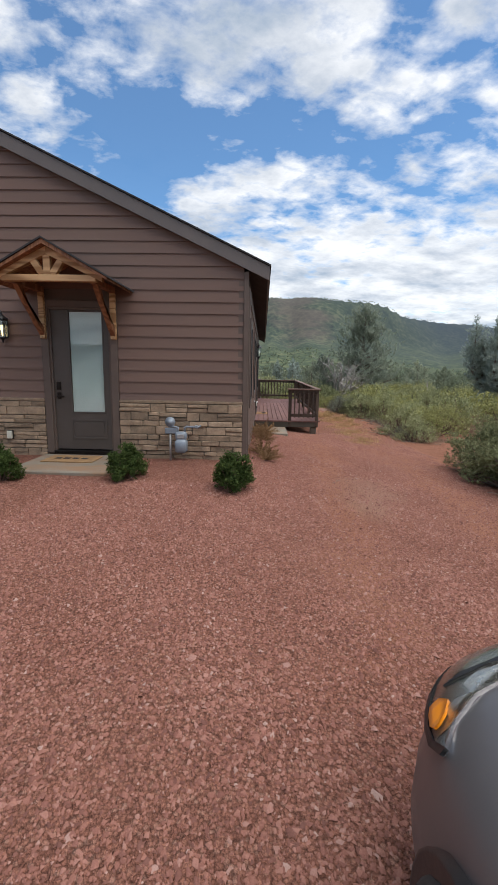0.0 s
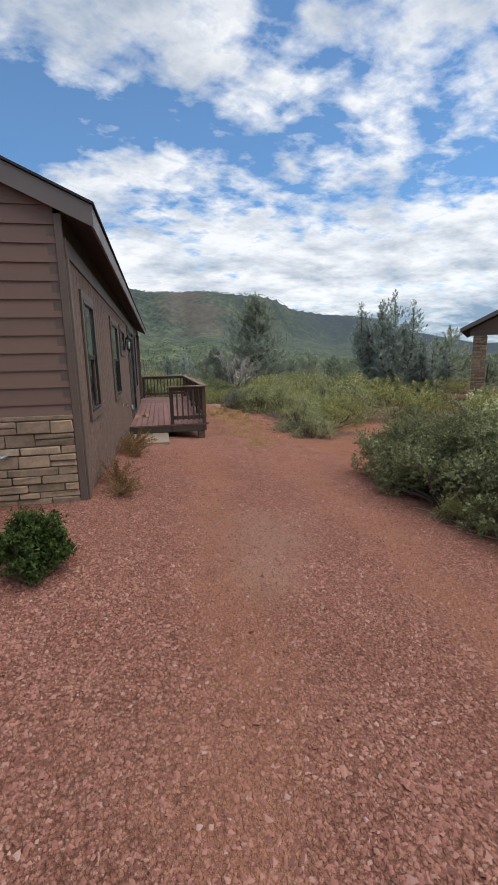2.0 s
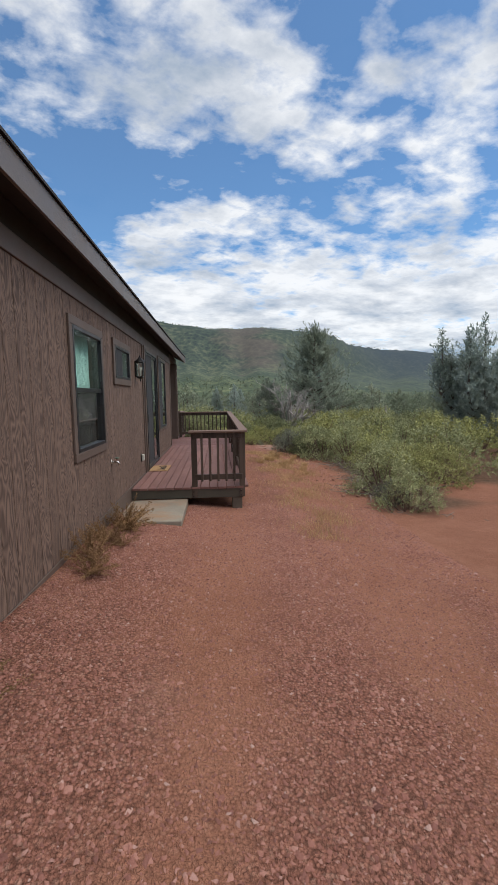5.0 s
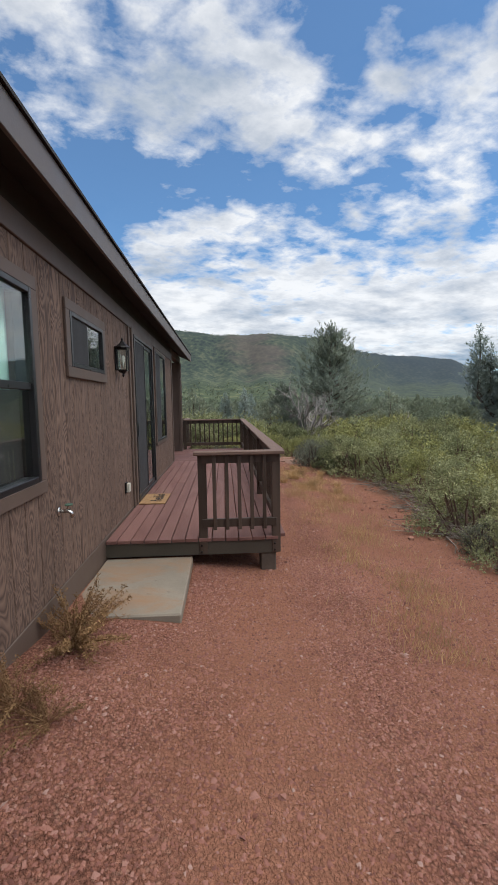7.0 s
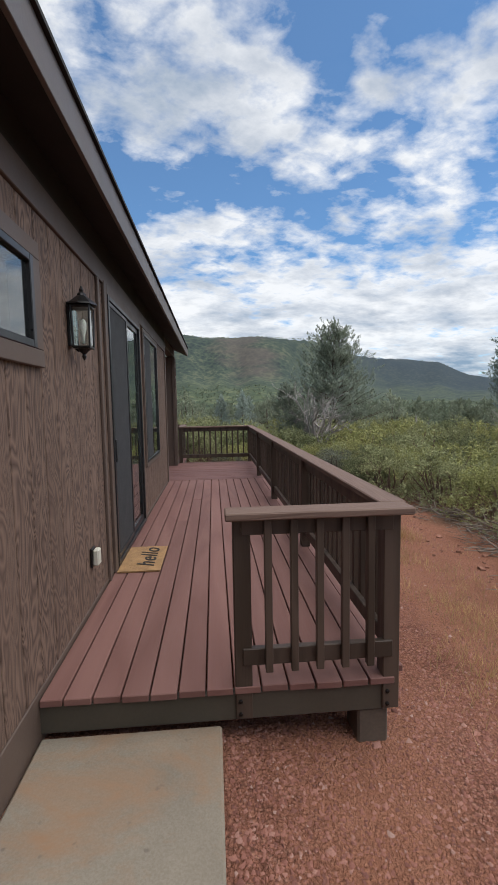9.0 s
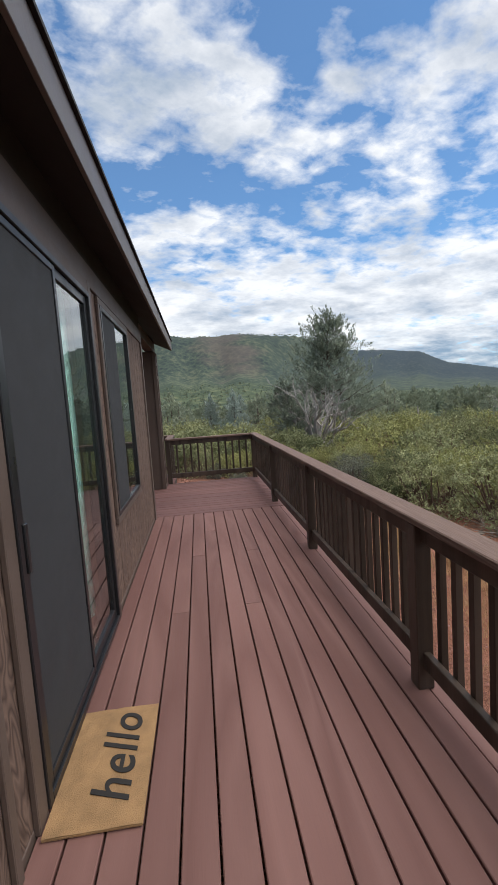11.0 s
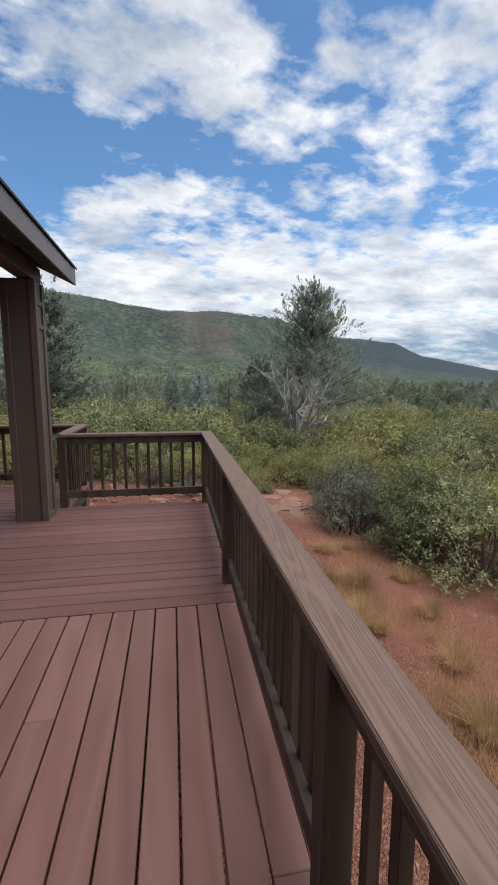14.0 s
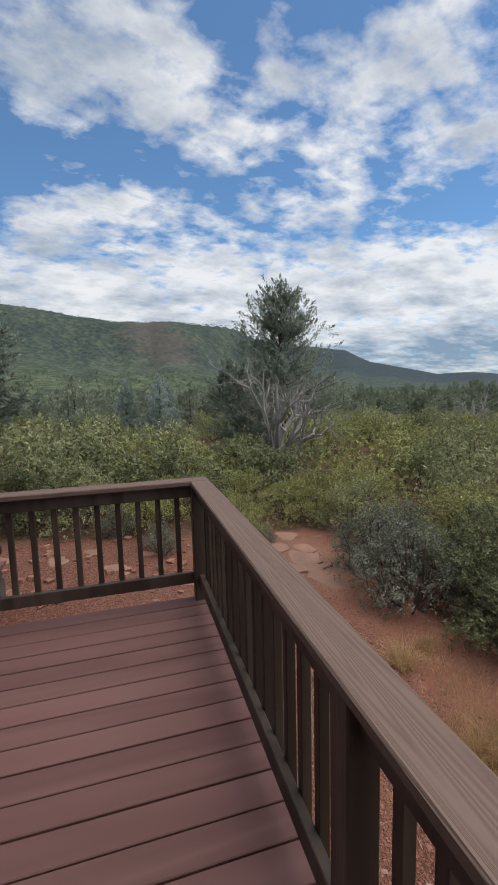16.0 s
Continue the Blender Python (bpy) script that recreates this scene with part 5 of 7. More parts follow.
# ---- car ----
def car():
    """Dark grey hatchback standing on the drive, its nose towards the house."""
    g = float(ground_height(1.4, -6.6))
    c = thing("car", "dusty dark grey car with orange corner signal parked on gravel", "car", pose(1.535, -7.08, g, 0, 0, -2))
    paint = plain("dark grey metallic car paint", (0.125, 0.118, 0.118), 0.34, metal=0.45, vary=0.12, scale=2.0, bump=0.02, fine=400)
    rubber = plain("black tyre rubber", (0.018, 0.017, 0.016), 0.85, vary=0.3)
    dark = plain("dark car plastic", (0.015, 0.015, 0.016), 0.5, vary=0.1)
    amber = plain("amber lens", (0.85, 0.28, 0.015), 0.12, vary=0.08, bump=0.02)

    def half(y):
        """Half width of the body's plan."""
        if y > 1.0:
            return 0.90 * max(0.0, 1 - ((y - 1.0) / 1.08) ** 4.2) ** 0.42
        return 0.90 * max(0.0, 1 - ((-1.2 - y) / 0.95) ** 4) ** 0.4 if y < -1.2 else 0.90

    def hood(y):
        return float(np.interp(y, [-2.15, -1.6, 0, 0.7, 1.2, 1.6, 1.9, 2.08], [0.95, 1.05, 1.04, 1.0, 0.95, 0.89, 0.82, 0.72]))

    def side(y, z):
        """Half width at a height: a tumblehome flank that rolls into the hood."""
        zb, top = 0.56, hood(y)
        if z < zb:
            u = (zb - z) / 0.36
            return half(y) * (1 + 0.15 * u * (1 - u) - 0.03 * u * u)
        return half(y) * max(0.0, 1 - min(1.0, (z - zb) / (top - zb)) ** 3.0) ** 0.5
    b = Build()
    ys = [2.08 - 0.0005, 2.07, 2.05, 2.02, 1.98, 1.92, 1.85, 1.76, 1.66, 1.55, 1.42, 1.28, 1.1, 0.9, 0.6, 0.3, 0, -0.5, -1.0, -1.4, -1.7, -1.9, -2.0, -2.07, -2.12, -2.14]
    for y in ys:
        zs = [0.20, 0.28, 0.38, 0.48, 0.56] + [0.56 + (hood(y) - 0.56) * u for u in (0.2, 0.4, 0.55, 0.68, 0.79, 0.88, 0.94, 0.98, 1.0)]
        ring = [(-side(y, z), z) for z in zs]
        b.v += [(x, y, z) for x, z in ring] + [(-x, y, z) for x, z in ring[-2::-1]]
    k = 27
    for i in range(len(ys) - 1):
        for q in range(k - 1):
            b.f.append((i * k + q, i * k + q + 1, (i + 1) * k + q + 1, (i + 1) * k + q))
        b.f.append((i * k + k - 1, i * k, (i + 1) * k, (i + 1) * k + k - 1))
    b.f += [tuple(range(k))[::-1], tuple((len(ys) - 1) * k + q for q in range(k))]
    part("body", b, paint, c, "dusty dark grey painted body", True)
    cab = Build()
    rows = [(0.62, 0.74, 1.0), (0.05, 0.66, 1.42), (-0.5, 0.66, 1.50), (-1.3, 0.64, 1.46), (-1.95, 0.66, 1.0)]
    for y, w, z in rows:
        cab.v += [(-w - 0.10, y, 0.90), (-w, y, z - 0.03), (-w * 0.8, y, z), (w * 0.8, y, z), (w, y, z - 0.03), (w + 0.10, y, 0.90)]
    for i in range(4):
        for q in range(5):
            cab.f.append((i * 6 + q, i * 6 + q + 1, (i + 1) * 6 + q + 1, (i + 1) * 6 + q))
    part("cabin", cab, dark, c, "dark glazed cabin", True)

    def patch(s, edge, out, rows=6):
        """A piece of the body's skin: edge gives y, low and high z; out lifts it off the paint."""
        m = Build()
        n = len(edge)
        for lift in (out, out - 0.012):
            for y, z0, z1 in edge:
                for r in range(rows + 1):
                    z = z0 + (z1 - z0) * r / rows
                    e = 1e-3
                    x = side(y, z)
                    nx, ny, nz = 1.0, -(side(y + e, z) - side(y - e, z)) / (2 * e), -(side(y, z + e) - side(y, z - e)) / (2 * e)
                    d = math.sqrt(nx * nx + ny * ny + nz * nz)
                    m.v.append((s * (x + lift * nx / d), y + lift * ny / d, z + lift * nz / d))
        w = rows + 1
        o = n * w
        for i in range(n - 1):
            for r in range(rows):
                q = (i * w + r, i * w + r + 1, (i + 1) * w + r + 1, (i + 1) * w + r)
                m.f.append(q if s < 0 else q[::-1])
        for i in range(n - 1):
            for r in (0, rows):
                m.f.append((i * w + r, (i + 1) * w + r, o + (i + 1) * w + r, o + i * w + r))
        for i in (0, n - 1):
            for r in range(rows):
                m.f.append((i * w + r, i * w + r + 1, o + i * w + r + 1, o + i * w + r))
        return m

    for s in (-1, 1):
        ey = [1.50, 1.56, 1.63, 1.70, 1.77, 1.83, 1.89, 1.94, 1.98, 2.01]
        lens = [(y, 0.665 - 0.03 * (y - 1.5) + 0.04 * max(0, 1.58 - y) / 0.08, min(hood(y) - 0.028, 0.70 + 0.55 * (y - 1.5))) for y in ey]
        head = part("headlight", patch(s, lens, 0.012), M["glass"], c, "clear wrapped headlight lens", True)
        head.visible_shadow = False
        part("reflector", patch(s, [(y, a + 0.008, z - 0.008) for y, a, z in lens[1:]], 0.004), M["chrome"], head, "bright reflector bowl", True)
        part("lamp_bezel", patch(s, [(y, a - 0.014, a + 0.006) for y, a, z in lens], 0.016, 2), dark, head, "dark bezel under the lens", True)
        part("lamp_divider", patch(s, [(y, max(lens[0][1], 0.70 + 1.3 * (y - 1.73)) , 0.735 + 1.3 * (y - 1.73)) for y in (1.735, 1.76, 1.79)], 0.0155, 2), dark, head, "dark divider in the lamp", True)
        sig = [(1.585, 0.690, 0.705), (1.605, 0.676, 0.722), (1.65, 0.672, 0.728), (1.68, 0.674, 0.705)]
        part("turn_signal", patch(s, sig, 0.017, 3), amber, head, "orange corner signal lens", True)
    part("grille", Build().box((-0.40, 2.00, 0.36), (0.40, 2.06, 0.46), 0.02), dark, c)
    for sx in (-1, 1):
        for y in (1.12, -1.35):
            wm = pose(sx * 0.850, y, 0.31, 0, 90 * sx, 0)
            # Flat black disc stands in for the shade inside the uncut wheel arch.
            arch = Build().lathe([(0.36, -0.10), (0.36, 0.076), (0.35, 0.078)], (0, 0, 0), 28, wm)
            part("wheel_arch", arch, dark, c, "black wheel arch liner", True)
            w = part("wheel", Build().lathe([(0.05, -0.08), (0.20, -0.08), (0.20, 0.06), (0.05, 0.075)], (0, 0, 0), 24, wm), M["galv"], c, "silver alloy wheel", True)
            part("tyre", Build().lathe([(0.20, -0.10), (0.29, -0.10), (0.31, -0.07), (0.31, 0.08), (0.29, 0.105), (0.20, 0.10)], (0, 0, 0), 28, wm), rubber, w, "black rubber tyre", True)


car()


# ---- neighbouring porch ----
def neighbour():
    g = float(ground_height(17.0, 14.5))
    h = thing("neighbour_house", "brown neighbouring house with gabled porch and stone pillar", "house", pose(15.4, 14.0, 0, 0, 0, -40))
    part("wall", Build().box((1.9, 1.6, g - 0.3), (9.5, 8.0, 2.7), 0.01), M["lap"], h, "brown sided wall")
    for s, x in ((-1, 0.45), (1, 4.6)):
        p = part("pillar", Build().box((x - 0.28, 0.1, g - 0.3), (x + 0.28, 0.66, 2.30), 0.01), M["mortar"], h, "pillar faced with stacked stone")
        rnd = random.Random(5)
        z = g
        while z < 2.2:
            hh = rnd.uniform(0.07, 0.15)
            cut = rnd.uniform(-0.12, 0.12)
            for a, b2 in ((-0.30, cut - 0.008), (cut + 0.008, 0.30)):
                part("stone", Build().box((x + a, 0.06 - rnd.uniform(0, 0.03), z), (x + b2, 0.70, z + hh - 0.012), 0.012), M["stone"], p)
            z += hh
    part("beam", Build().box((0.0, 0.12, 2.30), (5.2, 0.62, 2.56), 0.01), M["trim"], h)
    for s in (-1, 1):
        mx = 2.55
        pts = [(mx + s * 2.95, 2.48), (mx + s * 2.95, 2.64), (mx, 4.12), (mx, 3.92)]
        part("roof", Build().prism(pts, 1, -0.25, 8.0), M["shingle"], h, "dark shingled gable roof")
        pts = [(mx + s * 2.97, 2.44), (mx + s * 2.97, 2.62), (mx, 4.10), (mx, 3.90)]
        part("rake_board", Build().prism(pts, 1, -0.29, -0.252), M["fascia"], h)
    part("gable", Build().prism([(0.0, 2.56), (5.1, 2.56), (2.55, 3.86)], 1, 0.2, 0.3), M["lap"], h, "brown gable end")
    part("porch_floor", Build().box((-0.2, 0.0, g - 0.3), (5.3, 1.59, g + 0.15), 0.01), M["concrete"], h)


neighbour()

# ---- plants ----
def leaf_arrays(rng, at, normal, size, aspect=0.5):
    """Diamond leaves with a fold, one for each point: arrays of vertices and faces."""
    n = len(at)
    nrm = normal / np.maximum(np.linalg.norm(normal, axis=1, keepdims=True), 1e-6)
    t = rng.normal(size=(n, 3))
    t -= nrm * (t * nrm).sum(1, keepdims=True)
    t /= np.maximum(np.linalg.norm(t, axis=1, keepdims=True), 1e-6)
    b = np.cross(nrm, t)
    s = size * rng.uniform(0.6, 1.3, (n, 1))
    a, c = at - t * s * 0.5, at + t * s * 0.5
    w = s * aspect * 0.5
    l, r = at + b * w + nrm * s * 0.10, at - b * w + nrm * s * 0.10
    v = np.stack([a, r, c, l], 1).reshape(-1, 3)
    f = np.arange(n * 4).reshape(-1, 4)
    return v, f


def quad_mesh(name, v, f, material):
    me = bpy.data.meshes.new(name)
    n = len(f)
    k = f.shape[1]
    me.vertices.add(len(v))
    me.vertices.foreach_set("co", v.astype(np.float32).ravel())
    me.loops.add(n * k)
    me.loops.foreach_set("vertex_index", f.astype(np.int32).ravel())
    me.polygons.add(n)
    me.polygons.foreach_set("loop_start", np.arange(0, n * k, k, dtype=np.int32))
    me.materials.append(material)
    me.update(calc_edges=True)
    return me


def spray_arrays(rng, at, axis, size, aspect=0.45, tri=False, face=None):
    """Leaves that grow from points along an axis: four-sided, or three-sided where they are small."""
    n = len(at)
    t = axis / np.maximum(np.linalg.norm(axis, axis=1, keepdims=True), 1e-6)
    b = np.cross(t, rng.normal(size=(n, 3)) if face is None else face + rng.normal(size=(n, 3)) * 0.30)
    b /= np.maximum(np.linalg.norm(b, axis=1, keepdims=True), 1e-6)
    s = size * rng.uniform(0.6, 1.3, (n, 1))
    w = s * aspect * 0.5
    if tri:
        v = np.stack([at - b * w, at + b * w, at + t * s], 1).reshape(-1, 3)
        return v, np.arange(n * 3).reshape(-1, 3)
    m = at + t * s * 0.55
    v = np.stack([at, m - b * w, at + t * s, m + b * w], 1).reshape(-1, 3)
    return v, np.arange(n * 4).reshape(-1, 4)


def clump_leaves(rng, centres, radii, n, size, squash=0.75, shell=0.55, aspect=0.5, up=0.7, tri=False, per=8):
    """Leafy sprigs over the skins of clumps, each a rosette of leaves that points out and up."""
    m = n // per
    pick = rng.choice(len(centres), m, p=radii ** 2 / (radii ** 2).sum())
    d = rng.normal(size=(m, 3))
    d[:, 2] += 0.35
    d /= np.linalg.norm(d, axis=1, keepdims=True)
    rad = radii[pick] * (shell + (1 - shell) * rng.random(m)) * (0.8 + 0.35 * rng.random(m))
    off = d * rad[:, None]
    off[:, 2] *= squash
    at = centres[pick] + off
    ax = d + np.array([0, 0, up]) + rng.normal(size=(m, 3)) * 0.3
    ax /= np.linalg.norm(ax, axis=1, keepdims=True)
    at, ax, face = np.repeat(at, per, 0), np.repeat(ax, per, 0), np.repeat(d + np.array([0, 0, 0.5]), per, 0)
    k = len(at)
    at = at + ax * (rng.random((k, 1)) * size * 2.2) + rng.normal(size=(k, 3)) * size * 0.28
    return spray_arrays(rng, at, ax * 0.55 + rng.normal(size=(k, 3)) * 0.75, size, aspect, tri, face)


def shrub_meshes(name, seed, radius, height, clumps, leaves, size, leaf_m, twig_m, aspect=0.5, low=0.12, tri=False):
    """A many-stemmed bush: branch mesh and leaf mesh, its foot at the origin."""
    rng = np.random.default_rng(seed)
    b = Build()
    cs, rs = [], []
    for i in range(clumps):
        a = rng.uniform(0, 2 * np.pi)
        q = rng.random() ** 0.55
        r = radius * q * rng.uniform(0.70, 0.95)
        top = height * math.sqrt(max(0.06, 1 - 0.92 * q * q)) * rng.uniform(0.66, 0.92)
        z = max(height * low, top - rng.random() ** 2 * top * 0.75)
        c = np.array([r * np.cos(a), r * np.sin(a), z])
        rc = rng.uniform(0.95, 1.75) * min(radius, height) / math.sqrt(clumps)
        cs.append(c)
        rs.append(rc)
        if i % 2 == 0:
            foot = np.array([0.12 * radius * np.cos(a), 0.12 * radius * np.sin(a), -0.08])
            mid = foot * 0.45 + c * 0.5 + rng.normal(size=3) * 0.07 * radius
            b.tube([foot, mid, c], [0.022 * radius + 0.006, 0.013 * radius + 0.004, 0.004], 5, False)
            for _ in range(2):
                e = c + rng.normal(size=3) * rc * 0.7
                b.tube([mid * 0.4 + c * 0.6, e], [0.007 * radius + 0.002, 0.002], 4, False)
    v, f = clump_leaves(rng, np.array(cs), np.array(rs), leaves, size, 0.8, 0.62, aspect, tri=tri)
    v[:, 2] = np.maximum(v[:, 2], 0.01)
    return b.mesh("stems", twig_m), quad_mesh("leaves", v, f, leaf_m)


def plant(name, meshes, at, label, category, group="", names=("stem_growth", "foliage"), loose=("stem_growth", "foliage", "stalk_growth", "blade_growth")):
    p = thing(name, label, category, at, group)
    for nm, me in zip(names, meshes):
        tagged(part(nm, me, None, p), kind="stuff" if nm in loose else "")
    return p


def on_ground(x, y, turn=0.0, size=1.0, sink=0.0):
    return pose(x, y, float(ground_height(x, y)) - sink, 0, 0, turn) @ Matrix.Diagonal((size, size, size, 1))


def put(p, m):
    """A copy of a plant at the pose m, its scale kept."""
    q = copy_thing(p, m.copy())
    q.matrix_basis = m
    return q


# clipped boxwoods before the front wall
box_mesh = shrub_meshes("boxwood", 4, 0.25, 0.47, 85, 13000, 0.026, M["leaf_box"], M["twig"], 0.6, 0.05, True)
first = plant("boxwood_shrub", box_mesh, on_ground(-0.10, -1.58, 10), "small rounded dark green boxwood in red gravel", "shrub", "boxwood shrubs")
for x, y, a, s in ((-1.48, -1.26, 130, 1.0), (-3.0, -1.5, 250, 1.02), (-4.4, -1.3, 40, 1.0)):
    put(first, on_ground(x, y, a, s))


# scrub along the drive and round the yard
def scrub():
    rnd = random.Random(21)
    near = [
        ("manzanita_bush", shrub_meshes("manzanita", 31, 1.05, 1.35, 46, 9500, 0.042, M["leaf_manz"], M["twig"]), "green manzanita bush with dark inner stems"),
        ("manzanita_bush", shrub_meshes("manzanita", 32, 1.15, 1.15, 46, 9500, 0.042, M["leaf_yel"], M["twig"]), "yellow-green manzanita bush in full leaf"),
        ("scrub_oak", shrub_meshes("oak", 33, 1.10, 1.45, 62, 23000, 0.034, M["leaf_oak"], M["bark"], 0.62, 0.05, True), "dense grey-green scrub oak bush"),
        ("silver_bush", shrub_meshes("silver", 34, 0.70, 0.95, 70, 10000, 0.025, M["leaf_silver"], M["bark"], 0.6), "low silver-green bush with small leaves"),
    ]
    src = [plant(n, m, pose(60 + 4 * i, -60, -1.5), l + " on red soil", "shrub", "scrub bushes") for i, (n, m, l) in enumerate(near)]

    def grow(kind, x, y, s, turn=None):
        put(src[kind], on_ground(x, y, rnd.uniform(0, 360) if turn is None else turn, s, 0.05))
    # hand placed masses
    for kind, x, y, s in ((2, 4.55, 1.05, 0.98), (2, 4.5, 0.45, 0.95), (2, 4.8, -0.55, 1.0), (0, 4.45, 0.95, 0.62), (2, 4.45, -0.15, 1.0), (2, 4.7, -1.2, 1.0), (0, 5.6, 0.4, 1.15), (2, 5.9, -1.3, 1.1), (0, 4.9, -1.9, 0.9), (1, 3.95, -0.75, 0.36), (2, 6.6, 1.6, 1.0), (0, 7.4, 0.2, 1.2),
                         (0, 4.85, 6.4, 0.66), (3, 4.75, 6.9, 0.62), (0, 5.1, 8.0, 0.9), (1, 6.0, 8.6, 1.0), (0, 5.8, 10.0, 0.92), (1, 7.0, 9.6, 1.0),
                         (1, 6.2, 11.6, 1.0), (0, 5.9, 13.0, 1.05), (0, 5.2, 14.2, 1.0), (3, 4.2, 15.85, 1.05), (3, 4.35, 16.6, 1.05), (3, 4.9, 16.9, 1.0), (2, 4.75, 14.95, 0.75), (2, 5.3, 15.6, 0.95), (1, 6.3, 14.8, 1.1), (1, 6.2, 17.0, 1.0), (0, 7.4, 12.8, 1.2),
                         (1, 2.85, 18.05, 0.45), (1, 3.0, 18.9, 0.6), (1, 4.1, 19.3, 0.7), (0, 5.0, 18.3, 0.8), (1, 1.6, 19.2, 0.7), (1, 2.3, 19.8, 0.75), (1, 3.5, 20.3, 0.8), (1, 4.8, 19.4, 0.85), (1, 5.9, 19.6, 0.9), (3, 1.7, 18.0, 0.50), (3, 1.15, 18.7, 0.55), (0, 0.6, 19.4, 0.9), (2, -0.8, 19.4, 0.95),
                         (1, -2.2, 19.6, 0.9), (3, 3.3, 18.1, 0.3), (0, -3.6, 19.8, 1.0), (1, -5.0, 20.0, 0.95)):
        grow(kind, x, y, s)
    # lighter bushes that fill the belt behind
    mid = [
        shrub_meshes("mid", 41, 1.2, 1.25, 20, 3900, 0.074, M["leaf_yel"], M["twig"], 0.62, 0.10, True),
        shrub_meshes("mid", 42, 1.25, 1.35, 20, 3900, 0.074, M["leaf_manz"], M["twig"], 0.62, 0.10, True),
        shrub_meshes("mid", 43, 1.15, 1.4, 20, 3900, 0.074, M["leaf_oak"], M["bark"], 0.62, 0.10, True),
    ]
    lab = ("yellow-green manzanita in the scrub belt", "green manzanita in the scrub belt", "grey-green scrub oak in the scrub belt")
    far = [plant("scrub_bush", m, pose(80 + 4 * i, -60, -1.5), lab[i], "shrub", "scrub belt") for i, m in enumerate(mid)]
    spots = []
    tries = 0
    while len(spots) < 172 and tries < 9000:
        tries += 1
        x, y = rnd.uniform(-14, 24), rnd.uniform(-6, 40)
        if math.hypot(x - 1.5, y - 6) > 36:
            continue
        if not (y > 20.6 or x > float(drive_edge(y)) + 2.6):
            continue
        if 1.8 < y < 6.6 and x < 8.5 - 0.4 * abs(y - 3.4):
            continue
        if 1.5 < y < 8.4 and 0.5 < x - 1.5 - 0.40 * (y + 2.3) and x - 1.5 - 0.95 * (y + 2.3) < 0:
            continue
        if x > 13 and 10 < y < 24 and x < 26:
            continue
        if any((x - p) ** 2 + (y - q) ** 2 < 1.15 ** 2 for p, q in spots):
            continue
        if math.hypot(x - 6, y - 24.9) < 1.2 or math.hypot(x - 15.5, y - 21.4) < 2.5:
            continue
        spots.append((x, y))
        k = rnd.choices((0, 1, 2), (0.45, 0.35, 0.2))[0]
        put(far[k], on_ground(x, y, rnd.uniform(0, 360), rnd.uniform(0.85, 1.25), 0.05))
    for p in src + far:
        for ch in list(p.children):
            bpy.data.objects.remove(ch)
        bpy.data.objects.remove(p)


scrub()


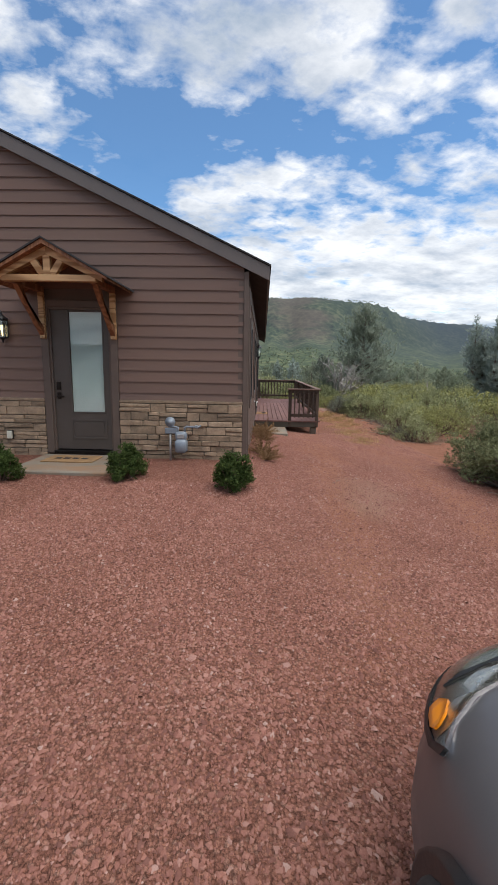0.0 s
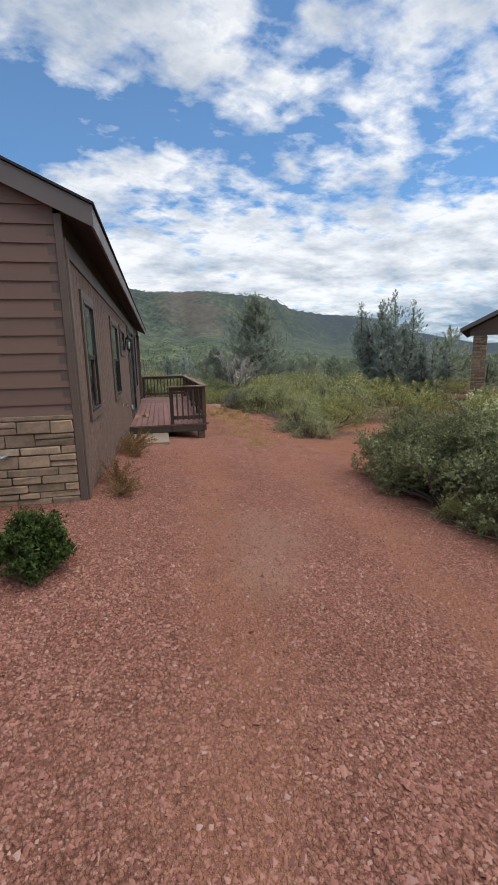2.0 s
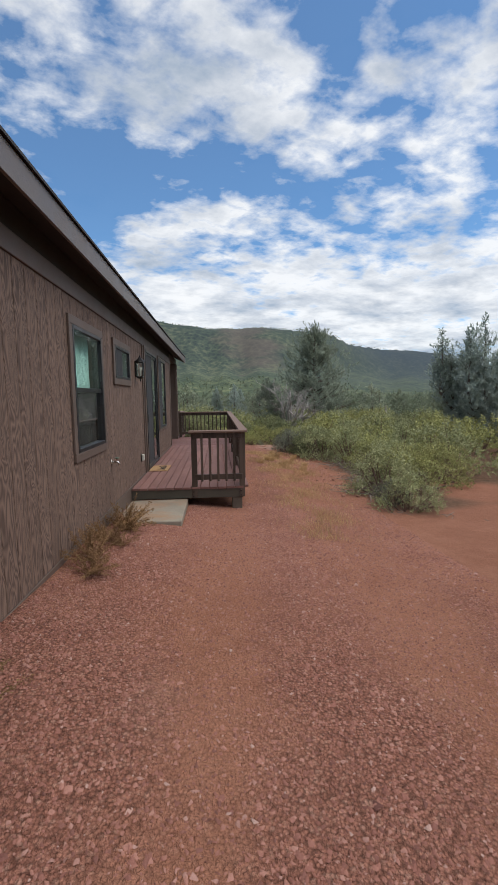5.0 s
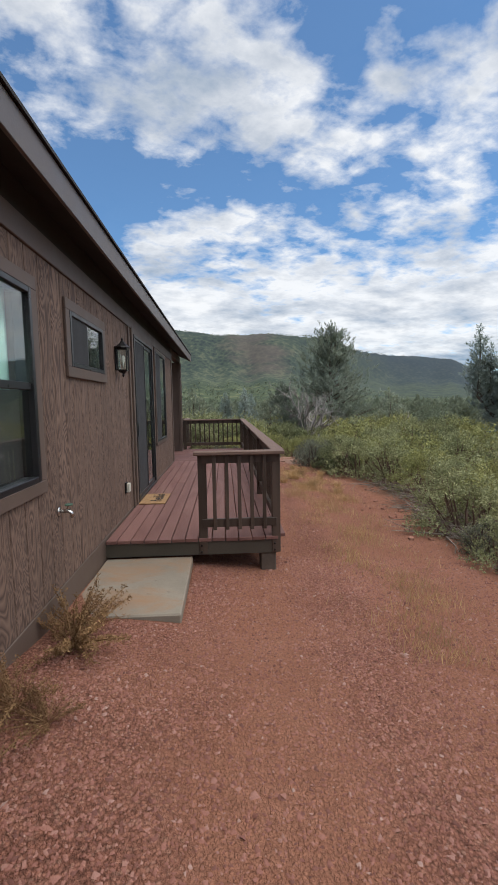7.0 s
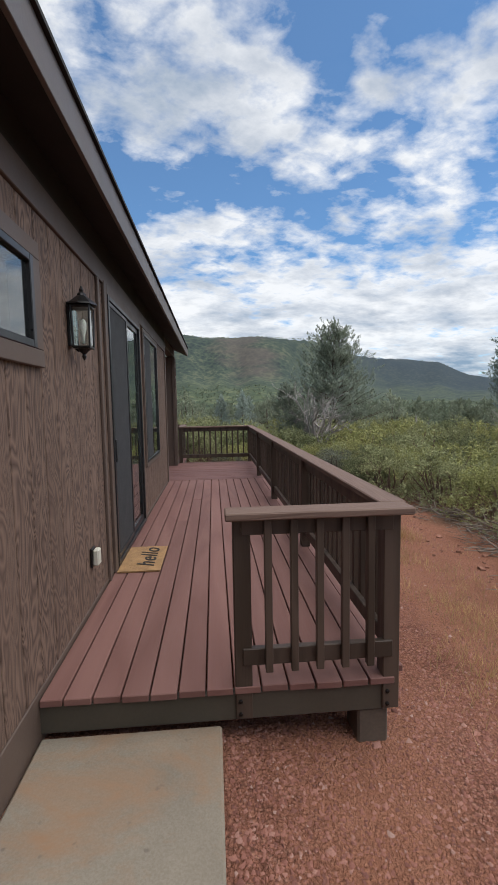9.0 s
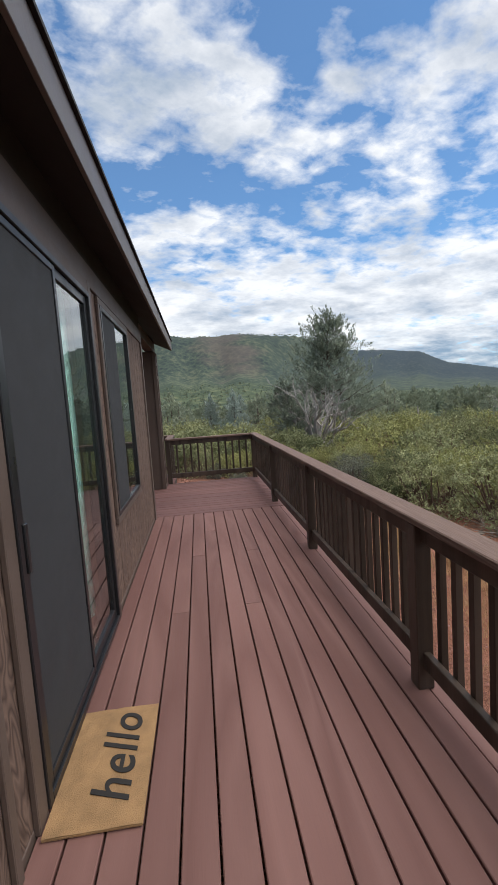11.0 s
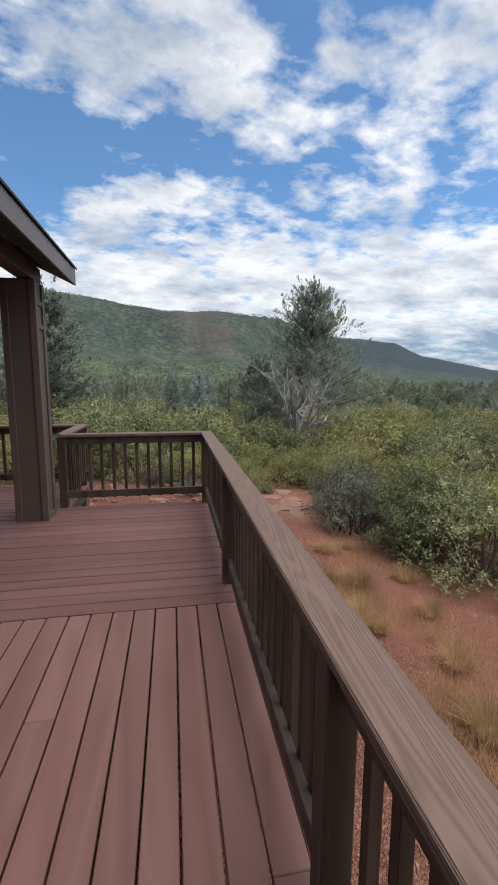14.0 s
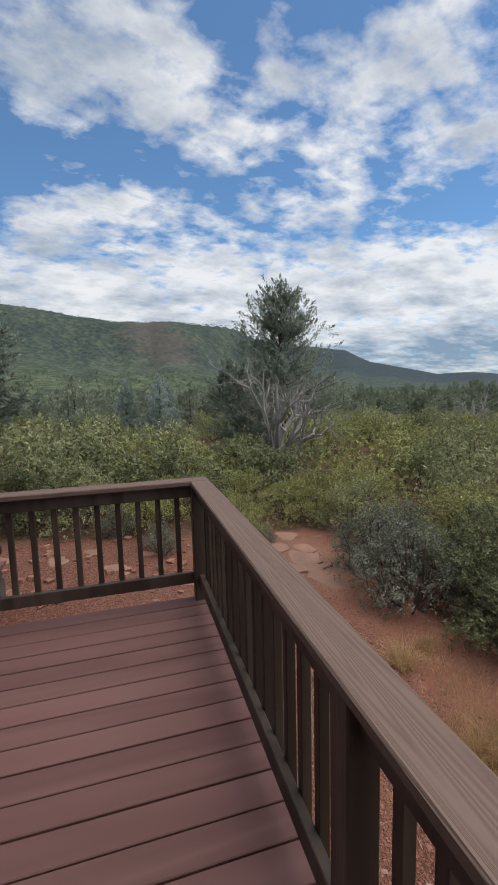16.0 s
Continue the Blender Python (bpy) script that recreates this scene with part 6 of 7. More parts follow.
# junipers and pines
def tree_meshes(seed, height, spread, clumps, leaves, size, leaf_m, bark_m, bare=0.18, cone=0.55, lean=0.0, rise=1.0, spires=1, slim=0.7, step=0.32):
    """A conifer: tapered trunk and limbs, and a crown of many upswept sprays with gaps."""
    rng = np.random.default_rng(seed)
    b = Build()
    H = height
    tr = 0.026 * H + 0.03
    starts, dirs, lens = [], [], []
    for sp in range(spires):
        a0 = rng.uniform(0, 2 * np.pi)
        off = np.array([np.cos(a0), np.sin(a0)]) * spread * (step * rng.uniform(0.6, 1.5) if sp else 0.0)
        top = H * (0.96 if sp == 0 else rng.uniform(0.72, 0.92))
        pts = [np.array([off[0] * min(1, max(z, 0) / (0.4 * H)) + lean * max(z, 0) / H + 0.05 * np.sin(z * 1.7 + seed), off[1] * min(1, max(z, 0) / (0.4 * H)) + 0.05 * np.cos(z * 1.3 + seed), z]) for z in np.linspace(-0.2, top, 9)]
        rad = tr * (1.0 if sp == 0 else 0.6)
        b.tube(pts, [rad * (1 - 0.93 * i / 8) for i in range(9)], 8, False)
        zs = [p[2] for p in pts]
        for i in range(clumps // spires):
            u = rng.random() ** 0.85
            z = top * (bare + (1 - bare) * u)
            a = rng.uniform(0, 2 * np.pi)
            reach = spread * (1.0 if sp == 0 and slim > 0.5 else slim) * (1 - u) ** cone * rng.uniform(0.30, 1.05) * (0.6 + 0.4 * min(1, (u + 0.02) / 0.15)) + 0.03
            zb = z * 0.88
            base = np.array([np.interp(zb, zs, [p[0] for p in pts]), np.interp(zb, zs, [p[1] for p in pts]), zb])
            tip = base + np.array([reach * np.cos(a), reach * np.sin(a), z - zb + 0.18 * reach * rise])
            if i % 3 == 0:
                mid = base * 0.5 + tip * 0.5 + np.array([0, 0, -0.05 * reach])
                b.tube([base, mid, tip], [rad * 0.30 * (1 - 0.7 * u), rad * 0.16 * (1 - 0.7 * u), 0.006], 5, False)
            for _ in range(4):
                d = np.array([np.cos(a) * 0.7, np.sin(a) * 0.7, 0.75 * rise]) + rng.normal(size=3) * 0.42
                starts.append(base + (tip - base) * rng.uniform(0.45, 1.0) + rng.normal(size=3) * 0.03 * H)
                dirs.append(d / np.linalg.norm(d))
                lens.append(H * rng.uniform(0.045, 0.085) * (0.7 + 0.5 * (1 - u)))
        starts += [pts[-1]] * 3
        dirs += [np.array([0, 0, 1.0]), np.array([0.3, 0, 0.95]), np.array([-0.2, 0.25, 0.94])]
        lens += [0.09 * H, 0.07 * H, 0.07 * H]
    starts, dirs, lens = np.array(starts), np.array(dirs), np.array(lens)
    leaves = int(leaves * 1.5)
    pick = rng.choice(len(starts), leaves, p=lens / lens.sum())
    s = rng.random(leaves)
    at = starts[pick] + dirs[pick] * (lens[pick] * s)[:, None] + rng.normal(size=(leaves, 3)) * (lens[pick] * 0.20 * (1.08 - s))[:, None]
    out = at - np.array([0, 0, 0.42 * H])
    out = out / np.linalg.norm(out, axis=1, keepdims=True) + np.array([0, 0, 0.5])
    v, f = spray_arrays(rng, at, dirs[pick] * 0.8 + rng.normal(size=(leaves, 3)) * 0.55, size * 1.5, 0.36, True, out)
    return b.mesh("trunk", bark_m), quad_mesh("crown", v, f, leaf_m)


def bare_limbs(seed, n, reach, height, lift=0.5, thick=0.065):
    """Grey dead limbs that fork as they rise."""
    rng = np.random.default_rng(seed)
    b = Build()

    def fork(p, d, length, r, depth):
        q = p + d * length * 0.5 + rng.normal(size=3) * 0.04 * length
        e = p + d * length + rng.normal(size=3) * 0.07 * length
        b.tube([p, q, e], [r, r * 0.8, r * 0.6], 5, False)
        if depth:
            for _ in range(2 + (rng.random() < 0.45)):
                k = d + rng.normal(size=3) * 0.5 + np.array([0, 0, 0.18])
                fork(e if rng.random() < 0.7 else q, k / np.linalg.norm(k), length * rng.uniform(0.5, 0.78), r * 0.55, depth - 1)
    b.tube([(0, 0, -0.2), (0.05, 0.02, height * 0.5), (0.0, 0.05, height)], [0.13, 0.09, 0.03], 7, False)
    for i in range(n):
        a = 2 * np.pi * i / n + rng.uniform(-0.4, 0.4)
        d = np.array([np.cos(a) * 0.85, np.sin(a) * 0.85, rng.uniform(lift, lift + 0.8)])
        fork(np.array([0.08 * np.cos(a), 0.08 * np.sin(a), rng.uniform(0.0, height * 0.3)]), d / np.linalg.norm(d), reach * rng.uniform(0.6, 1.0), thick * rng.uniform(0.6, 1.0), 4 if thick > 0.08 else 3)
    return b


def trees():
    rnd = random.Random(9)
    j = tree_meshes(51, 8.0, 4.3, 330, 42000, 0.085, M["leaf_jun"], M["bark"], 0.05, 0.60, rise=1.25)
    plant("juniper_tree", j, on_ground(9.15, 33.1, 40), "tall dense grey-green juniper behind the dead limbs", "tree", "", ("trunk", "crown"))
    j = tree_meshes(57, 3.3, 1.5, 120, 11000, 0.07, M["leaf_jun"], M["dead"], 0.10, 0.35, lean=-0.9)
    t = plant("juniper_tree", j, on_ground(5.35, 24.9, 0), "half dead juniper with silvery forked limbs", "tree", "", ("trunk", "crown"))
    part("dead_limb", bare_limbs(6, 12, 1.5, 2.7, 1.15, 0.11), M["dead"], t, "bare silver-grey forked limbs").location = (0.35, -0.75, 0)
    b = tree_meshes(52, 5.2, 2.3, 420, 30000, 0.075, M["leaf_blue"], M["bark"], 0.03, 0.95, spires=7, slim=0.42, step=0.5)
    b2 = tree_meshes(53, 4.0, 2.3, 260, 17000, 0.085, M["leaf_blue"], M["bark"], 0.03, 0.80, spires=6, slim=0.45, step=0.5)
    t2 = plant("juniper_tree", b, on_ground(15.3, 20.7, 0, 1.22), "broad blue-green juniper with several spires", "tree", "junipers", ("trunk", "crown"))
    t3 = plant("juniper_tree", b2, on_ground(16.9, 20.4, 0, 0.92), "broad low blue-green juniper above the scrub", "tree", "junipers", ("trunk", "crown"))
    for x, y, s, a in ((14.75, 21.3, 1.0, 120),):
        put(t2, on_ground(x, y, a, s))
    for x, y, s, a in ((18.0, 20.6, 0.8, 50), (2.6, 29.5, 0.75, 20)):
        put(t3, on_ground(x, y, a, s))
    p = tree_meshes(54, 6.2, 2.6, 170, 20000, 0.10, M["leaf_jun"], M["bark"], 0.15, 0.35, 0.0, 0.35)
    t4 = plant("pine_tree", p, on_ground(-3.9, 29.0, 0), "dark pine with flat tiers and bare upper twigs", "tree", "", ("trunk", "crown"))
    part("dead_limb", bare_limbs(16, 5, 1.0, 6.0), M["dead"], t4, "bare grey twigs")
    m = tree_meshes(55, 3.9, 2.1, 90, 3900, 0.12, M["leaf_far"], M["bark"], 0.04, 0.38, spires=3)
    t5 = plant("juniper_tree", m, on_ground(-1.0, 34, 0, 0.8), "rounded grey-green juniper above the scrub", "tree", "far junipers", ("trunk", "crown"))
    spots = []
    while len(spots) < 44:
        r, az = rnd.uniform(27, 58), radians(rnd.uniform(-42, 62))
        x, y = 1.5 + r * math.sin(az), 4 + r * math.cos(az)
        if min([math.hypot(x - p, y - q) for p, q in spots] + [math.hypot(x - 9.1, y - 33.1) - 1.5, math.hypot(x - 5.5, y - 24.9) - 1.0]) < 2.6:
            continue
        spots.append((x, y))
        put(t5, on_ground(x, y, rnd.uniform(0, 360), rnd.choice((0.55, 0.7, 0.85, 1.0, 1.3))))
    for k, (x, y) in enumerate(((24.0, 36.0), (26.0, 38.0), (15.0, 33.0))):
        d = tagged(new("dead_snag", bare_limbs(70 + k, 4, 1.3, 2.0).mesh("dead_snag", M["dead"])), "bare grey dead tree in the scrub", "dead tree", "dead snags")
        d.matrix_world = on_ground(x, y, 0, 0.9)


trees()


def far_woods():
    """Scrub and trees out to the mesa's rim, too many to count."""
    rng = np.random.default_rng(77)
    V, F, o = [], [], 0

    def batch(n, r0, r1, power, az0, az1, per, leaf, hmin, hmax):
        nonlocal o
        r = r0 + (r1 - r0) * rng.random(n) ** power
        az = np.radians(rng.uniform(az0, az1, n))
        x, y = CENTRE[0] + r * np.sin(az), CENTRE[1] + r * np.cos(az)
        z = ground_height(x, y)
        h = rng.uniform(hmin, hmax, n)
        d = rng.normal(size=(n, per, 3))
        d /= np.linalg.norm(d, axis=2, keepdims=True)
        q = rng.random((n, per)) ** 0.4
        wid = h[:, None] * rng.uniform(0.25, 0.5, (n, 1))
        u = (d[..., 2] * q + 1) / 2
        taper = 1.15 - 0.75 * u
        at = np.stack([x[:, None] + d[..., 0] * q * wid * taper, y[:, None] + d[..., 1] * q * wid * taper, z[:, None] + u * h[:, None]], -1)
        nr = d * 0.35 + np.array([0, 0, 1.0]) + rng.normal(size=d.shape) * 0.25
        v, f = spray_arrays(rng, at.reshape(-1, 3), nr.reshape(-1, 3) + d.reshape(-1, 3) * 0.8, leaf * 1.2, 0.9, True)
        V.append(v)
        F.append(f + o)
        o += len(v)
    batch(420, 42, 95, 1.0, -50, 75, 190, 0.30, 1.6, 3.8)
    batch(1000, 80, 260, 1.2, -50, 75, 70, 0.60, 2.0, 4.6)
    batch(2600, 240, 700, 1.0, -40, 60, 22, 0.9, 1.8, 3.6)
    # the trees along the mesa's rim
    az = rng.uniform(-40, 48, 520)
    rim = (1150 + 1150 * smoothstep(8.0, 26.0, az)) * rng.uniform(0.985, 1.0, 520)
    row = np.repeat(np.stack([CENTRE[0] + rim * np.sin(np.radians(az)), CENTRE[1] + rim * np.cos(np.radians(az))], 1), 8, 0)
    grow = np.repeat(rng.uniform(1.0, 3.6, 520) * rim / 1400, 8)
    row += rng.normal(size=row.shape) * (grow * 0.25)[:, None]
    at = np.column_stack([row, ground_height(row[:, 0], row[:, 1]) + rng.random(len(row)) * grow * 0.45 - 0.8])
    v, f = spray_arrays(rng, at, rng.normal(size=at.shape) * 0.4 + np.array([0, 0, 0.7]), 1.9, 0.9, True)
    V.append(v)
    F.append(f + o)
    # The pale greens carry the valley haze in their colour.
    me = quad_mesh("far_woods", np.vstack(V), np.vstack(F), leaf_mat("far juniper woods", (0.150, 0.175, 0.120), (0.240, 0.265, 0.180), 0.95, 0.4, 0.05, 0.3))
    tagged(new("far_woods", me), "grey-green juniper woods covering the valley and mesa", "woods", "", "stuff")


far_woods()


# dry grass, weeds, twigs, stones
def tuft_mesh(seed, blades, height, spread, width, material, droop=0.5):
    rng = np.random.default_rng(seed)
    a = rng.uniform(0, 2 * np.pi, blades)
    r = spread * 0.35 * np.sqrt(rng.random(blades))
    h = height * rng.uniform(0.45, 1.1, blades)
    out = spread * rng.uniform(0.2, 1.0, blades)
    p0 = np.stack([r * np.cos(a), r * np.sin(a), np.full(blades, -0.01)], 1)
    dirn = np.stack([np.cos(a), np.sin(a), np.zeros(blades)], 1)
    p1 = p0 + dirn * (out * 0.4)[:, None] + np.array([0, 0, 1]) * (h * 0.65)[:, None]
    p2 = p0 + dirn * out[:, None] + np.array([0, 0, 1]) * (h * (1 - 0.25 * droop))[:, None]
    side = np.stack([-np.sin(a), np.cos(a), np.zeros(blades)], 1) * width
    v = np.stack([p0 - side, p0 + side, p1 + side * 0.8, p1 - side * 0.8, p2 + side * 0.15, p2 - side * 0.15], 1).reshape(-1, 3)
    i = np.arange(blades)[:, None] * 6
    f = np.concatenate([i + np.array([[0, 1, 2, 3]]), i + np.array([[3, 2, 4, 5]])], 0)
    return quad_mesh("tuft", v, f, material)


def weed_mesh(seed):
    """A dried weed: arching stalks feathered with withered leaves."""
    rng = np.random.default_rng(seed)
    b = Build()
    pts = []
    for i in range(26):
        a = rng.uniform(0, 2 * np.pi)
        L = rng.uniform(0.22, 0.50)
        tilt = rng.uniform(0.3, 1.15)
        d = np.array([np.cos(a) * tilt, np.sin(a) * tilt, 1.0 - 0.55 * tilt])
        p = [d * L * s + np.array([0, 0, -0.10 * tilt * L * s * s]) for s in (0, 0.35, 0.7, 1.0)]
        b.tube(p, [0.005, 0.004, 0.003, 0.0015], 4, False)
        for s in np.linspace(0.25, 1.0, 26):
            pts.append(d * L * s + np.array([0, 0, -0.10 * tilt * L * s * s]) + rng.normal(size=3) * 0.010)
    pts = np.repeat(np.array(pts), 6, 0) + rng.normal(size=(len(pts) * 6, 3)) * 0.009
    v, f = leaf_arrays(rng, pts, rng.normal(size=pts.shape), 0.020, 0.30)
    return b.mesh("stalks", M["weed"]), quad_mesh("withered_leaves", v, f, M["weed"])


def small_plants():
    rnd = random.Random(14)
    w = plant("dried_weed", weed_mesh(1), on_ground(0.22, 0.75, 20, 1.0), "dried brown weed against the house wall", "weed", "dried weeds", ("stalk_growth", "foliage"))
    for x, y, s in ((0.24, 3.05, 1.0), (0.30, 2.75, 0.7), (0.26, 4.35, 1.15), (0.20, 4.60, 0.9), (0.42, 3.55, 0.6), (0.22, 3.65, 0.8), (0.30, 0.35, 0.55), (0.30, 0.15, 0.8)):
        put(w, on_ground(x, y, rnd.uniform(0, 360), s))
    g = [plant("dry_grass", (tuft_mesh(s, 340, 0.24, 0.27, 0.0018, M["straw"]),), on_ground(x, y, 0), "golden dry grass tuft on red gravel", "grass tuft", "dry grass tufts", ("blade_growth",))
         for s, x, y in ((1, 3.35, 11.7), (2, 3.05, 13.0))]
    for x, y, s in ((3.9, 11.3, 0.9), (3.6, 12.4, 0.8), (3.3, 13.9, 0.6), (3.9, 13.2, 0.75), (2.75, 12.2, 0.8), (3.8, 10.4, 0.5), (4.1, 12.1, 0.8), (3.4, 14.8, 0.8), (3.45, 13.85, 1.0), (4.1, 14.0, 0.9), (3.15, 13.3, 0.55), (3.2, 12.9, 0.6), (3.8, 15.0, 0.5)):
        put(g[rnd.randrange(2)], on_ground(x, y, rnd.uniform(0, 360), s))
    rng = np.random.default_rng(8)
    n = 34000
    y = np.where(rng.random(n) < 0.35, rng.uniform(4.2, 10.0, n), rng.uniform(10.0, 15.2, n))
    x = np.interp(y, [4.2, 7, 10, 14.5], [3.0, 3.05, 3.4, 3.1]) + rng.normal(size=n) * np.interp(y, [4.2, 8, 14.5], [0.25, 0.40, 0.45])
    keep = (np.sin(x * 5 + 1) * np.sin(y * 3.1) + rng.normal(size=n) * 0.45 > 0.12) & (x > 2.15)
    x, y = x[keep], y[keep]
    n = len(x)
    z = ground_height(x, y)
    h = rng.uniform(0.02, 0.10, n) * np.interp(y, [8, 10.5], [1.0, 1.4])
    a = rng.uniform(0, 2 * np.pi, n)
    lean = np.stack([np.cos(a), np.sin(a), np.zeros(n)], 1) * (h * 0.6)[:, None]
    side = np.stack([-np.sin(a), np.cos(a), np.zeros(n)], 1) * 0.0025
    p = np.stack([x, y, z - 0.005], 1)
    v = np.stack([p - side, p + side, p + lean + np.array([0, 0, 1]) * h[:, None] + side * 0.2, p + lean + np.array([0, 0, 1]) * h[:, None] - side * 0.2], 1).reshape(-1, 3)
    me = quad_mesh("thin_dry_grass", v, np.arange(4 * n).reshape(-1, 4), M["straw"])
    tagged(new("thin_dry_grass", me), "thin golden dry grass along the gravel shoulder", "grass", "", "stuff")
    # dead twigs under the scrub's edge
    b = Build()
    for k in range(420):
        yy = rng.uniform(-1.2, 18.4)
        xx = float(drive_edge(yy)) + abs(rng.normal()) * 0.30 + 0.10
        if rng.random() < 0.35:
            yy = rng.uniform(8.6, 12.5)
            xx = float(drive_edge(yy)) + rng.uniform(-0.1, 0.7)
        if 2.2 < yy < 5.2:
            continue
        zz = float(ground_height(xx, yy))
        a, L = rng.uniform(0, 6.28), rng.uniform(0.10, 0.36)
        p = np.array([xx, yy, zz + 0.012])
        d = np.array([np.cos(a), np.sin(a), rng.uniform(0.0, 0.12)])
        b.tube([p, p + d * L * 0.5 + rng.normal(size=3) * 0.03, p + d * L + rng.normal(size=3) * 0.04], [0.006, 0.005, 0.002], 5, False)
    for k in range(95):
        yy = rng.uniform(7.6, 12.4)
        xx = float(drive_edge(yy)) + rng.uniform(0.15, 0.95)
        a, L = rng.uniform(0, 6.28), rng.uniform(0.4, 1.1)
        p = np.array([xx, yy, float(ground_height(xx, yy)) + 0.03])
        d = np.array([np.cos(a), np.sin(a), rng.uniform(0.02, 0.22)])
        q = p + d * L * 0.55 + rng.normal(size=3) * 0.05
        b.tube([p, q, p + d * L + rng.normal(size=3) * 0.06], [0.014, 0.010, 0.004], 5, False)
        b.tube([q, q + (d + rng.normal(size=3) * 0.5) * L * 0.35], [0.008, 0.003], 5, False)
    tagged(new("dead_twigs", b.mesh("dead_twigs", M["brush"])), "dead grey twigs and brush on the soil", "twigs", "", "stuff")
    tw = Build()
    tw.tube([(0, 0, 0.012), (0.10, 0.07, 0.02), (0.17, 0.19, 0.014), (0.27, 0.24, 0.016)], [0.0045, 0.004, 0.0035, 0.002], 6, False)
    tw.tube([(0.17, 0.19, 0.014), (0.16, 0.27, 0.03)], [0.0025, 0.0015], 5, False)
    o = tagged(new("fallen_twig", tw.mesh("fallen_twig", M["brush"])), "bent dead twig lying on the gravel drive", "twig")
    o.matrix_world = on_ground(1.20, -0.86, 8, 0.6)
    # flat stones beyond the deck
    for k, (x, y, s) in enumerate(((3.55, 16.55, 0.30), (3.2, 16.9, 0.24), (3.55, 16.95, 0.26), (3.6, 17.25, 0.30), (3.75, 17.65, 0.24), (3.3, 17.7, 0.22), (2.0, 16.9, 0.20), (2.4, 17.5, 0.22), (1.1, 17.4, 0.18), (0.4, 17.7, 0.20), (0.8, 18.0, 0.16), (-0.3, 17.8, 0.22), (3.7, 18.3, 0.25), (1.5, 17.9, 0.13))):
        rr = random.Random(k)
        m = 11
        ring = [(s * rr.uniform(0.6, 1.25) * math.cos(6.283 * i / m), s * rr.uniform(0.5, 1.05) * math.sin(6.283 * i / m)) for i in range(m)]
        b = Build()
        b.v = [(px, py, -0.04) for px, py in ring] + [(px, py, 0.004) for px, py in ring] + [(px * 0.88, py * 0.88, 0.014 + rr.uniform(-0.006, 0.006)) for px, py in ring]
        b.f = [(i, (i + 1) % m, m + (i + 1) % m, m + i) for i in range(m)] + [(m + i, m + (i + 1) % m, 2 * m + (i + 1) % m, 2 * m + i) for i in range(m)] + [tuple(range(2 * m, 3 * m))]
        o = tagged(new("flagstone", b.mesh("flagstone", M["flag"])), "flat tan sandstone slab bedded in red soil", "stone", "flagstones")
        o.matrix_world = on_ground(x, y, rr.uniform(0, 360))


small_plants()


def rubble():
    """Angular red rocks on the soil beyond the deck's far end and by the drive."""
    rnd = random.Random(61)
    shapes = []
    for k in range(4):
        b = Build()
        b.box((-0.5, -0.4, -0.3), (0.5, 0.4, 0.3), 0.09)
        b.v = [(p[0] * (1 + rnd.uniform(-0.25, 0.25)), p[1] * (1 + rnd.uniform(-0.25, 0.25)), p[2] * (1 + rnd.uniform(-0.3, 0.3))) for p in b.v]
        shapes.append(b.mesh("red_rock", M["rubble"]))
    spots = [(rnd.uniform(-1.5, 2.6), rnd.gauss(17.3, 0.55), rnd.uniform(0.03, 0.11)) for _ in range(110)]
    spots += [(rnd.uniform(3.9, 4.9), rnd.uniform(7.2, 12.0), rnd.uniform(0.03, 0.09)) for _ in range(34)]
    for x, y, s in spots:
        o = tagged(new("red_rock", rnd.choice(shapes)), "small angular red sandstone rock on the soil", "rock", "red rocks")
        o.matrix_world = on_ground(x, y, rnd.uniform(0, 360), s, -0.12 * s) @ pose(0, 0, 0, rnd.uniform(-14, 14), rnd.uniform(-14, 14), 0)


rubble()


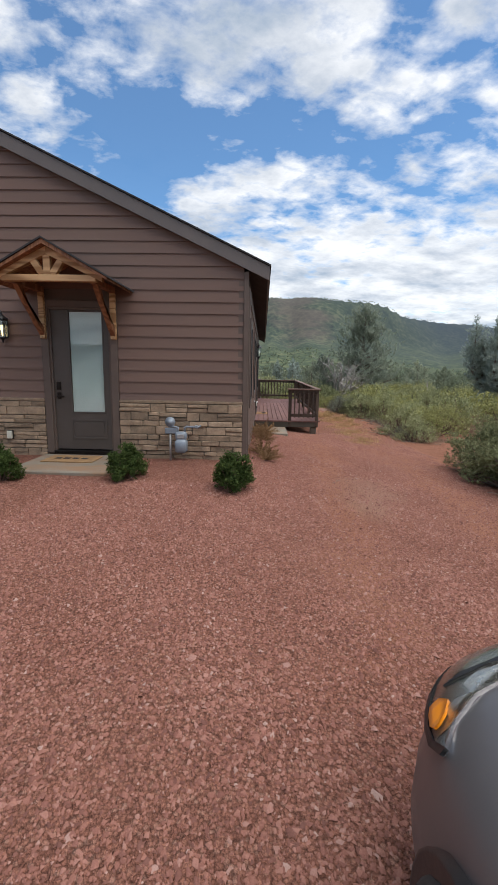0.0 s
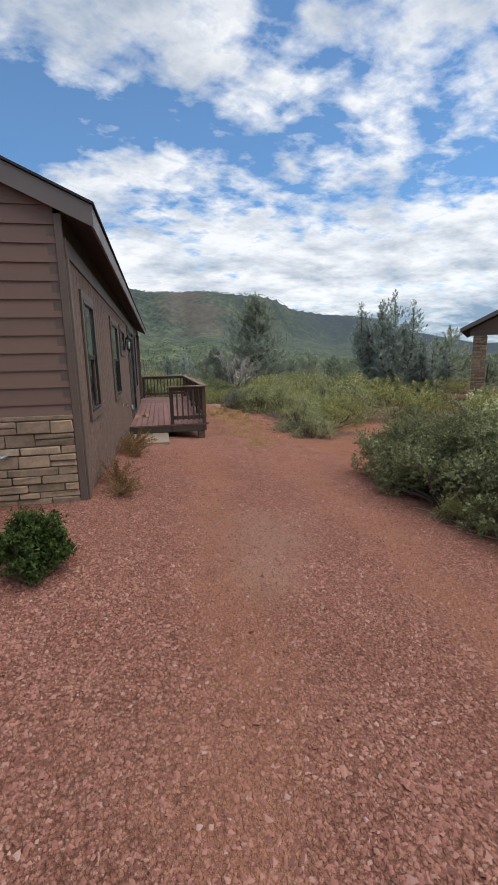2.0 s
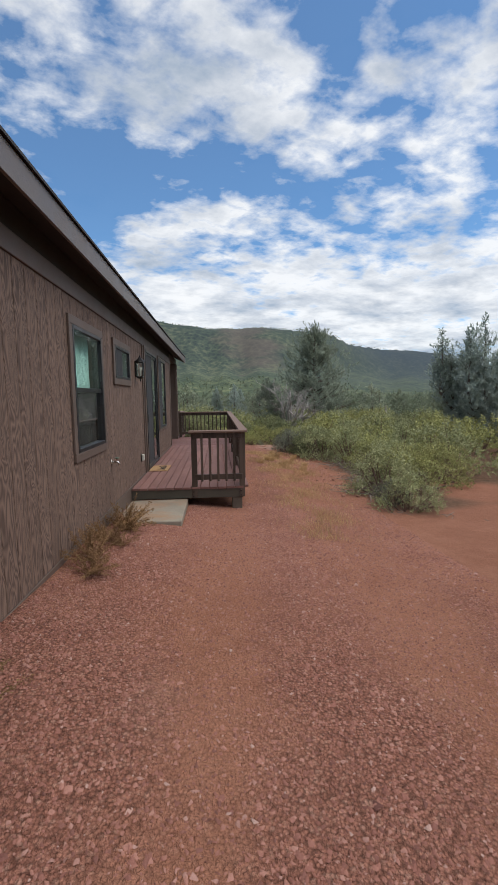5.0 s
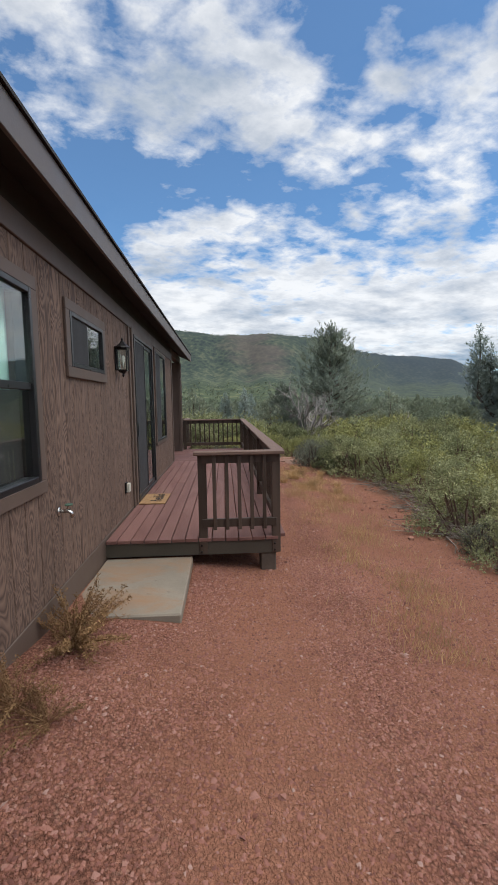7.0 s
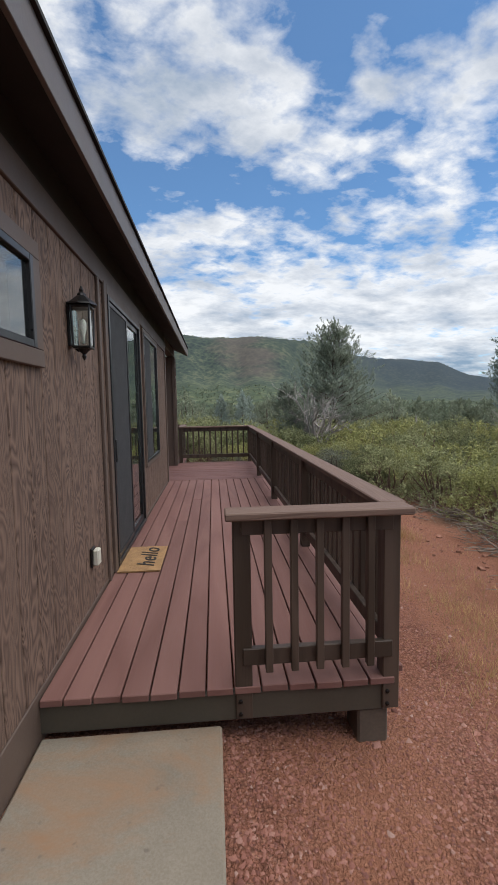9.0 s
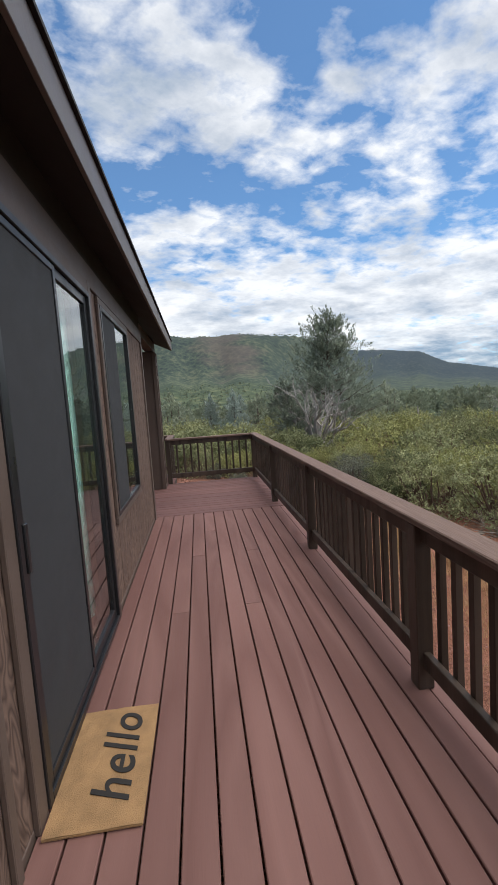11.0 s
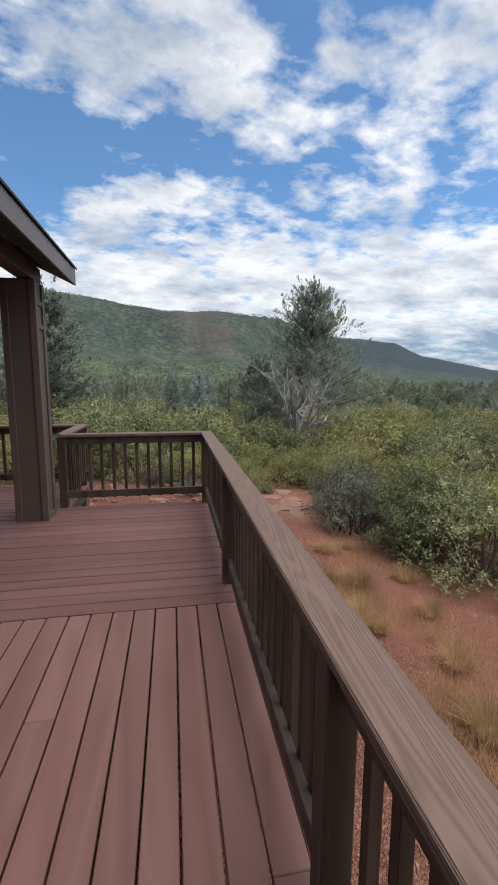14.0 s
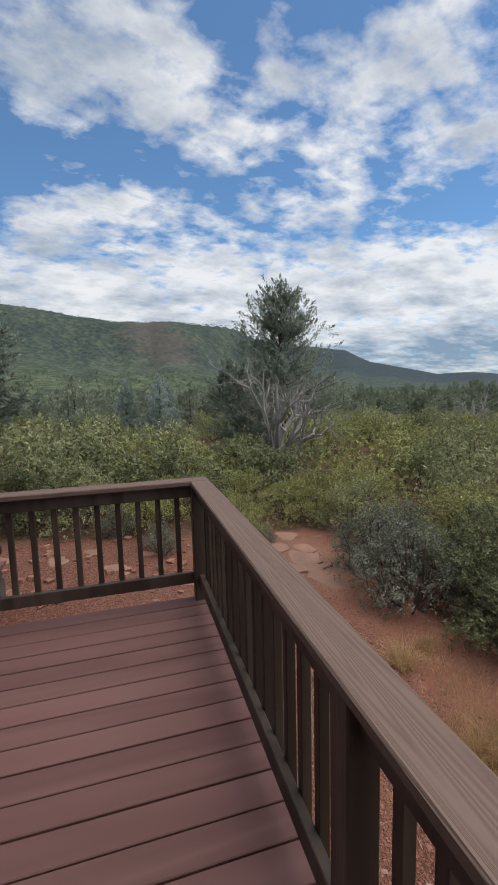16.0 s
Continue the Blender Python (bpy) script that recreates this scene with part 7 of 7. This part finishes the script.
def gravel():
    """Loose angular cinder stones over the drive."""
    rng = np.random.default_rng(5)
    zones = ((110000, -2.2, 3.6, -5.7, -1.4), (12000, -5.5, -2.2, -4.6, -1.2), (52000, -0.4, 4.0, -1.4, 3.0), (50000, 0.1, 4.2, 3.0, 6.6), (30000, 2.0, 4.6, 6.6, 17.5), (7000, -2.2, 3.6, -1.4, -0.05))
    x = np.concatenate([rng.uniform(a, c, n) for n, a, c, _, _ in zones])
    y = np.concatenate([rng.uniform(a, c, n) for n, _, _, a, c in zones])
    n = len(x)
    ok = (x < drive_edge(y) + 0.15) & ((y < -0.05) | (x > 0.05)) & ~((y > 4.79) & (y < 6.12) & (x < 0.95)) & ~((y > 6.05) & (y < 15.4) & (x < 1.9) & ~((y < 6.6)))
    ok &= ~((x > -3.06) & (x < -1.7) & (y > -1.17)) & ~((y > 15.2) & (x < 0.2))
    track = np.exp(-((x - 1.2 - 0.06 * (y + 2)) / 0.35) ** 2) + np.exp(-((x - 2.75 - 0.06 * (y + 2)) / 0.4) ** 2)
    bare = np.clip(0.75 * track * smoothstep(-5, -1.5, y) + 0.75 * smoothstep(3.6, 6.0, y) * smoothstep(2.6, 3.3, x) * (1 - smoothstep(9.5, 12.0, y)), 0, 1)
    patch = 0.5 + 0.5 * np.sin(x * 2.1 + 1.3 * np.sin(y * 1.1)) * np.sin(y * 1.7 + x)
    worn = np.exp(-(((x - 1.75) / 0.5) ** 2 + ((y + 0.9) / 0.6) ** 2)) + np.exp(-(((x - 1.45) / 0.3) ** 2 + ((y + 1.8) / 0.45) ** 2))
    ok &= rng.random(n) > 0.62 * bare + 0.35 * patch * (1 - bare) + 0.45 * worn
    x, y = x[ok], y[ok]
    n = len(x)
    z = ground_height(x, y)
    s = 0.0053 + 0.0088 * rng.random(n) ** 2.6
    s *= np.interp(y, [-4.2, -2.0, 3.0, 9.0], [0.95, 0.90, 0.90, 1.0])
    s *= np.where(rng.random(n) < 0.012, 1.7, 1.0)
    base = np.array([[-1, -0.9, -0.6], [1, -0.8, -0.6], [0.9, 1, -0.6], [-0.8, 0.9, -0.6], [0.0, 0.05, 0.62]])
    v = base[None] + rng.normal(size=(n, 5, 3)) * np.array([0.34, 0.36, 0.16])
    v *= rng.uniform(0.7, 1.3, (n, 1, 3)) * np.array([1, 1, 1.15])
    a = rng.uniform(0, 2 * np.pi, n)
    ca, sa = np.cos(a)[:, None], np.sin(a)[:, None]
    tilt = rng.normal(size=(n, 1)) * 0.35
    vx, vy, vz = v[..., 0], v[..., 1], v[..., 2]
    vz = vz + vx * tilt
    v = np.stack([vx * ca - vy * sa, vx * sa + vy * ca, vz], -1) * s[:, None, None]
    v += np.stack([x, y, z + s * 0.30], -1)[:, None]
    ft = np.array([[0, 1, 4], [1, 2, 4], [2, 3, 4], [3, 0, 4]])
    f = (np.arange(n)[:, None, None] * 5 + ft[None]).reshape(-1, 3)
    me = quad_mesh("loose_gravel", v.reshape(-1, 3), f, M["pebble"])
    tagged(new("loose_gravel", me), "loose angular red cinder gravel over the drive", "gravel", "", "stuff")


gravel()
